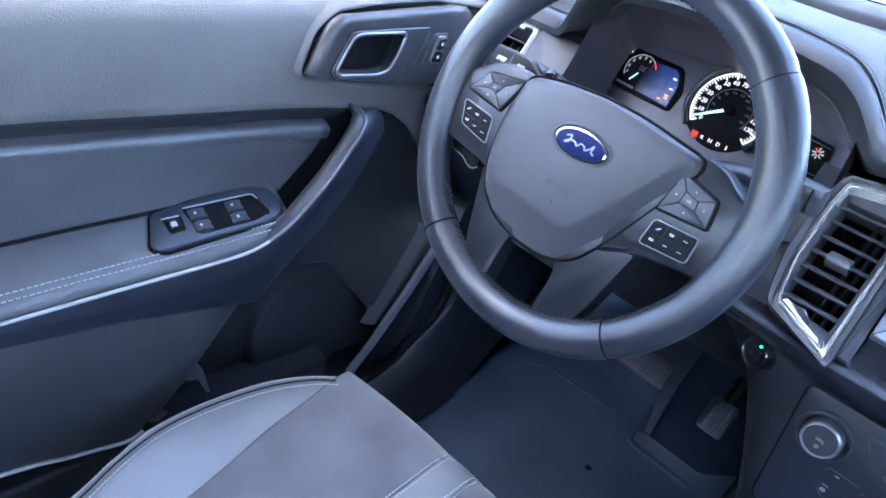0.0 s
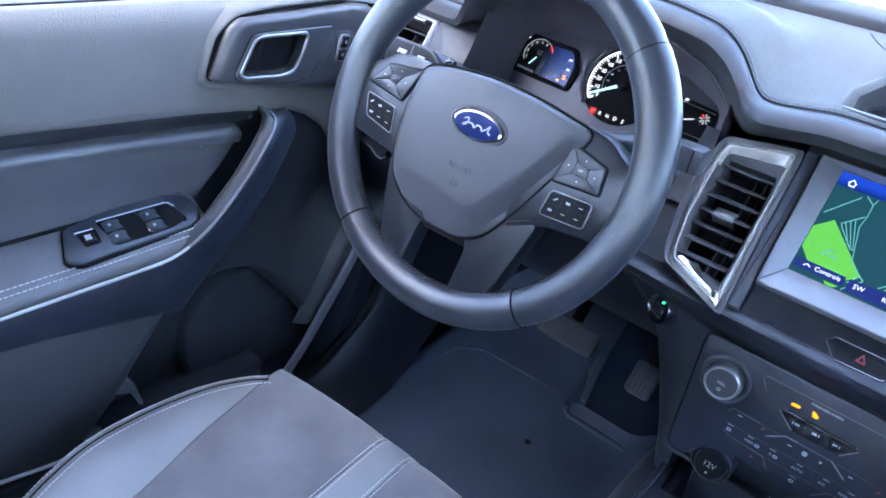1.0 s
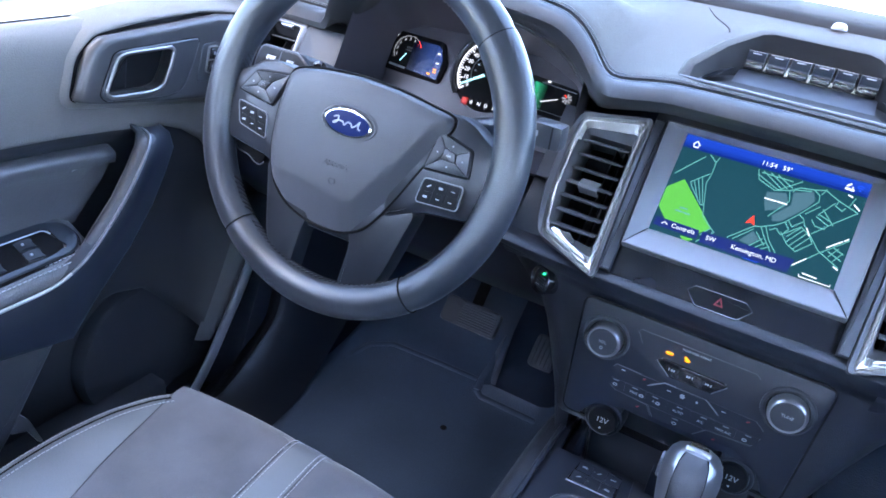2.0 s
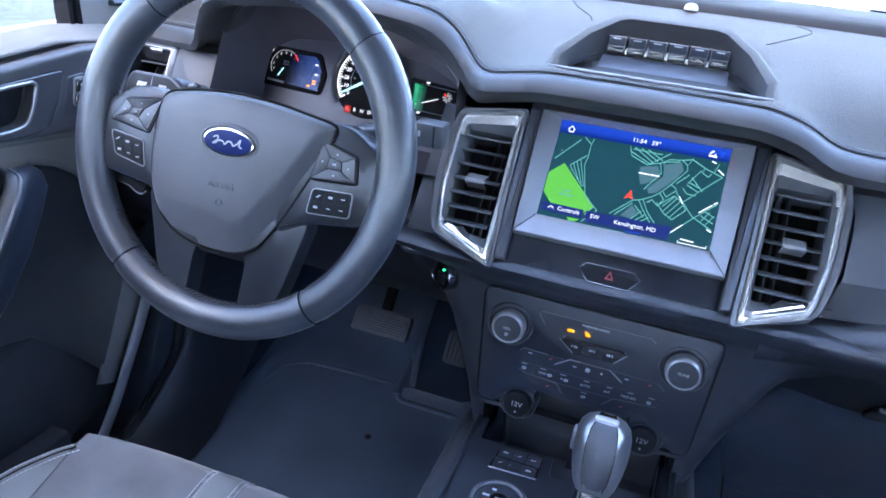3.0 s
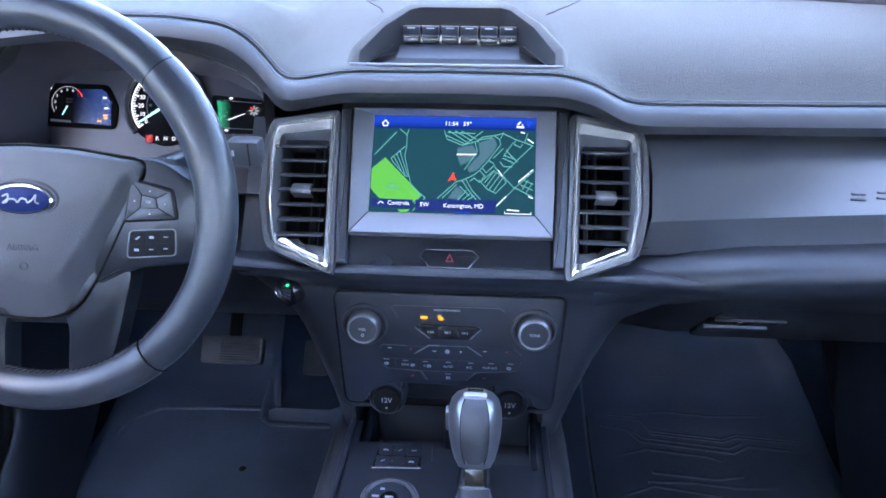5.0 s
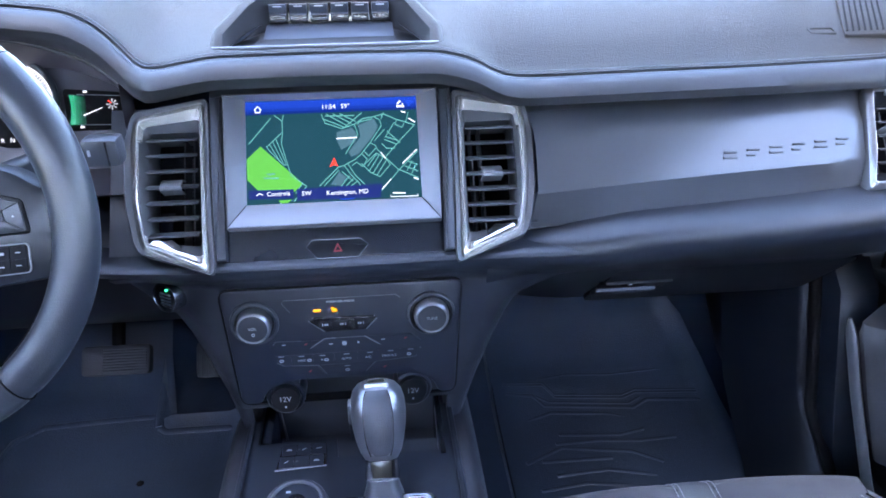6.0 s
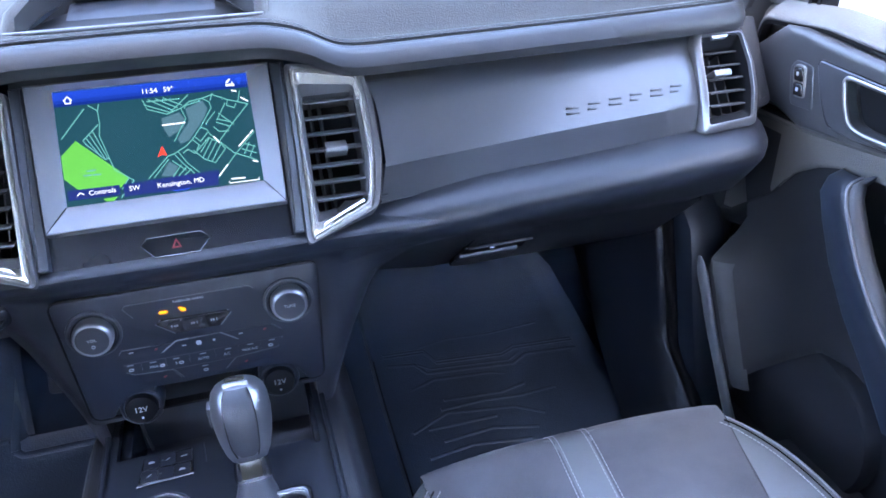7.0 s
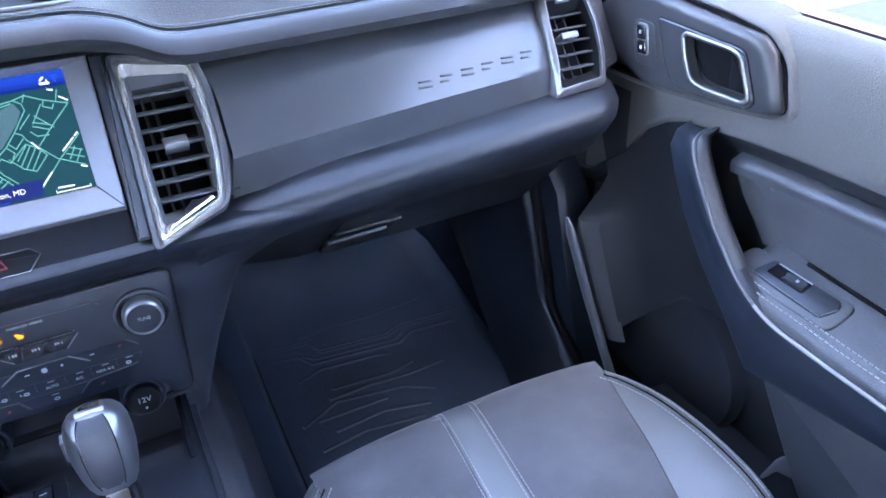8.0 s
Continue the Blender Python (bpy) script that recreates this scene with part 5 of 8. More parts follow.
# ---------------- instruments ----------------
def build_cluster():
    cl = thing("instrument_cluster", "instrument cluster with lit speedometer and two small displays", "gauge cluster", at=(-0.40, 0.20, 0.62))
    put0 = plane_at((-0.40, 0.175, 0.672), (1, 0, 0), Vector((0, 0.50, 1)).normalized(), Vector((0, -1, 0.50)).normalized())

    def add(name, bm, mat, label="", parent=None):
        ob = part(name, bm, mat, None, label)
        if parent is None:
            return fit_parent(ob, cl)
        ob.parent = parent
        return ob

    # bowl between the hood and the dials
    o = rounded([(-0.1335, -0.098), (0.205, -0.098), (0.190, 0.045), (0.150, 0.082), (0.05, 0.098), (-0.10, 0.094), (-0.1335, 0.070)], 0.016)
    i = rounded([(-0.122, -0.060), (0.170, -0.060), (0.158, 0.030), (0.10, 0.055), (0.0, 0.062), (-0.09, 0.058), (-0.120, 0.040)], 0.016)
    k = min(range(len(i)), key=lambda j: sum((Vector(i[(q + j) % len(i)]) - Vector(o[q])).length for q in range(len(o))))
    i = i[k:] + i[:k]
    bm = loft(B(), [[put0(x, z, 0.100 if x < -0.1 else 0.125) for x, z in o], [put0(x, z, 0.085) for x, z in o], [put0(x, z, 0.004) for x, z in i], [put0(x, z, -0.002) for x, z in i]], closed=True)
    add("bowl", bm, BOWLM, "smooth dark surround under the hood")
    add("back_plate", slab(B(), i, put0, -0.01, 0.0), BOWLM, "dial plate with lens haze put into its colour")
    # left information display
    sc = rounded([(-0.134, -0.011), (-0.034, -0.014), (-0.030, 0.014), (-0.044, 0.042), (-0.136, 0.044)], 0.006)
    ob = add("information_display", slab(B(), sc, put0, 0.0, 0.004, 0.001), BLACK, "small lit display with rev counter")
    for n in range(8):
        xa, xb = -0.0885 + 0.0062 * n, -0.0885 + 0.0062 * (n + 1)
        fl = lambda x: -0.0067 - 0.06 * (x + 0.085)
        tp = lambda x: 0.0358 - max(0.0, x + 0.047) * 2.2
        add("lcd_area", slab(B(), [(xa, fl(xa)), (xb, fl(xb)), (xb, tp(xb)), (xa, tp(xa))], put0, 0.003, 0.0045), LCDS[n], "", ob)
    rx, rz = -0.0955, 0.0185
    for n in range(7):
        a = radians(205 - 28 * n)
        text("rev_figure", str(n + 1), 0.0054, put0, rx + 0.0165 * math.cos(a), rz + 0.0165 * math.sin(a), RED_DIM if n == 6 else DIALD, ob, h=0.0046)
    arc = [put0(rx + 0.0205 * math.cos(a), rz + 0.0205 * math.sin(a), 0.0045) for a in np.linspace(radians(215), radians(50), 12)]
    add("rev_scale", tube(B(), arc, 0.0003, 5), DIALD, "", ob)
    add("red_zone", tube(B(), [put0(rx + 0.0205 * math.cos(a), rz + 0.0205 * math.sin(a), 0.0045) for a in np.linspace(radians(50), radians(22), 5)], 0.0006, 5), RED_LED, "", ob)
    for z in (0.022, 0.0185):
        add("rev_caption", slab(B(), rect(-0.0975, z, -0.0895, z + 0.0022), put0, 0.004, 0.0050), KNOB, "", ob)
    add("rev_needle", slab(B(), [(rx - 0.0003, rz - 0.004), (-0.1021, 0.0032), (-0.1016, 0.0029), (rx + 0.0003, rz - 0.0043)], put0, 0.004, 0.0055), NEEDLE, "", ob)
    add("mileage_bar", slab(B(), [(-0.117, -0.0052), (-0.091, -0.0068), (-0.091, -0.0040), (-0.117, -0.0024)], put0, 0.003, 0.0048), DIM, "", ob)
    add("fuel_mark", slab(B(), rect(-0.1205, 0.0352, -0.1170, 0.0390), put0, 0.003, 0.0048), DIAL, "", ob)
    for x, z, m in ((-0.049, 0.024, DIAL), (-0.052, 0.0165, LCDS[7]), (-0.047, 0.011, DIAL), (-0.048, 0.002, AMBER), (-0.0475, -0.0015, AMBER), (-0.0555, -0.0052, AMBER)):
        add("menu_mark", slab(B(), rect(x, z, x + 0.0045, z + 0.0020), put0, 0.004, 0.0052), m, "", ob)
    # speedometer
    sx, sz = 0.033, 0.017
    dial = add("speedometer", lathe(B(), [(0.050, 0.0), (0.050, 0.002), (0.049, 0.003), (0.001, 0.003)], put0(sx, sz, 0), put0(0, 0, 1) - put0(0, 0, 0), 48), BLACK, "round speedometer with white figures")
    add("dial_rim", tube(B(), [put0(sx + 0.0515 * math.cos(a), sz + 0.0515 * math.sin(a), 0.006) for a in np.linspace(radians(222), radians(-42), 40)], 0.0035, 8), SMOOTHP, "raised rim of the dial", dial)
    add("scale_band", tube(B(), [put0(sx + 0.0455 * math.cos(a), sz + 0.0455 * math.sin(a), 0.003) for a in np.linspace(radians(218), radians(-40), 40)], 0.0010, 6), DIAL, "", dial)
    for n in range(57):
        a = radians(218 - n * 4.6)
        r0 = 0.0385 if n % 4 == 0 else 0.0412
        ca, sa, wd = math.cos(a), math.sin(a), 0.0006 if n % 4 else 0.0009
        q = [(sx + r * ca - e * sa, sz + r * sa + e * ca) for r, e in ((r0, -wd), (0.0450, -wd), (0.0450, wd), (r0, wd))]
        add("dial_tick", slab(B(), q, put0, 0.003, 0.0042), DIAL, "", dial)
    for n in range(14):
        a = radians(218 - n * 18.4)
        ob = text("dial_figure", str(10 * n), 0.0075, put0, sx + 0.0335 * math.cos(a), sz + 0.0335 * math.sin(a), DIAL, dial, h=0.0036)
        ob.parent = dial
    add("inner_scale", tube(B(), [put0(sx + 0.0265 * math.cos(a), sz + 0.0265 * math.sin(a), 0.0032) for a in np.linspace(radians(214), radians(-34), 36)], 0.0005, 5), DIM, "", dial)
    for n in range(10):
        a = radians(205 - n * 25)
        text("inner_figure", str(20 * (n + 1)), 0.0042, put0, sx + 0.0215 * math.cos(a), sz + 0.0215 * math.sin(a), DIM, dial, h=0.0036)
    a = radians(213)
    ca, sa = math.cos(a), math.sin(a)
    add("needle", slab(B(), [(sx + r * ca - e * sa, sz + r * sa + e * ca) for r, e in ((-0.004, -0.0018), (0.040, -0.0007), (0.040, 0.0007), (-0.004, 0.0018))], put0, 0.006, 0.008), NEEDLE, "pale glowing needle", dial)
    add("needle_hub", lathe(B(), [(0.006, 0.003), (0.006, 0.009), (0.004, 0.010), (0.001, 0.0102)], put0(sx, sz, 0), put0(0, 0, 1) - put0(0, 0, 0), 20), BLACK, "", dial)
    fit_parent(part("gear_box", slab(B(), rounded(rect(0.0065, -0.0292, 0.0155, -0.0200), 0.001, 2), put0, 0.003, 0.0040), RED_DIM), cl)
    for n, ch in enumerate("PRNDS"):
        ob = text("gear_letter", ch, 0.0068, put0, 0.011 + 0.0107 * n, -0.0246, RED_LED if n == 0 else DIAL, None, h=0.0042)
        fit_parent(ob, cl)
    # right information display
    rc = rounded([(0.094, -0.016), (0.160, -0.016), (0.156, 0.026), (0.090, 0.032)], 0.005)
    ob = add("trip_display", slab(B(), rc, put0, 0.0, 0.004, 0.001), BLACK, "small display with a green bar")
    for n in range(8):
        xa, xb = 0.0965 + 0.0023 * n, 0.0965 + 0.0023 * (n + 1)
        side = lambda z: 0.0025 * (1 - ((z - 0.0085) / 0.018) ** 2)
        left = [(xa + (side(z) if n == 0 else 0.0), z) for z in (-0.0095, -0.003, 0.0035, 0.010, 0.0165, 0.0245)]
        add("green_bar", slab(B(), left + [(xb, 0.0240 - 0.0006 * n), (xb, -0.0095)], put0, 0.003, 0.0045), LCDGS[n], "", ob)
    for z0, z1 in ((0.0245, 0.0215), (-0.0100, -0.0115)):
        add("rule", slab(B(), [(0.106, z0), (0.154, z1), (0.154, z1 + 0.0007), (0.106, z0 + 0.0007)], put0, 0.003, 0.0047), DIM, "", ob)
    add("gauge_hand", slab(B(), [(0.112, 0.0000), (0.133, 0.0085), (0.133, 0.0092), (0.112, 0.0012)], put0, 0.003, 0.0047), DIAL, "", ob)
    for n in range(8):
        a = n * math.pi / 4
        ca, sa = math.cos(a), math.sin(a)
        q = [(0.1445 + r * ca - e * sa, 0.0125 + r * sa + e * ca) for r, e in ((0.0018, -0.0004), (0.0064, -0.0006), (0.0064, 0.0006), (0.0018, 0.0004))]
        add("compass_mark", slab(B(), q, put0, 0.003, 0.0048), RED_LED if n == 3 else DIALD, "", ob)
    for x, z in ((0.113, 0.0265), (0.108, -0.0135)):
        add("fuel_mark", slab(B(), rect(x, z, x + 0.004, z + 0.0022), put0, 0.003, 0.0048), DIAL, "", ob)
    # column shroud
    bm, secs = B(), []
    for y, w, h0, h1 in ((0.20, 0.075, 0.52, 0.612), (0.06, 0.070, 0.535, 0.636), (-0.02, 0.058, 0.560, 0.646), (-0.055, 0.050, 0.585, 0.654)):
        secs.append([Vector((-0.386 + w * math.cos(a), y, (h0 + h1) / 2 + (h1 - h0) / 2 * math.sin(a))) for a in np.linspace(0, 2 * math.pi, 24, endpoint=False)])
    loft(bm, secs, closed=True, caps=True)
    tagged(part("column_shroud", bm, SMOOTHP), "dark plastic shroud round the steering column", "column shroud")
    for s in (-1, 1):
        st = thing("column_stalk", "dark plastic control stalk with ribbed switches beside the steering wheel", "control stalk", at=(-0.386 + s * 0.09, 0.01, 0.68))
        bm = B()
        p0, p1, p2 = Vector((-0.386 + s * 0.05, 0.03, 0.660)), Vector((-0.386 + s * 0.12, 0.012, 0.684)), Vector((-0.386 + s * 0.150, 0.004, 0.688))
        tube(bm, [p0, p1, p2], [0.009, 0.011, 0.012], 10)
        fit_parent(part("arm", bm, SMOOTHP), st)
        bm = B()
        ln = 0.034 if s > 0 else 0.082
        p2 = Vector((-0.226, 0.004, 0.692)) if s > 0 else Vector((-0.512, 0.004, 0.686))
        up = 0.007 if s > 0 else 0.0
        block(bm, (min(p2.x, p2.x + s * ln), -0.012, 0.674 + up), (max(p2.x, p2.x + s * ln), 0.012, 0.701 + up), 0.006)
        if s > 0:
            grip = fit_parent(part("grip", bm, DOORD), st)
            bm = slab(B(), rect(p2.x + 0.0225, 0.683, p2.x + 0.0240, 0.706), lambda a, b, h: Vector((a, -0.012 - h, b)), -0.002, 0.0004)
            slit = part("grip_slit", bm, BLACK)
            slit.parent = grip
            bm = slab(B(), rect(p2.x + 0.006, 0.693, p2.x + 0.0085, 0.699), lambda a, b, h: Vector((a, -0.012 - h, b)), -0.002, 0.0004)
            mark = part("stalk_icon", bm, PRINT)
            mark.parent = grip
        if s < 0:
            face = plane_at((-0.553, -0.006, 0.688), (1, 0, 0), Vector((0, 0.45, 0.893)), Vector((0, -0.893, 0.45)))
            shape = rounded([(-0.0400, 0.0020), (-0.0350, 0.0150), (0.0210, 0.0150), (0.0440, 0.0010), (0.0440, -0.0180), (-0.0400, -0.0180)], 0.007)
            pod = fit_parent(part("grip_pod", slab(B(), shape, face, -0.018, 0.008, 0.004), PANELM), st)
            panel = part("pod_face", slab(B(), offset(ccw(shape), 0.0035), face, 0.004, 0.0088, 0.0006), KEYB)
            panel.parent = pod
            for x, w in ((-0.017, 0.0055), (0.012, 0.0045)):
                for k in range(3):
                    q = [(x - w + k * w * 0.8, -0.0030 + 0.0012 * (k % 2)), (x - w + k * w * 0.8 + w * 0.5, -0.0034), (x - w * 0.6 + k * w * 0.8 + w * 0.5, 0.0020), (x - w + k * w * 0.8 + 0.001, 0.0024)]
                    icon = part("stalk_icon", slab(B(), q, face, 0.0080, 0.0092), PRINT)
                    icon.parent = pod
            bm = slab(B(), rect(-0.0032, -0.0120, -0.0022, 0.0100), face, 0.006, 0.0092)
            slit = part("pod_slit", bm, KNOB)
            slit.parent = pod
            bm = lathe(B(), [(0.0062, 0.0), (0.0066, 0.006), (0.0052, 0.010), (0.001, 0.0105)], (-0.509, -0.002, 0.694), (1, 0, 0), 16)
            knob = part("pod_knob", bm, PIANO)
            knob.parent = pod


# ---------------- steering wheel ----------------
def build_wheel():
    a = radians(18.5)
    C = Vector((-0.384, -0.099, 0.671))
    V, N = Vector((0, math.sin(a), math.cos(a))), Vector((0, -math.cos(a), math.sin(a)))
    put = plane_at(C, (1, 0, 0), V, N)
    wh = thing("steering_wheel", "leather-wrapped steering wheel with airbag cover and switch pads", "steering wheel", at=tuple(C))

    def add(name, bm, mat, label="", parent=None, angle=38):
        ob = part(name, bm, mat, None, label, angle)
        if parent is None:
            return fit_parent(ob, wh)
        ob.parent = parent
        return ob

    # rim: thicker at the grips beside the spokes, with narrow seams
    R, bm, secs = 0.1765, B(), []
    seams = (radians(44), radians(131), radians(231), radians(309))
    n = 144
    for k in range(n + 1):
        t = 2 * math.pi * k / n
        grip = math.exp(-((math.degrees(t) - 35) / 22) ** 2) + math.exp(-((math.degrees(t) - 145) / 22) ** 2)
        r = 0.0168 + 0.0016 * grip
        if any(abs((t - s + math.pi) % (2 * math.pi) - math.pi) < math.pi / n for s in seams):
            r -= 0.0009
        row = []
        for j in range(20):
            b = 2 * math.pi * j / 20
            rr = R + r * 1.12 * math.cos(b)
            row.append(put(rr * math.cos(t), rr * math.sin(t), r * math.sin(b)))
        secs.append(row)
    loft(bm, secs, closed=True)
    rim = add("rim", bm, WHEELL, "worn dark leather rim", angle=60)
    for s in seams:
        bm = B()
        pts = [put((R + 0.0192 * math.cos(b)) * math.cos(s), (R + 0.0192 * math.cos(b)) * math.sin(s), 0.0172 * math.sin(b)) for b in np.linspace(0, 2 * math.pi, 20, endpoint=False)]
        tube(bm, pts, 0.0008, 6, closed=True, up=tuple(V))
        add("rim_seam", bm, BLACK, "", rim)
    for t0, t1 in ((47, 128), (135, 192), (348, 400), (214, 229), (234, 306), (312, 330)):
        bm = B()
        for t in np.arange(t0, t1, 2.2):
            dash_pts = [put((R + 0.0190 * math.cos(b)) * math.cos(radians(t + e)), (R + 0.0190 * math.cos(b)) * math.sin(radians(t + e)), 0.0172 * math.sin(b)) for b, e in ((2.85, 0.0), (3.10, 1.0), (3.35, 2.0), (3.62, 3.0))]
            tube(bm, dash_pts, 0.0009, 5, up=tuple(V))
        add("rim_stitching", bm, STITCHM, "dark slanted stitching inside the rim", rim)
    # spoke plate under the cover: side arms and forked lower arm
    def arm(poly, h0, h1, bev, nm="spoke", mat=SPOKEM):
        return add(nm, slab(B(), rounded(poly, 0.010), put, h0, h1, bev), mat)
    for s in (-1, 1):
        arm([(s * 0.070, 0.040), (s * 0.095, 0.0465), (s * 0.1155, 0.0475), (s * 0.1330, 0.0428), (s * 0.1475, 0.0325), (s * 0.166, 0.024), (s * 0.168, -0.046), (s * 0.140, -0.050), (s * 0.100, -0.055), (s * 0.060, -0.075), (s * 0.05, 0.02)], -0.022, 0.004, 0.006)
        arm([(s * 0.02, -0.09), (s * 0.030, -0.112), (s * 0.030 - 0.004, -0.168), (s * 0.064, -0.160), (s * 0.078, -0.130), (s * 0.097, -0.055), (s * 0.06, -0.05)], -0.022, 0.002, 0.006)
    arm([(-0.075, 0.04), (0.085, 0.04), (0.09, -0.06), (0.04, -0.112), (-0.04, -0.112), (-0.085, -0.06)], -0.03, -0.004, 0.004, "hub")
    # airbag cover, domed
    cover = rounded([(-0.088, 0.045), (-0.045, 0.053), (0.0, 0.056), (0.05, 0.053), (0.116, 0.043), (0.093, -0.004), (0.068, -0.055), (0.044, -0.092), (0.018, -0.104), (-0.022, -0.105), (-0.055, -0.096), (-0.078, -0.078), (-0.092, -0.045), (-0.094, 0.0)], 0.014)
    cv = ccw(cover)
    rows = []
    cx, cz = 0.004, -0.02

    def dome(x, z, sc):
        edge = lerp_table(sc, [0.0, 0.4, 0.65, 0.85, 0.95, 0.985, 1.0], [0.0185, 0.0175, 0.0158, 0.0135, 0.0105, 0.0070, 0.002])
        line = lerp_table(x, [-0.10, -0.066, 0.016, 0.030, 0.062, 0.10], [-0.045, -0.060, -0.073, -0.066, -0.022, 0.045])
        return min(edge, 0.0152 + 0.42 * (z - line))

    rows.append([put(x, z, -0.016) for x, z in cv])
    for sc in (1.0, 0.985, 0.95, 0.91, 0.87, 0.83, 0.80, 0.77, 0.74, 0.71, 0.68, 0.65, 0.62, 0.58, 0.54, 0.48, 0.40, 0.30, 0.20, 0.10):
        q = [(cx + (x - cx) * sc, cz + (z - cz) * sc) for x, z in cv]
        rows.append([put(x, z, dome(x, z, sc)) for x, z in q])
    bm = loft(B(), rows, closed=True)
    bm.faces.new([v for v in list(bm.verts)[-len(cv):]])
    cov = add("airbag_cover", bm, COVERM, "grained airbag cover", angle=30)
    add("cover_gap", tube(B(), [put(x, z, 0.0036) for x, z in offset(cv, -0.0009)], 0.0013, 6, closed=True, up=tuple(N)), BLACK, "", cov)
    add("badge_recess", ring(B(), circle(0.005, 0.008, 0.0358, 40, 0.0190), circle(0.005, 0.008, 0.0287, 40, 0.0136), put, 0.010, 0.0185, 0.003), COVERM, "", cov)
    # badge: enamel oval in a bright rim, plain white mark
    add("badge_rim", slab(B(), circle(0.005, 0.008, 0.0290, 40, 0.0138), put, 0.012, 0.0205, 0.0015), CHROME, "bright oval badge rim", cov)
    add("badge_plate", slab(B(), circle(0.005, 0.008, 0.0267, 40, 0.0118), put, 0.018, 0.0215, 0.0008), BLUE, "blue enamel oval", cov)
    bm = B()
    pts = [(-0.016, 0.011), (-0.010, 0.013), (-0.011, 0.006), (-0.016, 0.004), (-0.010, 0.008), (-0.003, 0.008), (0.000, 0.005), (0.004, 0.009), (0.009, 0.008), (0.011, 0.005), (0.016, 0.008), (0.020, 0.013), (0.019, 0.006), (0.023, 0.004)]
    tube(bm, spline([put(0.005 + (x - 0.003) * 0.86, 0.008 + (z - 0.008) * 0.86, 0.0215) for x, z in pts], 5), 0.0008, 6, up=tuple(N))
    add("badge_mark", bm, PRINT, "plain white flourish", cov)
    text_ob = text("cover_label", "AIRBAG", 0.0085, put, 0.002, -0.036, DOORD, None, h=0.0181, depth=0.0006)
    text_ob.parent = cov
    bm = ring(B(), circle(0.002, -0.053, 0.0042, 14, 0.0036), circle(0.002, -0.053, 0.0030, 14, 0.0024), put, 0.012, 0.0182)
    add("cover_mark", bm, SMOOTHP, "", cov)
    # small dark pod that hangs below the left switches, bright along its foot
    pdl = rounded([(-0.1535, -0.044), (-0.1540, -0.0580), (-0.1470, -0.0615), (-0.1340, -0.0630), (-0.1240, -0.0680), (-0.1150, -0.0690), (-0.1095, -0.0610), (-0.1110, -0.044)], 0.004)
    pad = add("side_pod", slab(B(), pdl, put, -0.026, -0.012, 0.003), KEYB, "dark control pod below the switch pads")
    foot = [(-0.1540, -0.0560), (-0.1490, -0.0610), (-0.1340, -0.0635), (-0.1240, -0.0685), (-0.1160, -0.0695), (-0.1105, -0.0650)]
    add("pod_rim", tube(B(), spline([put(x, z, -0.0135) for x, z in foot], 5), 0.0007, 6, up=tuple(N)), KRIM, "bright foot edge", pad)
    for x, z in ((-0.1320, -0.0500), (-0.1230, -0.0545)):
        add("key_mark", slab(B(), circle(x, z, 0.0009, 8), put, -0.0125, -0.0116), PRINT, "", pad)
    # switch pads: four keys round a centre key, and a block of six keys below
    kites = {-1: ([(-0.1490, 0.0070), (-0.1319, 0.0299), (-0.0877, 0.0361), (-0.1023, 0.0003)], [(-0.1271, 0.0151), (-0.1232, 0.0222), (-0.1090, 0.0226), (-0.1150, 0.0127)]),
             1: ([(0.0931, -0.0100), (0.1005, 0.0269), (0.1368, 0.0175), (0.1400, -0.0068)], [(0.1080, 0.0021), (0.1096, 0.0139), (0.1226, 0.0108), (0.1240, 0.0022)])}
    blocks = {-1: [(-0.1480, -0.0052), (-0.1065, -0.0100), (-0.1015, -0.0372), (-0.1400, -0.0295)], 1: [(0.0965, -0.0195), (0.1390, -0.0170), (0.1385, -0.0410), (0.0930, -0.0445)]}
    for s in (-1, 1):
        outer, inner = kites[s]
        pad = add("switch_pad", slab(B(), rounded(offset(ccw(outer), -0.0022), 0.004), put, 0.0, 0.0055, 0.0012), KEYB, "switch pad with direction keys")
        mid = [sum(p[j] for p in inner) / 4 for j in (0, 1)]
        for k in range(4):
            q = [outer[k], outer[(k + 1) % 4], inner[(k + 1) % 4], inner[k]]
            q = offset(ccw(q), 0.0004)
            add("direction_key", slab(B(), rounded(q, 0.0012, 2), put, 0.003, 0.0068, 0.0004), PLASTIC, "", pad)
            mx, mz = sum(x for x, _ in q) / 4, sum(z for _, z in q) / 4
            add("key_mark", slab(B(), [(mx - 0.0011, mz - 0.0007), (mx + 0.0011, mz - 0.0007), (mx, mz + 0.0010)], put, 0.0064, 0.0071), PRINT, "", pad)
        add("centre_key", slab(B(), rounded(offset(ccw(inner), 0.0003), 0.001, 2), put, 0.003, 0.0074, 0.0004), PLASTIC, "", pad)
        text_ob = text("key_mark", "OK", 0.0034, put, mid[0], mid[1], PRINT, None, h=0.0077)
        text_ob.parent = pad
        quad = blocks[s]
        lowp = rounded(quad, 0.004)
        pad2 = add("lower_switch_pad", slab(B(), lowp, put, 0.0, 0.0055, 0.001), KEYB, "gloss black key pad in a bright rim")
        add("pad_rim", ring(B(), offset(ccw(lowp), -0.0007), offset(ccw(lowp), 0.0004), put, 0.0, 0.0058, 0.0003), TABM, "", pad2)
        at = lambda u, v: tuple((Vector(quad[0]) * (1 - u) + Vector(quad[1]) * u) * (1 - v) + (Vector(quad[3]) * (1 - u) + Vector(quad[2]) * u) * v)
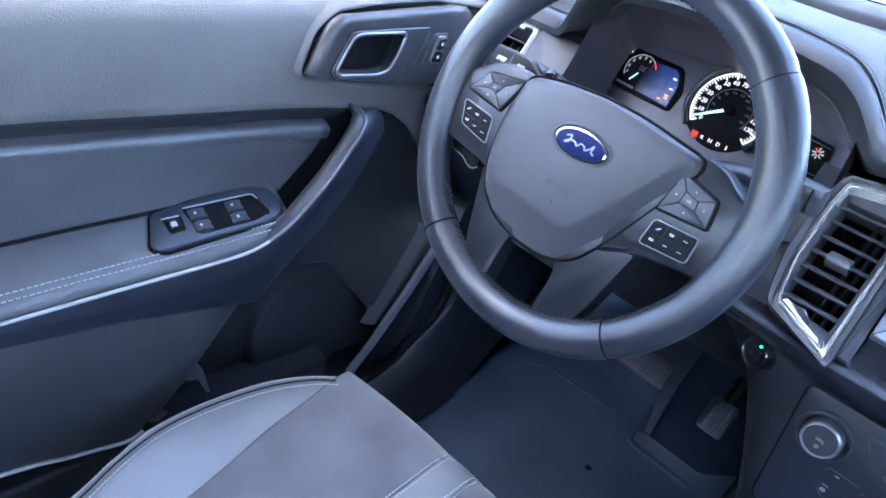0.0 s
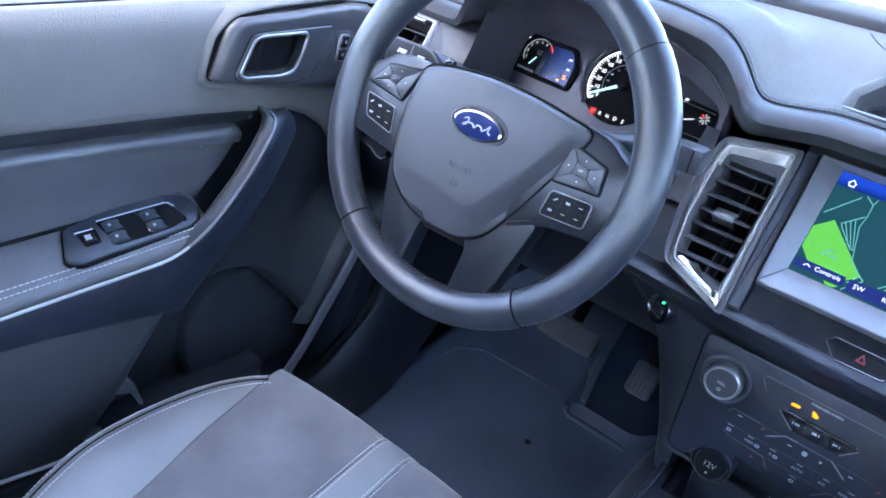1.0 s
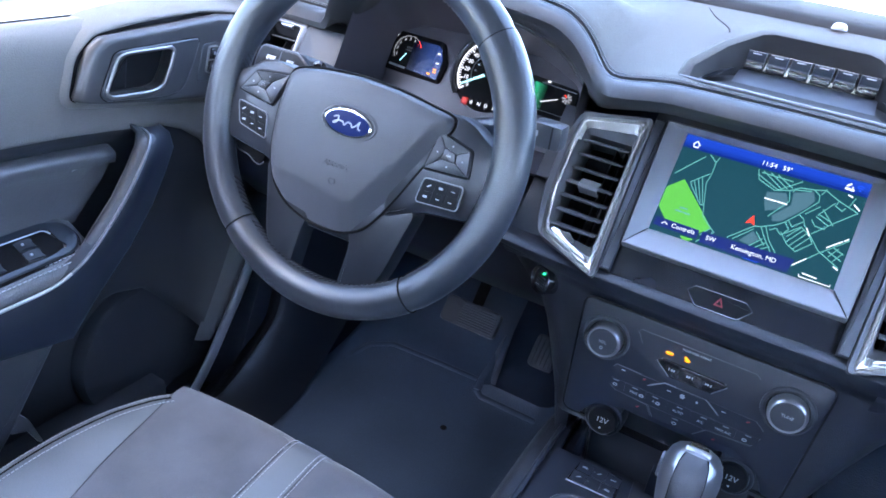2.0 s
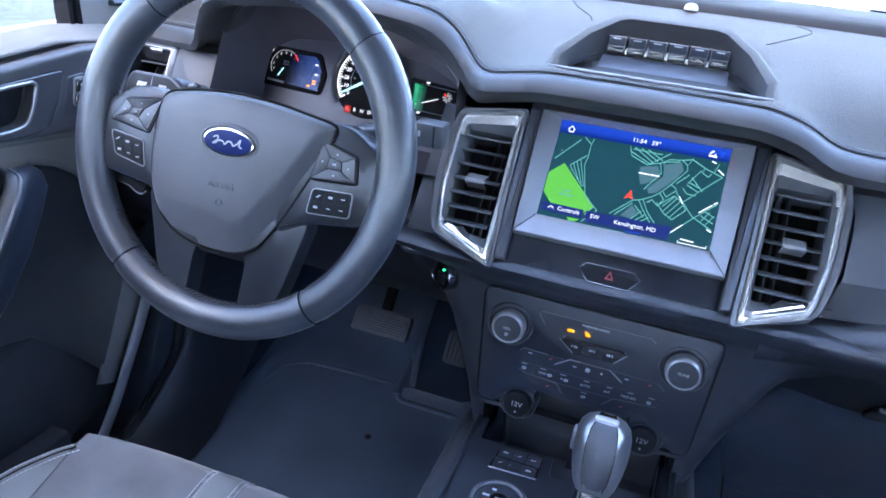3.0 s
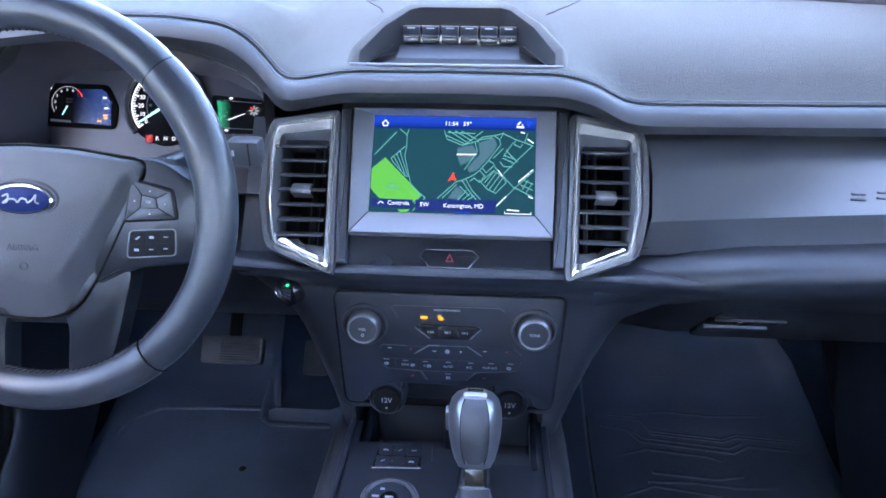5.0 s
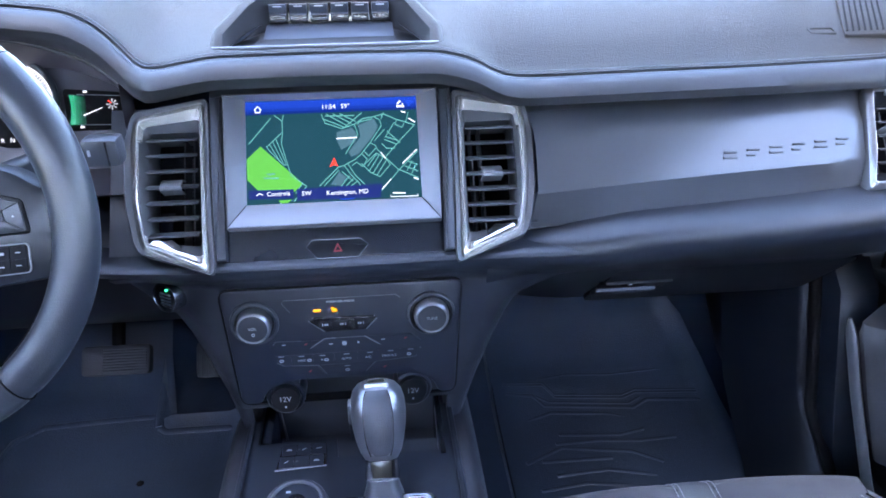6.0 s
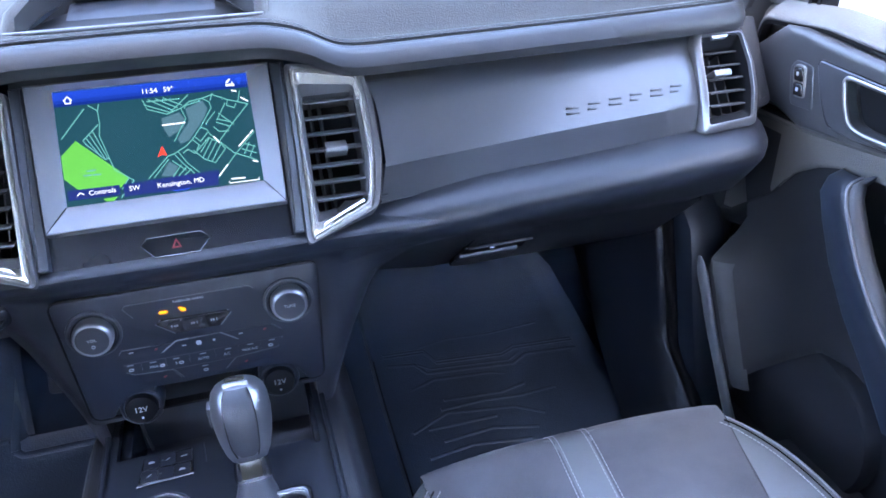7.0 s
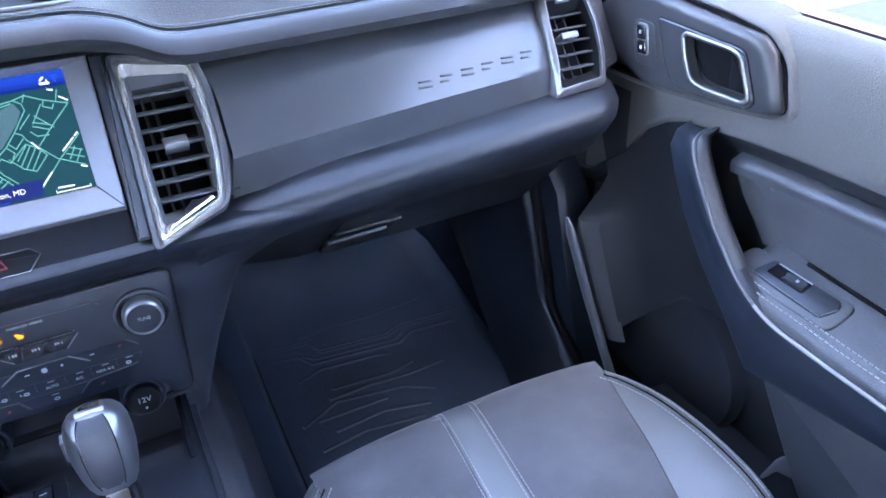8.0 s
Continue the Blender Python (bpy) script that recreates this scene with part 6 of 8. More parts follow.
        for cxk in range(3):
            for rk in range(2):
                u0, v0 = 0.05 + 0.305 * cxk, 0.06 + 0.45 * rk
                add("key", slab(B(), rounded([at(u0, v0), at(u0 + 0.29, v0), at(u0 + 0.29, v0 + 0.43), at(u0, v0 + 0.43)], 0.001, 2), put, 0.004, 0.0062), KEYB, "", pad2)
                x, z = at(u0 + 0.145, v0 + 0.215)
                marks = [[(-0.0025, -0.0012), (-0.0008, -0.0016), (0.0026, 0.0012), (0.0012, 0.0016)], [(-0.0022, -0.0010), (0.0020, -0.0010), (0.0020, 0.0012), (-0.0022, 0.0012)], [(-0.0020, -0.0004), (0.0020, -0.0004), (0.0020, 0.0004), (-0.0020, 0.0004)]]
                q = marks[(cxk + (rk if cxk < 2 else 0)) % 3] if cxk < 2 else marks[2]
                add("key_mark", slab(B(), [(x + e, z + g) for e, g in q], put, 0.0058, 0.0067), PRINT, "", pad2)


# ---------------- console and gear lever ----------------
def build_console():
    con = thing("centre_console", "dark plastic centre console with tray and drive switches", "console", at=(0, -0.15, 0.10))

    def add(name, bm, mat, label="", parent=None, angle=38):
        ob = part(name, bm, mat, None, label, angle)
        if parent is None:
            return fit_parent(ob, con)
        ob.parent = parent
        return ob

    # tunnel body with rounded shoulders
    bm, secs = B(), []
    for y, z, deep in ((0.30, 0.26, 0), (0.16, 0.30, 0), (0.05, 0.350, 0), (0.0495, 0.350, 0.10), (-0.02, 0.366, 0.10), (-0.066, 0.369, 0.10), (-0.0665, 0.369, 0), (-0.10, 0.370, 0), (-0.30, 0.372, 0), (-0.70, 0.380, 0), (-1.0, 0.38, 0)):
        w = 0.125
        half = [(0.185, 0.08), (0.170, 0.14), (w + 0.020, z - 0.10), (w + 0.014, z - 0.02), (w + 0.006, z - 0.004), (w, z), (0.100, z), (0.099, z - deep)]
        secs.append([Vector((x, y, q)) for x, q in half] + [Vector((-x, y, q)) for x, q in reversed(half)])
    loft(bm, secs, caps=True)
    add("tunnel", bm, PLASTIC, "grained console sides")
    # top plate, set a little proud
    top = lambda x, y, h=0.0: Vector((x, y, 0.374 + 0.02 * min(0, y + 0.10) * -0.2 + h))
    plate = [(-0.100, -0.066), (-0.016, -0.064), (-0.014, -0.092), (0.092, -0.092), (0.094, -0.020), (0.108, -0.020), (0.112, -0.95), (-0.112, -0.95), (-0.108, -0.030), (-0.100, -0.030)]
    add("top_plate", slab(B(), plate, top, -0.008, 0.004, 0.0015), SMOOTHP, "smooth dark console plate")
    # deep bin ahead of the plate, under the sockets
    for nm, lo, hi, m in (("bin_back", (-0.100, 0.006, 0.25), (0.100, 0.05, 0.46), PLASTIC), ("bin_floor", (-0.100, -0.070, 0.27), (0.100, 0.010, 0.318), PLASTIC), ("bin_side", (-0.100, -0.066, 0.27), (-0.088, 0.036, 0.372), GLOSSP), ("bin_side", (0.094, -0.10, 0.27), (0.100, 0.036, 0.380), GLOSSP), ("bin_ledge", (-0.016, -0.0925, 0.30), (0.094, -0.050, 0.352), PANELM), ("bin_divider", (-0.006, -0.006, 0.300), (0.022, 0.010, 0.352), PANELM)):
        bm = B()
        block(bm, lo, hi, 0.002)
        add(nm, bm, m)
    add("bin_edge", tube(B(), [(-0.0865, 0.004, 0.380), (-0.0845, 0.003, 0.350), (-0.0815, 0.002, 0.318)], 0.0016, 6), DSATIN)
    for s in (-1, 1):
        bm = B()
        tube(bm, [(s * 0.108, 0.05, 0.372), (s * 0.110, -0.03, 0.379), (s * 0.112, -0.20, 0.381), (s * 0.114, -0.6, 0.384)], 0.0035, 8)
        add("edge_trim", bm, SMOOTHP)
    # drive switches
    grid_p = rounded([(-0.0735, -0.073), (-0.0265, -0.071), (-0.0255, -0.105), (-0.0775, -0.108)], 0.002, 2)
    sw = add("drive_switch_block", slab(B(), grid_p, top, 0.003, 0.0065, 0.001), PIANO, "block of six drive switches")
    for r in range(2):
        for c in range(3):
            x, y = -0.0655 + 0.0155 * c - 0.0015 * r, -0.081 - 0.017 * r
            add("drive_key", slab(B(), rounded(rect(x - 0.0075, y - 0.0080, x + 0.0075, y + 0.0078), 0.0008, 2), top, 0.005, 0.0068), PANELM, "", sw)
            if c != 1 or r == 0:
                icon = [[(-0.0032, -0.0010), (0.0032, -0.0010), (0.0024, 0.0008), (-0.0010, 0.0016), (-0.0026, 0.0006)], [(-0.0024, -0.0012), (-0.0012, -0.0012), (0.0024, 0.0014), (0.0010, 0.0016)], [(-0.0030, -0.0004), (0.0030, 0.0004), (0.0030, 0.0012), (-0.0030, 0.0006)]][(c + r) % 3]
                add("drive_icon", slab(B(), [(x + u, y + v) for u, v in icon], top, 0.0066, 0.0071), PRINT, "", sw)
            if c == 1:
                add("drive_lamp", slab(B(), rect(x - 0.0062, y - 0.0008, x - 0.0040, y + 0.0010), top, 0.0066, 0.0070), KNOB, "", sw)
    add("block_edge", tube(B(), [top(-0.0780, -0.1085, 0.0060), top(-0.0252, -0.1055, 0.0060)], 0.0008, 6), SATIN, "", sw)
    # transfer dial
    c = top(-0.052, -0.158, 0.004)
    dial = add("drive_dial", lathe(B(), [(0.032, 0), (0.031, 0.004), (0.027, 0.006), (0.0265, 0.004), (0.001, 0.004)], c, (0, 0, 1), 36), KNOB, "round drive mode dial")
    add("dial_rim", lathe(B(), [(0.0300, 0.003), (0.0296, 0.0085), (0.0275, 0.0110), (0.0250, 0.0115), (0.0235, 0.0100), (0.0232, 0.0060), (0.001, 0.0060)], c, (0, 0, 1), 36), KNOB, "grey rim of the dial", dial)
    add("dial_face", lathe(B(), [(0.0230, 0.0058), (0.0230, 0.0092), (0.0222, 0.0100), (0.001, 0.0102)], c, (0, 0, 1), 36), PANELM, "dark face of the dial", dial)
    add("dial_hub", lathe(B(), [(0.0092, 0.0100), (0.0090, 0.0108), (0.001, 0.0112)], c, (0, 0, 1), 24), PIANO, "", dial)
    on = lambda a, b, h: Vector((a, b, c.z + 0.0102 + h))
    for x, y, w, m in ((-0.066, -0.156, 0.0035, PRINT), (-0.064, -0.162, 0.0035, REDP), (-0.060, -0.146, 0.0022, PRINT), (-0.052, -0.1575, 0.0042, PRINT)):
        add("dial_mark", slab(B(), rect(x - w, y - 0.0011, x + w, y + 0.0011), on, -0.0005, 0.0014 if m is PRINT and w > 0.004 else 0.0005), m, "", dial)

    # gear lever
    lev = thing("gear_lever", "automatic gear lever with a grey leather and satin silver knob", "gear lever", at=(0.030, -0.14, 0.378))

    def addl(name, bm, mat, label="", parent=None, angle=50):
        ob = part(name, bm, mat, None, label, angle)
        if parent is None:
            return fit_parent(ob, lev)
        ob.parent = parent
        return ob

    ax0, ax1 = Vector((0.033, -0.150, 0.375)), Vector((0.031, -0.098, 0.490))
    d = (ax1 - ax0).normalized()
    side = Vector((1, 0, 0))
    fwd = side.cross(d) * -1
    def ell(t, w, dp, sq=2.3, n=32):
        o = ax0 + d * t
        out = []
        for k in range(n):
            a = 2 * math.pi * k / n
            c, s = math.cos(a), math.sin(a)
            out.append(o + side * w * math.copysign(abs(c) ** (2 / sq), c) + fwd * dp * math.copysign(abs(s) ** (2 / sq), s))
        return out
    prof = [(0.042, 0.0165, 0.015), (0.050, 0.0205, 0.020), (0.063, 0.0238, 0.0265), (0.078, 0.0262, 0.030), (0.093, 0.0272, 0.0315), (0.106, 0.0264, 0.030), (0.115, 0.0240, 0.0265), (0.121, 0.0195, 0.021), (0.1242, 0.013, 0.0145), (0.1252, 0.006, 0.007)]
    prof = [(0.042 + (t - 0.042) * 0.915, w, dp) for t, w, dp in prof]
    bm = loft(B(), [ell(*q) for q in prof], closed=True, caps=True)
    knob = addl("knob", bm, KSILVER, "satin silver knob body")
    # leather front and back between bright edges
    for s in (-1, 1):
        bm = B()
        secs = []
        for t, w, dp in prof[1:8]:
            o = ax0 + d * t
            secs.append([o + side * u * w * (0.50 if t > 0.055 else 0.44) + fwd * s * dp * (1.012 - 0.085 * u * u) for u in (-1, -0.5, 0, 0.5, 1)])
        loft(bm, secs)
        g = bmesh.ops.solidify(bm, geom=bm.faces[:], thickness=0.003)
        addl("leather_face", bm, KNOBL, "dark leather insert", knob)
        for e in (-1, 1):
            bm = B()
            pts = [ax0 + d * t + side * e * w * (0.515 if t > 0.055 else 0.455) + fwd * s * dp * 0.972 for t, w, dp in prof[1:8]]
            tube(bm, spline(pts, 3), 0.0005, 6, up=(1, 0, 0))
            addl("edge_seam", bm, BLACK, "", knob)
    bm = slab(B(), rounded([(-0.012, -0.016), (0.012, -0.016), (0.0105, 0.004), (-0.0105, 0.004)], 0.003), plane_at(ax0 + d * 0.1187, side, fwd, d), -0.010, 0.0008, 0.0012)
    addl("cap", bm, KRIM, "polished cap")
    bm = slab(B(), rounded([(-0.009, -0.012), (0.009, -0.012), (0.008, 0.001), (-0.008, 0.001)], 0.002), plane_at(ax0 + d * 0.1193, side, fwd, d), -0.002, 0.0006, 0.0004)
    addl("cap_inlay", bm, OLIVE)
    bm = B()
    block(bm, (-0.0025, -0.006, -0.012), (0.0025, 0.006, 0.012), 0.002)
    bmesh.ops.transform(bm, matrix=Matrix.Translation(ax0 + d * 0.089 - side * 0.0268), verts=bm.verts)
    addl("release_button", bm, SATIN, "silver release button")
    bm = loft(B(), [ell(0.022, 0.0165, 0.0140, 4), ell(0.026, 0.0172, 0.0150, 4), ell(0.044, 0.0150, 0.0135, 4), ell(0.050, 0.0150, 0.0135, 4)], closed=True, caps=True)
    addl("collar", bm, DCHROME, "bright collar")
    inlay = slab(B(), rounded(rect(-0.0095, 0.026, 0.0095, 0.043), 0.002), plane_at(ax0 - fwd * 0.0148 if fwd.y > 0 else ax0 + fwd * 0.0148, side, d, Vector((0, -1, 0.4)).normalized()), -0.004, 0.0012, 0.0006)
    addl("collar_inlay", inlay, OLIVE)
    for e in (-0.004, 0.004):
        pts = [ax0 + d * t + side * e + Vector((0, -dd - 0.0012, 0)) for t, dd in ((0.000, 0.026), (0.004, 0.0225), (0.009, 0.019), (0.014, 0.0165), (0.022, 0.0142))]
        addl("boot_stitching", stitches(B(), spline(pts, 4), 0.0042, 0.0030, 0.0006), THREAD, "pale stitching")
    bm = loft(B(), [ell(-0.004, 0.024, 0.030, 2.5), ell(0.004, 0.020, 0.022, 2.5), ell(0.014, 0.0165, 0.016, 2.5), ell(0.023, 0.0155, 0.0135, 2.5)], closed=True, caps=True)
    addl("boot", bm, KNOBL, "stitched leather boot")
    pl = lambda x, y, h: Vector((x, y, 0.379 + h))
    bm = ring(B(), rounded(rect(-0.014, -0.275, 0.084, -0.153), 0.012), rounded(rect(-0.007, -0.268, 0.077, -0.160), 0.009), pl, -0.002, 0.005, 0.002)
    addl("gate_frame", bm, DCHROME, "bright frame round the lever gate")
    bm = slab(B(), rounded(rect(-0.007, -0.268, 0.077, -0.160), 0.009), pl, -0.003, 0.0006)
    addl("gate", bm, PIANO)


# ---------------- seats ----------------
def build_seat(cx, fy, mir, label):
    """A seat cushion: leather bolsters, suede inserts, a leather band down the middle."""
    seat = thing("car_seat", label, "car seat", "front seats", at=(cx, fy - 0.25, 0.10))
    def add(name, bm, mat, label="", parent=None, angle=50):
        ob = part(name, bm, mat, None, label, angle)
        if parent is None:
            return fit_parent(ob, seat)
        ob.parent = parent
        return ob
    half = [(0.0, 0.0), (0.10, -0.002), (0.16, -0.010), (0.193, -0.026), (0.220, -0.066), (0.236, -0.115), (0.241, -0.17), (0.240, -0.22), (0.230, -0.275), (0.208, -0.32), (0.188, -0.38), (0.176, -0.50), (0.0, -0.50)]
    line = spline([(x, y, 0) for x, y in half[:-1]], 4)
    plan = [(p.x, p.y) for p in line] + [(-p.x, p.y) for p in reversed(line[1:])]
    plan = ccw(plan)

    def top_z(u, y):
        b = max(0.0, (abs(u) - 0.135) / 0.06)
        back = max(0.0, -(y + 0.06))
        return 0.303 + 0.010 * min(1, b) * min(1, back * 6) + 0.05 * max(0, back - 0.15) * min(1, b) - 0.03 * back

    rows = []
    for inset, dz, absz in ((0.022, None, 0.115), (0.004, None, 0.17), (0.0, -0.045, None), (0.0, -0.024, None), (0.0045, -0.010, None), (0.013, -0.002, None), (0.030, 0.0015, None), (0.06, 0.0, None), (0.12, -0.004, None), (0.19, -0.006, None)):
        q = []
        for (x, y), (ox, oy) in zip(plan, offset(plan, min(inset, 0.03))):
            if inset > 0.03:
                k = 1 - inset / 0.235
                ox, oy = x * k, -0.30 + (y + 0.30) * (1 - (inset) / 0.30)
            z = absz if absz is not None else top_z(ox, oy) + dz
            q.append(Vector((cx + ox, fy + oy, z)))
        rows.append(q)
    bm = loft(B(), rows, closed=True)
    bm.faces.new(list(bm.verts)[-len(plan):])
    add("cushion", bm, SEATL, "smooth leather bolsters", angle=70)

    def patch(pts_l, pts_r, nm, mat, lab, lift=0.004, n=9):
        """A sewn panel between two lines that run from the front edge to the back."""
        bm, secs = B(), []
        for (lx, ly), (rx, ry) in zip(pts_l, pts_r):
            row = []
            for k in range(n):
                t = k / (n - 1)
                x, y = lx + (rx - lx) * t, ly + (ry - ly) * t
                puff = 0.003 * math.sin(math.pi * t) ** 0.5 if 0 < t < 1 else 0
                edge = max(0.0, y + 0.030) / 0.030
                z = top_z(x, y) + 0.0005 + puff * (1 if mat is SUEDE else 0.6) - 0.020 * edge ** 2
                row.append(Vector((cx + x, fy + y + 0.004 * min(1, edge), z + lift - 0.004)))
            secs.append(row)
        front = [p + Vector((0, 0.004, -0.05)) for p in secs[0]]
        loft(bm, [front] + secs)
        bmesh.ops.solidify(bm, geom=bm.faces[:], thickness=-0.002)
        return add(nm, bm, mat, lab)

    ys = [0.0, -0.004, -0.010, -0.02, -0.035, -0.06, -0.10, -0.16, -0.23, -0.32, -0.40, -0.48]
    def side_x(y):
        return lerp_table(-y, [0.0, 0.02, 0.14, 0.22, 0.30, 0.40, 0.55], [0.186, 0.185, 0.163, 0.141, 0.120, 0.108, 0.100])
    for s in (-1, 1):
        patch([(s * 0.0190 - math.copysign(0.004 + 0.06 * abs(y), cx), y) for y in ys], [(s * side_x(y), y - 0.024 * (0 if y < -0.1 else 1 - abs(y) / 0.1)) for y in ys], "insert", SUEDE, "charcoal suede insert", 0.005, 13)
        edge = [Vector((cx + s * (side_x(y) + 0.0008), fy + y - 0.024 * (0 if y < -0.1 else 1 - abs(y) / 0.1), top_z(side_x(y), y) + 0.0012)) for y in (-0.022, -0.04, -0.07, -0.10, -0.16, -0.23, -0.32, -0.40)]
        add("insert_seam", tube(B(), spline(edge, 6), 0.0007, 6), DOORD)
        cross = [Vector((cx + s * u, fy - 0.228 - 0.004 * u, top_z(u, -0.228) + 0.0040 - 0.0035 * (u / 0.14) ** 4)) for u in np.linspace(0.034, 0.139, 8)]
        add("cross_seam", tube(B(), cross, 0.0009, 6), BLACK)
        # piping and stitches on the bolster
        tp = []
        for y in (-0.040, -0.06, -0.10, -0.15, -0.20, -0.25, -0.30, -0.36, -0.44):
            xb = lerp_table(-y, [0.0, 0.026, 0.066, 0.115, 0.17, 0.22, 0.275, 0.32, 0.38, 0.5], [0.16, 0.193, 0.220, 0.236, 0.241, 0.240, 0.230, 0.208, 0.188, 0.176]) - 0.024
            tp.append((s * xb, y - 0.010))
        for off, nm in ((0.0, "seam"), (0.007, "s"), (-0.006, "s")):
            pts = [Vector((cx + x - s * off, fy + y - off * 0.3, top_z(x - s * off, y) + 0.0040)) for x, y in tp]
            pts = spline(pts, 8)
            if nm == "seam":
                bm = B()
                tube(bm, pts, 0.0009, 6)
                add("seam", bm, BLACK)
            else:
                add("stitching", stitches(B(), pts, 0.0050, 0.0036, 0.00065), THREAD, "pale stitching")
    bx = lambda y: -math.copysign(0.004 + 0.06 * abs(y), cx)
    patch([(-0.0200 + bx(y), y) for y in ys], [(0.0200 + bx(y), y) for y in ys], "centre_band", SEATL, "smooth leather band", 0.006, 7)
    for x in (-0.0232, -0.0172, 0.0172, 0.0232):
        bm = stitches(B(), spline([Vector((cx + x + bx(y), fy + y + (0.004 if y > -0.03 else 0), top_z(x, y) + 0.0030 - 0.020 * (max(0, y + 0.03) / 0.03) ** 2)) for y in ys], 4), 0.0050, 0.0036, 0.0006)
        add("band_stitching", bm, THREAD, "pale stitching along the band")
    bm = B()
    block(bm, (cx - 0.20, fy - 0.58, 0.096), (cx + 0.20, fy - 0.03, 0.14), 0.01)
    add("seat_base", bm, BLACK)


# ---------------- doors ----------------
def build_door(s):
    nm = "driver" if s < 0 else "passenger"
    door = thing("door_1" if s < 0 else "door_2", "closed dark front door panel with armrest, pull grip and " + ("four window switches" if s < 0 else "one window switch"), "car door", kind="structure", at=(s * 0.74, -0.3, 0.15))

    def add(name, bm, mat, label="", parent=None, angle=45):
        ob = part(name, bm, mat, None, label, angle)
        if parent is None:
            return fit_parent(ob, door)
        ob.parent = parent
        return ob

    # upper skin down to a dark strip that falls gently towards the dash
    ys = [0.16, 0.13, 0.10, 0.07, 0.05, 0.03, 0.015, 0.0, -0.015, -0.03, -0.045, -0.06, -0.08, -0.14, -0.20, -0.28, -0.36, -0.46, -0.58, -0.74]
    low_edge = lambda y: lerp_table(y, [-0.74, -0.50, -0.31, -0.20, -0.13, -0.06, -0.03, 0.0, 0.03, 0.10, 0.16], [0.620, 0.613, 0.600, 0.593, 0.586, 0.576, 0.564, 0.543, 0.500, 0.440, 0.420])
    bm, secs = B(), []
    for y in ys:
        f, ze = max(0, y / 0.16), low_edge(y)
        prof = [(0.050, 0.695), (0.038, 0.7150), (0.032, 0.7195), (0.022, 0.7225), (0.013, 0.7205), (0.0065, 0.7125), (0.0030, 0.697), (0.0022, 0.672), (0.0028, 0.650), (0.0038, 0.628), (0.0045, ze + 0.012), (0.005, ze + 0.003), (0.010, ze)]
        secs.append([Vector((s * (0.700 + h + 0.02 * f), y, z - 0.010 * f * (z > 0.69))) for h, z in prof])
    loft(bm, secs)
    belt = [(s * (0.739 + 0.02 * max(0, y / 0.16)), y, 0.7165) for y in (0.13, 0.0, -0.2, -0.45, -0.74)]
    add("belt_seal", tube(B(), belt, 0.0035, 8), BLACK, "black rubber seal along the window")
    add("upper_panel", bm, DOORV, "pebbled vinyl upper door panel", angle=60)
    bm, secs = B(), []
    for y in ys:
        ze = low_edge(y)
        secs.append([Vector((s * (0.700 + h), y, z)) for h, z in ((0.006, ze + 0.004), (0.016, ze - 0.002), (0.020, ze - 0.012), (0.020, ze - 0.016), (0.040, ze - 0.03), (0.042, 0.50), (0.042, 0.34), (0.040, 0.12), (0.09, 0.12))])
    loft(bm, secs)
    add("inner_panel", bm, POCKETM, "dark recessed door panel", angle=60)
    # padded insert above the armrest, with a rolled upper edge
    bm, secs = B(), []
    for y in (-0.128, -0.132, -0.15, -0.19, -0.25, -0.36, -0.50, -0.74):
        ze = low_edge(y) - 0.0245
        zb = lerp_table(y, [-0.74, -0.5, -0.2, -0.18, -0.128], [0.470, 0.470, 0.476, 0.480, 0.548])
        k = 0.012 if y == -0.128 else 0.0
        secs.append([Vector((s * (0.700 + h + k), y, z)) for h, z in ((0.036, ze + 0.002), (0.019, ze + 0.0005), (0.0115, ze - 0.0035), (0.0105, ze - 0.009), (0.0135, ze - 0.018), (0.018, (ze * 3 + zb) / 4), (0.023, (ze + zb) / 2), (0.022, zb), (0.04, zb - 0.004))])
    loft(bm, secs)
    add("padded_insert", bm, LEATHER, "padded dark insert with rolled top edge", angle=60)
    # armrest: slopes up and outwards from its stitched front edge
    bm, secs = B(), []
    for y, dz, e in ((-0.74, -0.004, 0), (-0.60, -0.002, 0), (-0.45, 0.0, 0), (-0.34, 0.0, 0), (-0.25, 0.002, 0), (-0.215, 0.004, 0), (-0.198, 0.004, 0.006), (-0.190, 0.0, 0.014)):
        secs.append([Vector((s * (0.70 - h + e), y, z + dz - e)) for h, z in ((-0.040, 0.490), (-0.022, 0.487), (0.0, 0.476), (0.018, 0.4665), (0.0285, 0.4615), (0.030, 0.4595), (0.0315, 0.4605), (0.037, 0.456), (0.0405, 0.4495), (0.040, 0.444), (0.03, 0.43), (-0.04, 0.43))])
    loft(bm, secs, caps=True)
    add("armrest", bm, LEATHER, "padded stitched armrest", angle=60)
    crease = [Vector((s * 0.7185, y, 0.4868 + dz)) for y, dz in ((-0.74, -0.004), (-0.60, -0.002), (-0.45, 0.0), (-0.34, 0.0), (-0.25, 0.002))]
    add("armrest_crease", tube(B(), spline(crease, 4), 0.0022, 8), BLACK)
    for hh, zz in ((0.0265, 0.4635), (0.0335, 0.4600)):
        line = [Vector((s * (0.70 - hh), y, zz + dz)) for y, dz in ((-0.74, -0.004), (-0.60, -0.002), (-0.45, 0.0), (-0.34, 0.0), (-0.25, 0.002), (-0.205, 0.004))]
        add("armrest_stitching", stitches(B(), line, 0.0060, 0.0044, 0.0007), THREAD, "pale stitching")
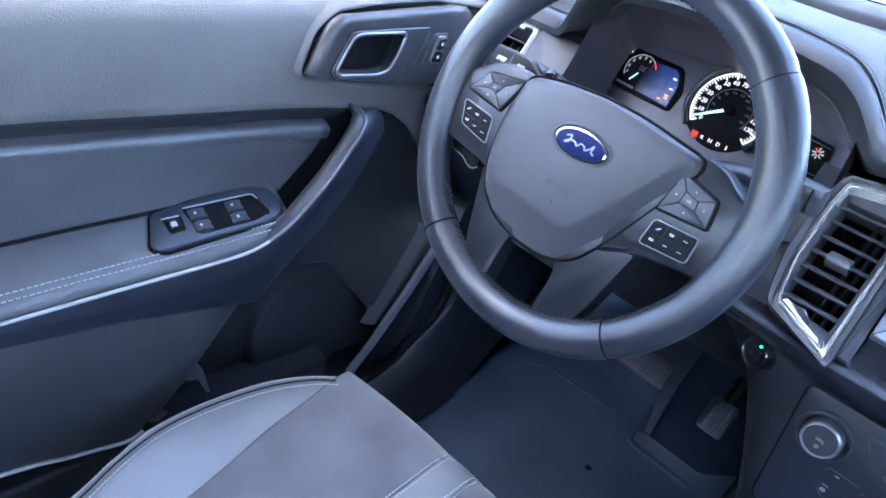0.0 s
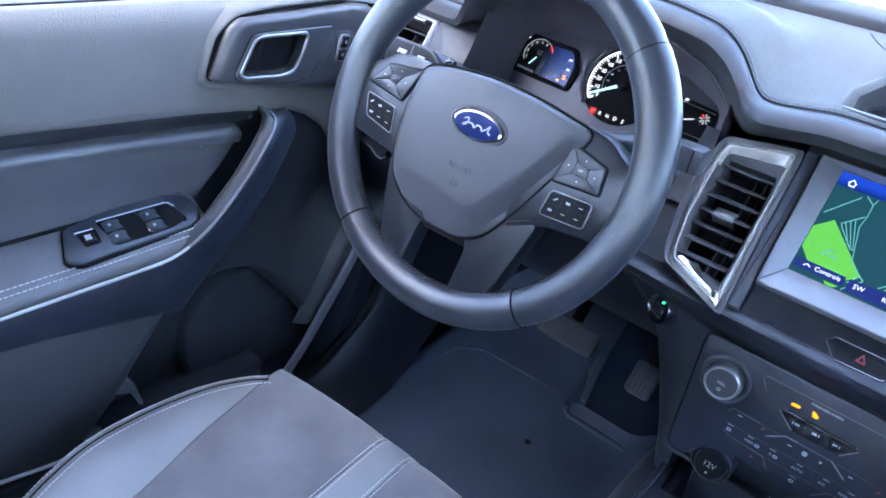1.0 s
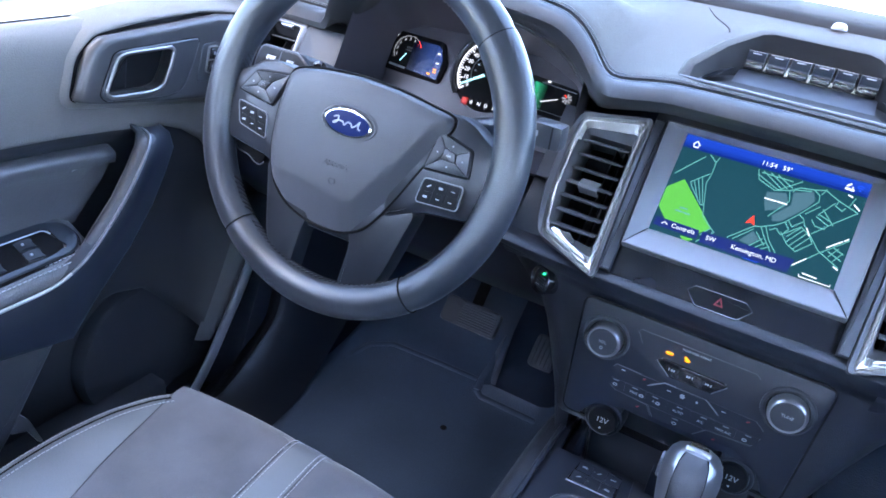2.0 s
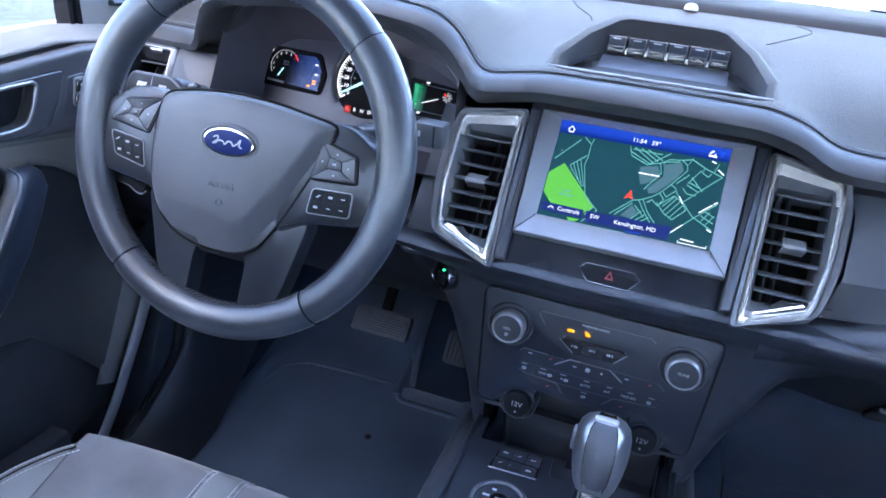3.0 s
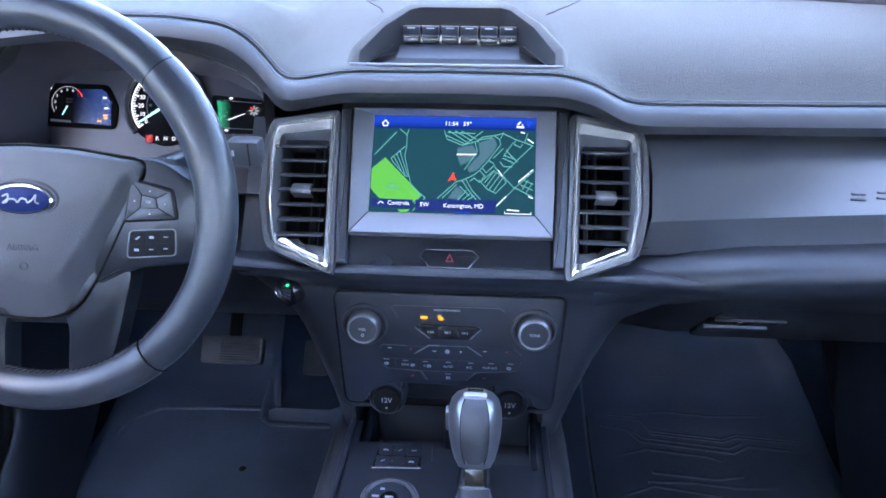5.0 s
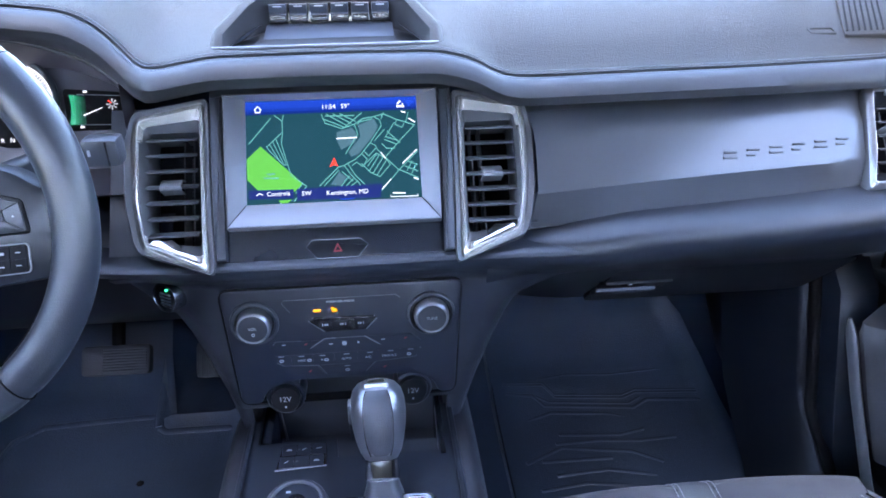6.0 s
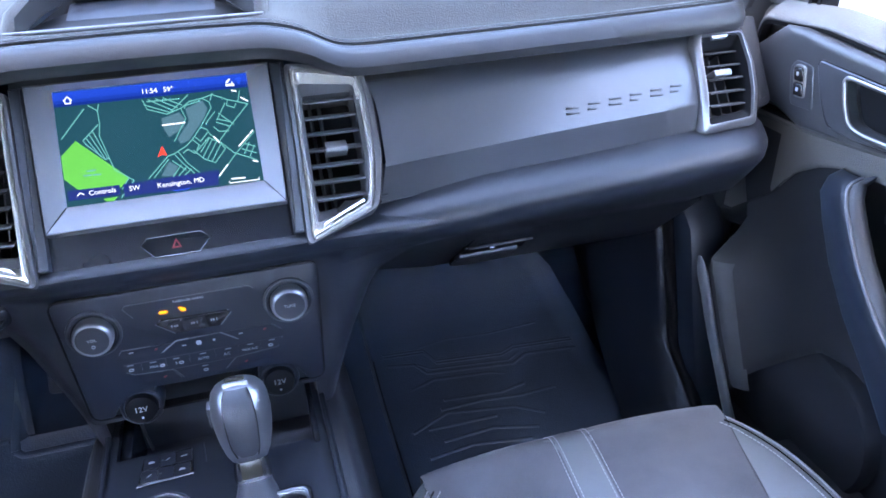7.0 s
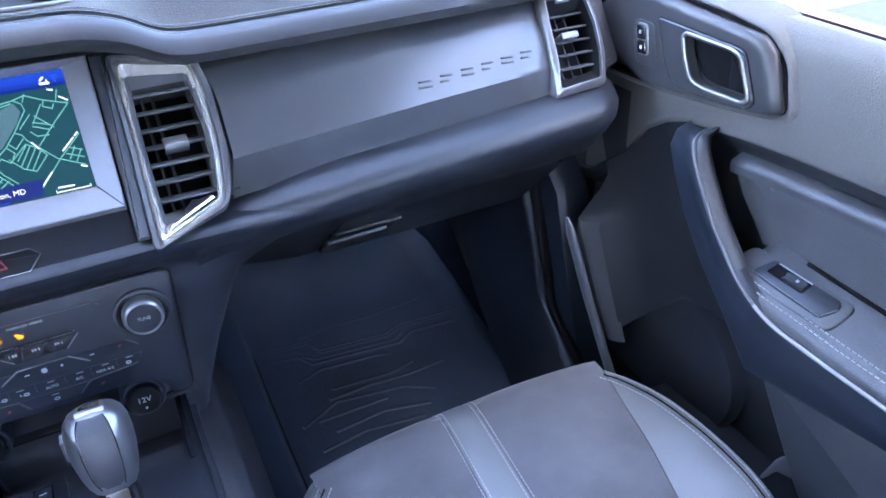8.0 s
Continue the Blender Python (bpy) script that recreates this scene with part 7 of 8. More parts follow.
    # bright edge along the armrest; a paler strip paints the highlight up the grip
    path = [(-0.74, 0.441, 0.042), (-0.53, 0.443, 0.042), (-0.40, 0.444, 0.042), (-0.32, 0.444, 0.042), (-0.265, 0.447, 0.042), (-0.228, 0.463, 0.042), (-0.200, 0.487, 0.043), (-0.168, 0.520, 0.043), (-0.142, 0.552, 0.041), (-0.124, 0.574, 0.037), (-0.112, 0.585, 0.026), (-0.106, 0.588, 0.004)]
    pts = spline([(s * (0.70 - h - 0.0014), y, z + 0.0004) for y, z, h in path], 6)
    add("bright_edge", tube(B(), pts[:28], 0.0020, 8), EDGEP, "bright strip along the armrest")
    add("grip_highlight", tube(B(), pts[27:], 0.0020, 8), STRIPM, "paler strip painted as the highlight that sweeps up the grip")
    # smooth skirt below it
    low = [(-0.74, 0.402), (-0.53, 0.395), (-0.40, 0.380), (-0.31, 0.362), (-0.238, 0.348), (-0.195, 0.394), (-0.145, 0.442), (-0.108, 0.487), (-0.082, 0.528), (-0.066, 0.556), (-0.066, 0.574), (-0.072, 0.584)]
    bm, secs = B(), []
    for (y, z, h), (yl, zl) in zip(path, low):
        hl = h * 0.55
        secs.append([Vector((s * (0.70 - h + 0.012), y - 0.004, z + 0.004)), Vector((s * (0.70 - h), y, z)), Vector((s * (0.70 - h - 0.0015), y * 0.8 + yl * 0.2, z * 0.8 + zl * 0.2)), Vector((s * (0.70 - (h + hl) / 2 - 0.002), (y + yl) / 2, (z + zl) / 2)), Vector((s * (0.70 - hl - 0.001), yl * 0.9 + y * 0.1, zl * 0.9 + z * 0.1)), Vector((s * (0.70 - hl + 0.004), yl, zl)), Vector((s * 0.745, yl, zl + 0.004))])
    loft(bm, secs)
    add("armrest_skirt", bm, SMOOTHP, "smooth dark skirt below the armrest", angle=60)
    # leather side of the pull grip, facing the hollow
    bm, secs = B(), []
    for y, z, h in [(-0.215, 0.468, 0.041)] + path[6:]:
        secs.append([Vector((s * (0.70 - h), y, z)), Vector((s * (0.70 - h + 0.003), y - 0.004, z + 0.003)), Vector((s * (0.70 - h + 0.010), y - 0.007, z + 0.004)), Vector((s * (0.70 - h + 0.018), y - 0.004, z + 0.001)), Vector((s * (0.70 - h + 0.026), y + 0.01, z - 0.014))])
    yt, zt, ht = path[-1]
    secs.append([Vector((s * 0.712, yt, zt - 0.006))] * 5)
    loft(bm, secs)
    add("pull_grip", bm, DOORD, "slanted dark pull grip", angle=60)
    # switch plate on the armrest
    tilt = lambda y, x, h=0.0: Vector((s * (0.70 - x), y, 0.4775 - 0.50 * x + h))
    if s < 0:
        pl = rounded([(-0.378, 0.021), (-0.366, 0.0275), (-0.230, 0.0245), (-0.214, 0.0185), (-0.207, 0.006), (-0.2115, -0.0145), (-0.235, -0.0225), (-0.300, -0.0220), (-0.362, -0.0140)], 0.007)
    else:
        pl = rounded([(-0.214, 0.0195), (-0.2225, -0.0035), (-0.306, -0.0030), (-0.310, 0.0055), (-0.302, 0.0215)], 0.005)
    plate = add("switch_plate", slab(B(), pl, tilt, -0.01, 0.0045, 0.002), SMOOTHP, "smooth dark switch plate")
    add("plate_joint", ring(B(), offset(ccw(pl), -0.0018), offset(ccw(pl), 0.0002), tilt, -0.006, 0.0016), BLACK, "", plate)
    if s > 0:
        nose = rounded([(-0.2075, 0.030), (-0.187, 0.0150), (-0.193, -0.0075), (-0.320, -0.0085), (-0.318, 0.0265)], 0.010)
        add("plate_nose", slab(B(), nose, tilt, -0.012, 0.0020, 0.002), LEATHER, "", plate)

    def well(poly, h=0.0050):
        q = rounded(poly, 0.0025, 3)
        add("switch_well", slab(B(), q, tilt, 0.002, h), BLACK, "", plate)
        return q

    def rocker(y0, y1, x0, x1, mat=SMOOTHP):
        bm, secs = B(), []
        for y, h in ((y0, 0.003), (y0 + 0.001, 0.0062), (y0 * 0.6 + y1 * 0.4, 0.0076), (y1 - 0.003, 0.0064), (y1, 0.0050), (y1, 0.003)):
            secs.append([tilt(y, x0, 0.003), tilt(y, x0 + 0.0008, h), tilt(y, (x0 + x1) / 2, h - 0.0006), tilt(y, x1 - 0.0008, h), tilt(y, x1, 0.003)])
        loft(bm, secs, caps=True)
        add("window_switch", bm, mat, "", plate, 25)
        ym, xm = y0 * 0.62 + y1 * 0.38, (x0 + x1) / 2
        add("switch_mark", slab(B(), rect(ym - 0.0014, xm - 0.0012, ym + 0.0014, xm + 0.0012), tilt, 0.006, 0.0079), PRINT, "", plate)

    if s < 0:
        # one long well, sunk deeper ahead of each pair of switches, with a bright outer lip
        well([(-0.3270, -0.0105), (-0.2390, -0.0105), (-0.2270, 0.0150), (-0.2500, 0.0205), (-0.3200, 0.0215)])
        for y in (-0.3240, -0.2780):
            for x in (-0.0075, 0.0070):
                rocker(y, y + 0.0215, x, x + 0.0125)
        for y0, y1 in ((-0.3010, -0.2800), (-0.2545, -0.2330)):
            bm = loft(B(), [[tilt(y, -0.009, h), tilt(y + 0.002, 0.004, h - 0.001), tilt(y + 0.003, 0.0175, h)] for y, h in ((y0, 0.0052), (y0 + 0.004, 0.0030), (y1 - 0.006, 0.0035), (y1, 0.0056))])
            add("finger_cup", bm, PIANO, "", plate, 60)
        well([(-0.3530, -0.0035), (-0.3310, -0.0035), (-0.3330, 0.0130), (-0.3510, 0.0135)])
        rocker(-0.3505, -0.3350, 0.0000, 0.0112, PIANO)
        add("lock_mark", slab(B(), rect(-0.3470, 0.0035, -0.3410, 0.0080), tilt, 0.006, 0.0083), PRINT, "", plate)
        lip = [(-0.3255, -0.0112), (-0.2420, -0.0112), (-0.2375, -0.0095), (-0.2340, -0.0040)]
        add("plate_edge", tube(B(), [tilt(y, x, 0.0052) for y, x in lip], 0.0009, 6), KSILVER, "bright lip of the switch well", plate)
        add("plate_edge", tube(B(), [tilt(y, -0.0042, 0.0052) for y in (-0.3540, -0.3340)], 0.0008, 6), KSILVER, "", plate)
    else:
        well([(-0.2270, 0.0125), (-0.2300, -0.0005), (-0.2730, -0.0005), (-0.2720, 0.0125)])
        rocker(-0.2700, -0.2440, 0.0015, 0.0112)
        bm = loft(B(), [[tilt(y, 0.0005, h), tilt(y, 0.006, h - 0.001), tilt(y, 0.0118, h)] for y, h in ((-0.2440, 0.0048), (-0.2400, 0.0035), (-0.2330, 0.0038), (-0.2290, 0.0054))])
        add("finger_cup", bm, PIANO, "", plate, 60)
        add("plate_edge", tube(B(), [tilt(y, -0.0010, 0.0052) for y in (-0.2310, -0.2720)], 0.0009, 6), KSILVER, "bright lip of the switch well", plate)
        add("plate_edge", tube(B(), [tilt(y, x, 0.0042) for y, x in ((-0.2150, 0.0192), (-0.3010, 0.0212), (-0.3090, 0.0060))], 0.0007, 6), DSATIN, "", plate)
    # latch bezel and handle
    put = doorface(s, 0.700)
    bz = rounded([(-0.197, 0.637), (-0.182, 0.685), (-0.156, 0.7065), (-0.10, 0.713), (0.0, 0.717), (0.10, 0.705), (0.12, 0.600), (0.004, 0.606), (-0.111, 0.622)], 0.012)
    ho = [(-0.1665, 0.6425), (-0.1440, 0.6865), (-0.1350, 0.6895), (-0.0200, 0.6905), (-0.0180, 0.6860), (-0.0310, 0.6560), (-0.0490, 0.6300), (-0.0620, 0.6265), (-0.0880, 0.6260), (-0.1590, 0.6345)]
    hi = [(-0.1560, 0.6445), (-0.1380, 0.6800), (-0.1280, 0.6830), (-0.0640, 0.6825), (-0.0610, 0.6795), (-0.0680, 0.6600), (-0.0790, 0.6420), (-0.0860, 0.6385), (-0.1000, 0.6370), (-0.1510, 0.6400)]
    ho, hi = ccw(rounded(ho, 0.005, 3)), ccw(rounded(hi, 0.005, 3))
    # the bezel's outline, met by rays through the corners of the handle's
    mid = Vector((-0.085, 0.658))
    def outward(p):
        d, best = Vector(p) - mid, None
        for a, b in zip(bz, bz[1:] + bz[:1]):
            a, e = Vector(a) - mid, Vector(b) - Vector(a)
            det = d.x * -e.y + e.x * d.y
            if abs(det) > 1e-12:
                k, w = (a.x * -e.y + e.x * a.y) / det, (d.x * a.y - a.x * d.y) / det
                if k > 0 and -1e-6 <= w <= 1 + 1e-6:
                    best = k if best is None else min(best, k)
        return tuple(mid + d * best)
    bo = [outward(p) for p in ho]
    blend = lambda k: [tuple(Vector(p) * (1 - k) + Vector(q) * k) for p, q in zip(bo, ho)]
    rows = [(blend(0.30), -0.02), (blend(0.02), 0.0050), (bo, 0.0072), (blend(0.03), 0.0095), (blend(0.14), 0.0135), (blend(0.26), 0.0156), ([tuple(Vector(p) * 0.5 + Vector(q) * 0.5) for p, q in zip(bo, ho)], 0.0160), (ho, 0.0160), (ho, 0.0)]
    bezel = add("latch_bezel", loft(B(), [[put(y, z, h) for y, z in q] for q, h in rows], closed=True), BEZELM, "smooth raised latch bezel", None, 50)
    between = lambda k: [tuple(Vector(p) * (1 - k) + Vector(q) * k) for p, q in zip(ho, hi)]
    swell = [(offset(ccw(bz), -0.020), -0.024), (offset(ccw(bz), -0.012), -0.008), (offset(ccw(bz), -0.006), 0.0005), (offset(ccw(bz), -0.0025), 0.0030), (offset(ccw(bz), -0.0005), 0.0025), (offset(ccw(bz), 0.004), -0.004)]
    add("bezel_swell", loft(B(), [[put(y, z, h) for y, z in q] for q, h in swell], closed=True), DOORV, "door skin that swells up to the bezel", None, 60)
    add("bezel_joint", ring(B(), offset(ccw(bz), -0.0004), offset(ccw(bz), 0.0040), put, -0.01, 0.0032), BLACK, "", bezel)
    add("handle_joint", ring(B(), offset(ccw(ho), -0.0012), offset(ccw(ho), 0.0010), put, 0.006, 0.0166), BLACK, "", bezel)
    rows = [(ho, 0.010), (ho, 0.0168), (offset(ccw(ho), 0.0012), 0.0180), (between(0.55), 0.0176), (between(0.93), 0.0170), (hi, 0.0160), (hi, 0.004)]
    add("latch_handle", loft(B(), [[put(y, z, h) for y, z in ccw(q)] for q, h in rows], closed=True), HANDLEM, "dark satin pull handle", bezel, 40)
    # deep cup: a flat floor, and the back of the handle across its front part
    add("cup", slab(B(), offset(ccw(hi), 0.0002), put, -0.0012, 0.0002), TRAY, "", bezel)
    add("cup_shelf", slab(B(), rounded([(-0.1530, 0.6430), (-0.1360, 0.6785), (-0.1190, 0.6790), (-0.1240, 0.6410)], 0.003), put, 0.002, 0.0085, 0.003), TRAY, "", bezel)
    lip = offset(ccw(hi), -0.0024)
    add("hole_rim", tube(B(), [put(y, z, 0.0166) for y, z in lip], 0.0027, 10, closed=True, up=(1, 0, 0)), HOLEM, "bright rim of the pull opening", bezel, 60)
    foot_edge = [(-0.0185, 0.6850), (-0.0310, 0.6565), (-0.0480, 0.6312), (-0.0620, 0.6275), (-0.0880, 0.6270), (-0.1580, 0.6350)]
    add("handle_rim", tube(B(), spline([put(y, z, 0.0172) for y, z in foot_edge], 5), 0.0007, 6, up=(1, 0, 0)), DSATIN, "", bezel, 60)
    lk = rounded([(-0.0105, 0.6440), (0.0070, 0.6415), (0.0165, 0.6700), (0.0130, 0.6775), (-0.0030, 0.6785)], 0.005)
    add("lock_surround", slab(B(), rounded([(-0.0250, 0.6340), (0.0110, 0.6310), (0.0225, 0.6700), (0.0160, 0.6815), (-0.0110, 0.6815)], 0.006), put, 0.004, 0.0168, 0.0012), HANDLEM, "", bezel)
    add("lock_switch", slab(B(), lk, put, 0.004, 0.0182, 0.001), HOLEM, "bright lock switch frame", bezel)
    for lo2, hi2 in ((0.0, 0.46), (0.52, 1.0)):
        z0, z1 = 0.6450 + 0.031 * lo2, 0.6450 + 0.031 * hi2
        add("lock_key", slab(B(), rounded([(-0.0080 + 0.008 * lo2, z0), (0.0062 + 0.007 * lo2, z0 - 0.001), (0.0062 + 0.007 * hi2, z1 - 0.001), (-0.0080 + 0.008 * hi2, z1)], 0.002, 2), put, 0.006, 0.0205, 0.0015), PIANO, "", bezel)
        add("lock_mark", slab(B(), rect(-0.0012 + 0.0080 * lo2, (z0 + z1) / 2 - 0.002, 0.0025 + 0.0080 * lo2, (z0 + z1) / 2 + 0.002), put, 0.020, 0.0209), PRINT, "", bezel)
    # front edge strip and the light side of the pocket behind it
    front = [(0.633, 0.048, 0.410), (0.640, 0.030, 0.360), (0.647, 0.012, 0.310), (0.655, -0.008, 0.260), (0.664, -0.030, 0.205), (0.670, -0.060, 0.155)]
    fr = spline([(s * x, y, z) for x, y, z in front], 6)
    add("front_strip", tube(B(), fr, [0.0105 * min(1.0, 0.35 + 0.22 * k) for k in range(len(fr))], 12, flat=0.45, up=(1, 0, 0)), STRIPM, "smooth edge strip of the door")
    yf = lambda z: lerp_table(z, [0.205, 0.26, 0.31, 0.36, 0.41, 0.57], [-0.030, -0.008, 0.012, 0.030, 0.048, 0.12])
    xf = lambda z: lerp_table(z, [0.205, 0.26, 0.31, 0.36, 0.41, 0.57], [0.664, 0.655, 0.647, 0.640, 0.633, 0.625])
    zlow = lambda y: lerp_table(y, [-0.30, -0.23, -0.16, -0.103, -0.06, -0.035, -0.02], [0.318, 0.347, 0.36, 0.344, 0.295, 0.262, 0.235])
    ztop = lambda y: lerp_table(y, [-0.30, -0.238, -0.195, -0.15, -0.114, -0.089, -0.068, 0.0, 0.12], [0.374, 0.365, 0.405, 0.452, 0.495, 0.535, 0.580, 0.580, 0.576])
    bm, secs = B(), []
    for j in range(25):
        t = j / 24
        z0 = 0.235 + 0.333 * t
        row = []
        for k in range(25):
            u = (k / 24) ** 1.5
            y = yf(z0) + u * (-0.30 - yf(z0))
            z = zlow(y) + (ztop(y) - zlow(y)) * t
            d = max(0.0, yf(z) - y)
            fade = min(1.0, max(0.0, (0.455 - z) / 0.06))
            x = 0.709 - (0.701 - xf(z)) * math.exp(-(d / 0.034) ** 1.3) * fade * fade * (3 - 2 * fade) + (0.008 if t == 0 else 0.0)
            row.append(Vector((s * x, y, z)))
        secs.append(row)
    loft(bm, secs)
    add("pocket_side", bm, POCKETM, "smooth dark lower door panel", None, 70)
    # pale flange that runs down behind the edge strip
    bm, secs = B(), []
    for z in np.linspace(0.232, 0.404, 15):
        fade = min(1.0, max(0.0, (0.455 - z) / 0.06))
        row = []
        for d in (0.003, 0.007, 0.012, 0.017, 0.022):
            x = 0.709 - (0.701 - xf(z)) * math.exp(-(d / 0.034) ** 1.3) * fade * fade * (3 - 2 * fade)
            row.append(Vector((s * (x - (0.0022 if 0.003 < d < 0.022 else -0.0015)), yf(z) - d, z)))
        secs.append(row)
    loft(bm, secs)
    bmesh.ops.solidify(bm, geom=bm.faces[:], thickness=0.002)
    add("edge_flange", bm, DOORD, "pale flange behind the edge strip", None, 60)
    c = Vector((s * 0.736, -0.105, 0.236))
    add("speaker", lathe(B(), [(0.106, -0.03), (0.106, 0.010), (0.101, 0.015), (0.088, 0.014), (0.055, 0.018), (0.001, 0.020)], c, (-s, 0, 0), 40), GRILLE, "round dark speaker grille")
    # bin panel under the armrest with a thin bright lower edge
    bp = rounded([(-0.74, 0.415), (-0.245, 0.375), (-0.2866, 0.3171), (-0.3316, 0.2551), (-0.3650, 0.2180), (-0.4004, 0.1947), (-0.4449, 0.2039), (-0.5089, 0.2199), (-0.58, 0.232), (-0.74, 0.254)], 0.010)
    add("map_pocket", slab(B(), bp, doorface(s, 0.690), -0.012, 0.008, 0.004), DOORD, "flat dark map pocket panel")
    lip = [(-0.74, 0.2535), (-0.58, 0.2315), (-0.5089, 0.2195), (-0.478, 0.2110), (-0.4449, 0.2035), (-0.4040, 0.1955), (-0.3860, 0.2030)]
    add("pocket_edge", tube(B(), spline([(s * 0.6805, y, z) for y, z in lip], 6), 0.0025, 8), EDGEP, "pale rounded lip of the map pocket")
    for q in ([(-0.3272, 0.2486), (-0.3120, 0.2700), (-0.3030, 0.2560), (-0.2905, 0.2118), (-0.2950, 0.2120), (-0.3074, 0.2400)], [(-0.3735, 0.1990), (-0.3560, 0.2110), (-0.3480, 0.2045), (-0.3610, 0.1960)]):
        add("pocket_web", slab(B(), rounded(q, 0.002, 2), doorface(s, 0.690), -0.006, 0.0, 0.001), STRIPM, "pale end web of the map pocket")
    add("bin_floor", slab(B(), rect(-0.74, 0.12, -0.10, 0.19), doorface(s, 0.70), -0.04, 0.02, 0.01), GRILLE)
    # mirror corner cover
    put = doorface(s, 0.735)
    cover = add("mirror_cover", slab(B(), rounded([(0.058, 0.718), (0.215, 0.712), (0.205, 0.80), (0.15, 0.855), (0.062, 0.865)], 0.008), put, -0.03, 0.010, 0.004), DOORV, "smooth corner cover by the mirror")
    for y in (0.0465, 0.0600):
        add("glass_channel", slab(B(), [(y - 0.0032, 0.722), (y + 0.0032, 0.722), (y + 0.0012, 0.865), (y - 0.0052, 0.865)], put, -0.012, 0.0125, 0.001), BLACK, "dark rubber channel of the window", cover)
    plate = rounded([(0.113, 0.757), (0.212, 0.748), (0.206, 0.803), (0.165, 0.838), (0.111, 0.832)], 0.010)
    add("tweeter_plate", slab(B(), plate, put, 0.004, 0.0135, 0.002), BLACK, "dark corner loudspeaker cover", cover)
    add("tweeter_lip", slab(B(), rounded([(0.112, 0.746), (0.214, 0.737), (0.213, 0.746), (0.113, 0.755)], 0.004), put, 0.004, 0.0180, 0.004), SMOOTHP, "", cover)
    for k in range(9):
        r = 0.006 + 0.0036 * k
        arc = [put(0.160 + r * 1.15 * math.cos(a), 0.790 + r * math.sin(a), 0.0137) for a in np.linspace(0, 2 * math.pi, 32, endpoint=False)]
        add("tweeter_ring", tube(B(), arc, 0.0009, 5, closed=True, up=(1, 0, 0)), DOORD, "", cover)


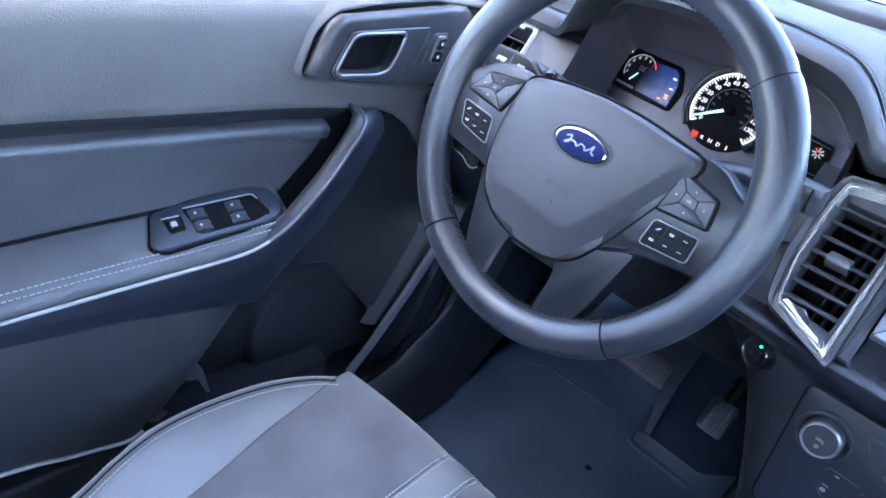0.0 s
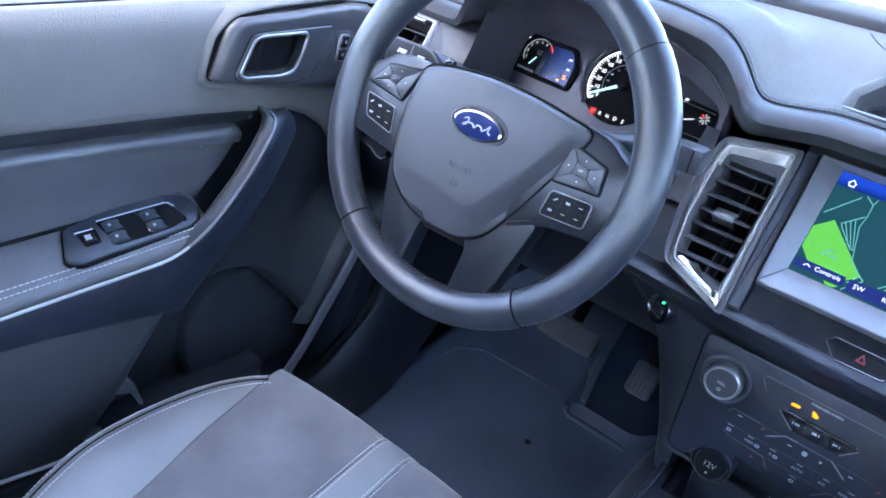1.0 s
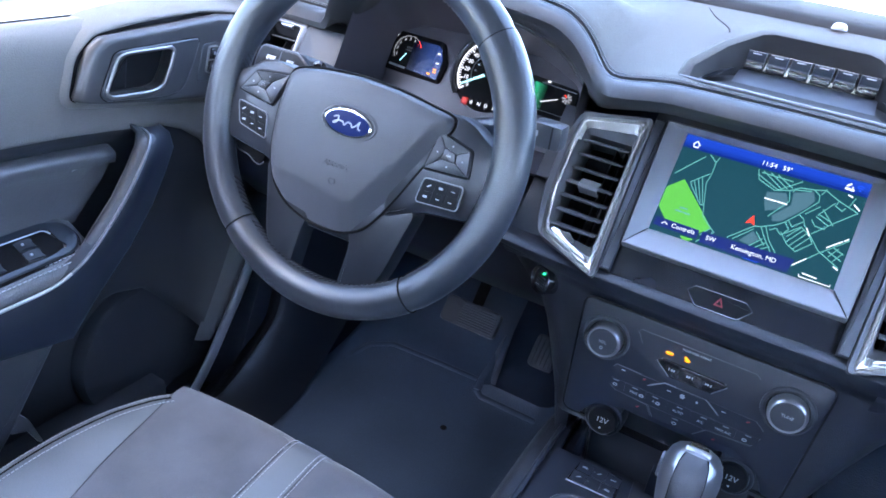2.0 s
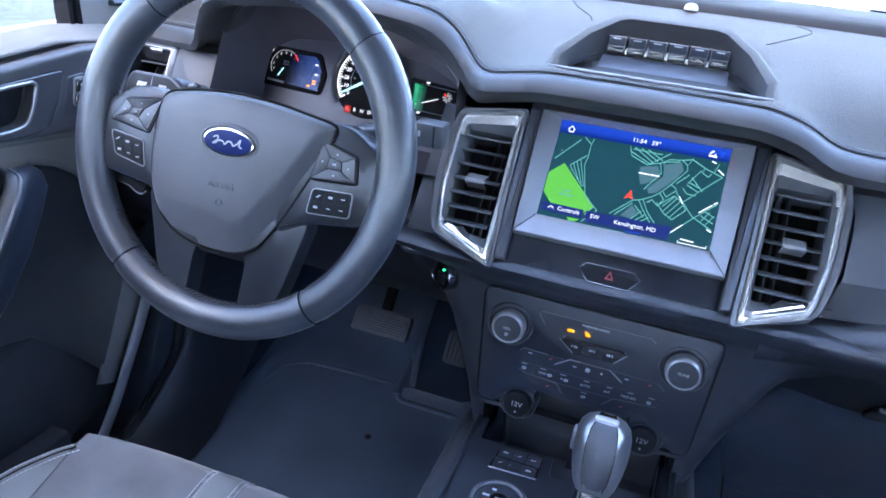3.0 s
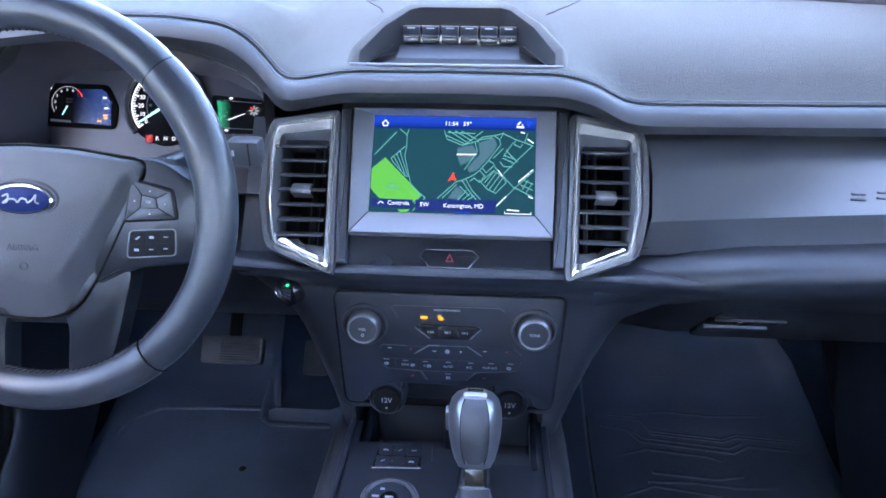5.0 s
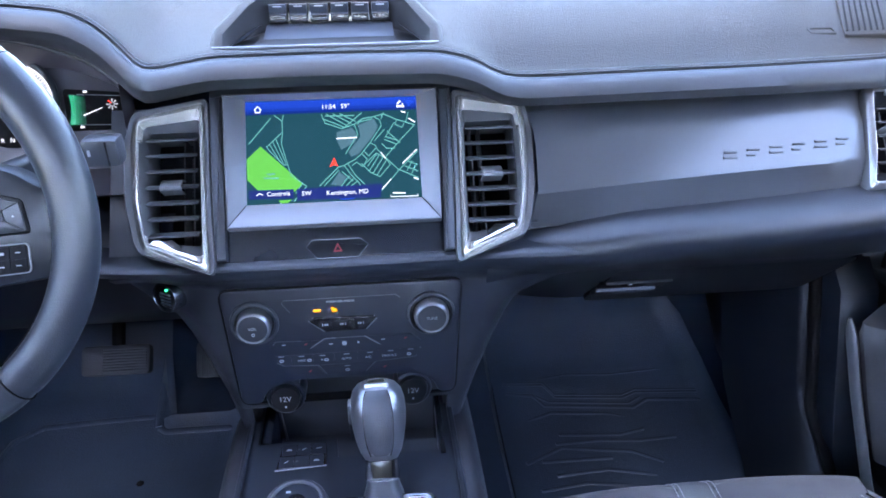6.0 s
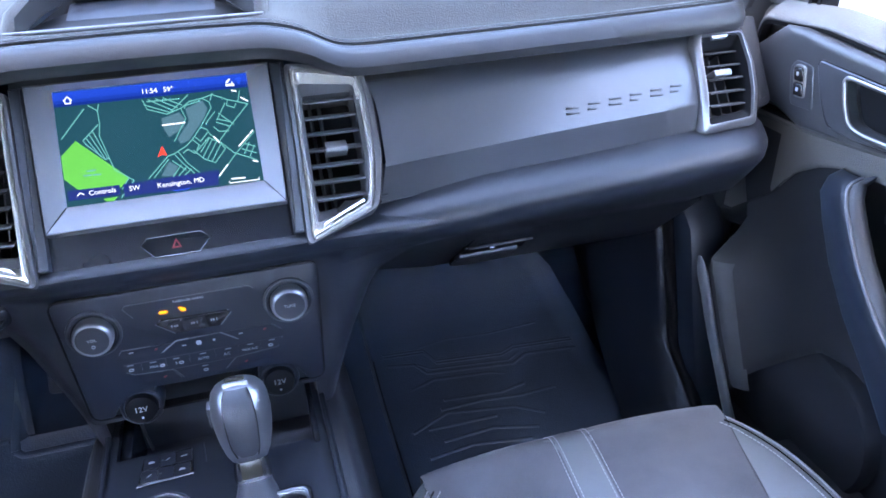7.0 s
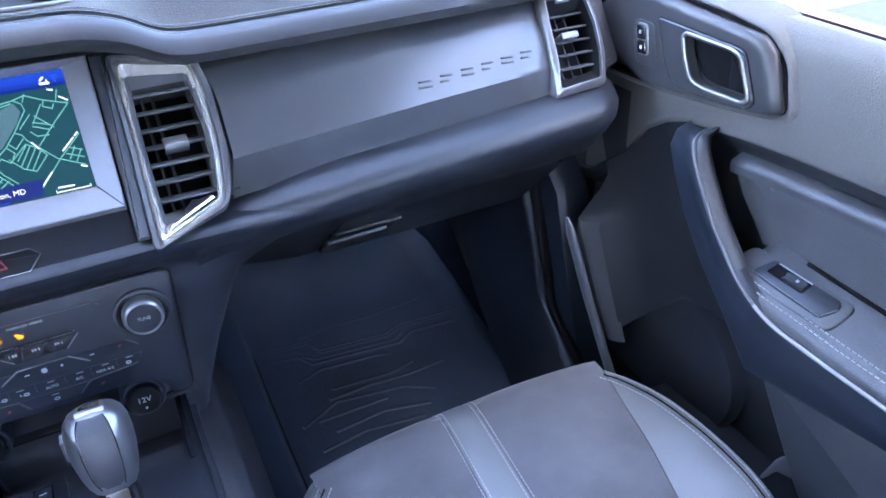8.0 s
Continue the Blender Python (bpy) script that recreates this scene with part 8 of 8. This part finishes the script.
# ---------------- footwells ----------------
def build_footwell():
    for s in (-1, 1):
        bm = B()
        prof = [(-0.02, 0.10), (0.055, 0.30), (0.095, 0.42), (0.14, 0.46), (0.50, 0.46), (0.56, 0.06), (-0.02, 0.06)]
        slab(bm, prof, lambda y, z, h, s=s: Vector((s * (0.70 - h), y, z)), 0.0, 0.055, 0.02)
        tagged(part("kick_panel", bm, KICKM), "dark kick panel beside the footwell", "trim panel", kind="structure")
        # smooth cover that sweeps from the foot of the pillar into the sill
        rim = spline([(0.636, 0.200, 0.50), (0.636, 0.150, 0.38), (0.636, 0.118, 0.29), (0.638, 0.098, 0.237), (0.640, 0.055, 0.203), (0.642, -0.01, 0.160), (0.643, -0.10, 0.138), (0.643, -0.40, 0.132)], 5)
        toe = spline([(0.602, 0.370, 0.48), (0.601, 0.330, 0.36), (0.599, 0.290, 0.26), (0.596, 0.247, 0.180), (0.590, 0.190, 0.140), (0.578, 0.112, 0.112), (0.560, 0.0025, 0.106), (0.552, -0.40, 0.104)], 5)
        bm, secs = B(), []
        for a, b in zip(rim, toe):
            row = []
            for t in (0.0, 0.06, 0.16, 0.32, 0.5, 0.68, 0.84, 0.95, 1.0):
                q = a.lerp(b, t) + Vector((-0.010, -0.004, 0.012)) * math.sin(math.pi * t) * (1.0 - 0.9 * math.sin(math.pi * t) ** 2 * 0.4)
                row.append(Vector((s * q.x, q.y, q.z)))
            secs.append([Vector((s * (a.x + 0.03), a.y - 0.004, a.z - 0.01))] + row)
        loft(bm, secs)
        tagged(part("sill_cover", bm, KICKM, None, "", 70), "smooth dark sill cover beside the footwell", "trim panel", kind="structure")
        bm = B()
        block(bm, (min(s * 0.64, s * 0.76), -0.80, 0.05), (max(s * 0.64, s * 0.76), 0.20, 0.128), 0.012)
        tagged(part("door_sill", bm, PANELM), "dark door sill under the closed door", "sill", kind="structure")
        seal = thing("door_seal", "black rubber door seal along the sill", "door seal", at=(s * 0.64, 0, 0.1))
        bm = B()
        tube(bm, spline([(s * 0.640, 0.175, 0.50), (s * 0.640, 0.128, 0.38), (s * 0.640, 0.095, 0.29), (s * 0.642, 0.078, 0.235), (s * 0.645, 0.038, 0.198), (s * 0.648, -0.02, 0.156), (s * 0.65, -0.11, 0.134), (s * 0.65, -0.5, 0.128)], 6), 0.0085, 10)
        fit_parent(part("bead", bm, BLACK), seal)
        mat = thing("floor_mat", "ribbed dark rubber floor mat in the footwell", "floor mat", "floor mats", at=(s * 0.39, 0.1, 0.096))
        base = lambda x, y, h=0.0: Vector((x, y, lerp_table(y, [0.22, 0.36, 0.52], [0.101, 0.137, 0.287]) + h))
        x0, x1 = s * 0.190, s * 0.600
        bm, secs = B(), []
        for y in (-0.25, -0.10, 0.0, 0.10, 0.20, 0.24, 0.27, 0.286, 0.292, 0.33, 0.36, 0.40, 0.45, 0.50):
            row = []
            for k, x in enumerate(np.linspace(x0, x1, 27)):
                lip = 0.010 if k in (0, 26) else 0.007 if k in (1, 25) else 0.0
                if s > 0 and k < 4:  # broad raised rim beside the tunnel
                    x, lip = x0 + (-0.030, -0.028, 0.020, 0.027)[k], (0.016, 0.022, 0.016, 0.0)[k]
                elif k == 0:  # edge turned up against the tunnel
                    x, lip = x - s * 0.022, 0.040
                if y > 0.34:  # rounded head
                    x = x0 + (x - x0) * (1 - 0.30 * ((y - 0.34) / 0.16) ** 2)
                p = base(x, y, 0.002 + lip)
                if s < 0 and x > -0.33 and y > 0.287:  # cut away round the accelerator
                    p = base(x, 0.292, -0.012)
                elif s < 0 and x > -0.33 and y > 0.28:
                    p.z += 0.008
                row.append(p)
            secs.append(row)
        loft(bm, secs)
        bmesh.ops.solidify(bm, geom=bm.faces[:], thickness=0.004)
        fit_parent(part("sheet", bm, RUBBER), mat)
        if s > 0:
            slit = [base(x0 - 0.036, y, 0.024) for y in (-0.20, -0.05, 0.05, 0.15, 0.25, 0.34)]
            fit_parent(part("edge_gap", tube(B(), spline(slit, 4), 0.0028, 6), BLACK), mat)
            crease = [base(x0 + 0.0285, y, 0.0045) for y in (-0.20, -0.05, 0.05, 0.15, 0.25, 0.30)]
            fit_parent(part("rim_crease", tube(B(), spline(crease, 4), 0.0010, 6), BLACK), mat)
        def kinked(pts, r=0.0026):
            fit_parent(part("rib", tube(B(), [base(x, y, 0.0016) for x, y in pts], r * 1.6, 8, flat=0.35), RUBBER), mat)

        if s > 0:
            # stepped chevron across the mat, and the drainage ribs below it
            for dy in (0.0, 0.0055):
                kinked([(0.237, 0.310 - dy), (0.307, 0.3056 - dy), (0.3234, 0.2796 - dy), (0.4378, 0.2700 - dy), (0.463, 0.2790 - dy), (0.570, 0.272 - dy)], 0.0020)
            kinked([(0.2406, 0.2871), (0.2854, 0.2801), (0.3021, 0.2587), (0.452, 0.2446), (0.4786, 0.2583), (0.585, 0.2500)])
            kinked([(0.290, 0.2790), (0.3100, 0.2660), (0.446, 0.2530), (0.468, 0.2640)], 0.0018)
            kinked([(0.300, 0.3127), (0.3507, 0.3188), (0.4291, 0.3135), (0.520, 0.3180)], 0.0020)
            for pts in ([(0.2439, 0.2256), (0.3096, 0.2452), (0.405, 0.2364), (0.475, 0.215), (0.530, 0.211)], [(0.2833, 0.2253), (0.345, 0.2250), (0.4096, 0.2165)], [(0.3133, 0.1982), (0.4111, 0.1894), (0.4537, 0.1983)], [(0.3028, 0.1784), (0.375, 0.1800), (0.4372, 0.173), (0.500, 0.176)],
                        [(0.2481, 0.141), (0.3107, 0.1697), (0.4188, 0.1513), (0.4608, 0.1252)], [(0.2733, 0.1427), (0.384, 0.1408)], [(0.290, 0.112), (0.370, 0.118), (0.440, 0.100)], [(0.260, 0.085), (0.330, 0.094), (0.420, 0.080)], [(0.30, 0.055), (0.42, 0.050)]):
                kinked(pts)
        else:
            for k in range(6):
                y = 0.02 + 0.036 * k
                kinked([(-0.545 + 0.012 * (k % 2), y + 0.012), (-0.470, y), (-0.360 + 0.015 * (k % 3), y), (-0.290, y - 0.010)], 0.0009)
            kinked([(-0.332, 0.270), (-0.322, 0.262), (-0.200, 0.262)], 0.0045)
            kinked([(-0.334, 0.272), (-0.338, 0.300), (-0.340, 0.360)], 0.0045)
            kinked([(-0.565, -0.10), (-0.575, 0.10), (-0.580, 0.20), (-0.560, 0.262), (-0.520, 0.285), (-0.420, 0.290), (-0.345, 0.292)], 0.0040)
    bm = lathe(B(), [(0.0045, 0.0), (0.006, 0.002), (0.004, 0.004), (0.001, 0.005)], (-0.339, 0.162, 0.103), (0, 0, 1), 7)
    tagged(part("crumb", bm, BLACK), "small dark crumb of dirt on the floor mat", "debris")
    # pedals
    for nm, c, w, h, lab in (("brake_pedal", Vector((-0.360, 0.245, 0.275)), 0.050, 0.022, "wide ribbed rubber brake pedal"), ("accelerator_pedal", Vector((-0.226, 0.250, 0.262)), 0.020, 0.027, "narrow ribbed rubber accelerator pedal")):
        pd = thing(nm, lab, "pedal", at=tuple(c))
        n = Vector((0, -0.75, 0.66)).normalized()
        v = Vector((0, 0.66, 0.75)).normalized()
        put = plane_at(c, (1, 0, 0), v, n)
        fit_parent(part("pad", slab(B(), rounded(rect(-w, -h, w, h), 0.008), put, -0.01, 0.004, 0.003), PEDALM), pd)
        cnt = 9 if w > 0.03 else 5
        for k in range(cnt):
            if w > 0.03:
                zz = -h * 0.75 + 1.5 * h * k / (cnt - 1)
                q = rect(-w * 0.35, zz - 0.0015, w * 0.9, zz + 0.0015)
            else:
                xx = -w * 0.7 + 1.4 * w * k / (cnt - 1)
                q = rect(xx - 0.0016, -h * 0.85, xx + 0.0016, h * 0.85)
            fit_parent(part("rib", slab(B(), q, put, 0.003, 0.0062, 0.0008), PEDALM), pd)
        bm = B()
        tube(bm, [c - n * 0.008, c - n * 0.03 + Vector((0, 0.05, 0.10)), Vector((c.x, 0.40, 0.55))], 0.010, 8)
        fit_parent(part("pedal_arm", bm, BLACK), pd)


def build_mirror():
    mir = thing("side_mirror", "dark side mirror outside the driver's window", "side mirror", at=(-0.80, 0.32, 0.72))
    bm = B()
    block(bm, (-1.00, 0.292, 0.712), (-0.795, 0.37, 0.89), 0.03, 4)
    fit_parent(part("housing", bm, SMOOTHP, None, "", 60), mir)
    pl = lambda x, z, h: Vector((x, 0.290 - h + 0.10 * (x + 0.9), z))
    fit_parent(part("glass", slab(B(), rounded(rect(-0.985, 0.728, -0.812, 0.875), 0.02), pl, -0.004, 0.002, 0.001), MIRROR), mir)
    fit_parent(part("arm", tube(B(), [(-0.82, 0.33, 0.735), (-0.755, 0.31, 0.72)], 0.022, 10), SMOOTHP), mir)


build_shell()
build_mirror()
dash = build_dash()
build_centre_vents(dash)
build_screen(dash)
build_stack(dash)
build_side_vents(dash)
build_pod()
build_cluster()
build_wheel()
build_console()
build_seat(-0.366, -0.160, 1, "dark front seat with suede inserts and leather bolsters, driver's side")
build_seat(0.386, -0.088, -1, "dark front seat with suede inserts and leather bolsters beside the console")
for side in (-1, 1):
    build_door(side)
build_footwell()
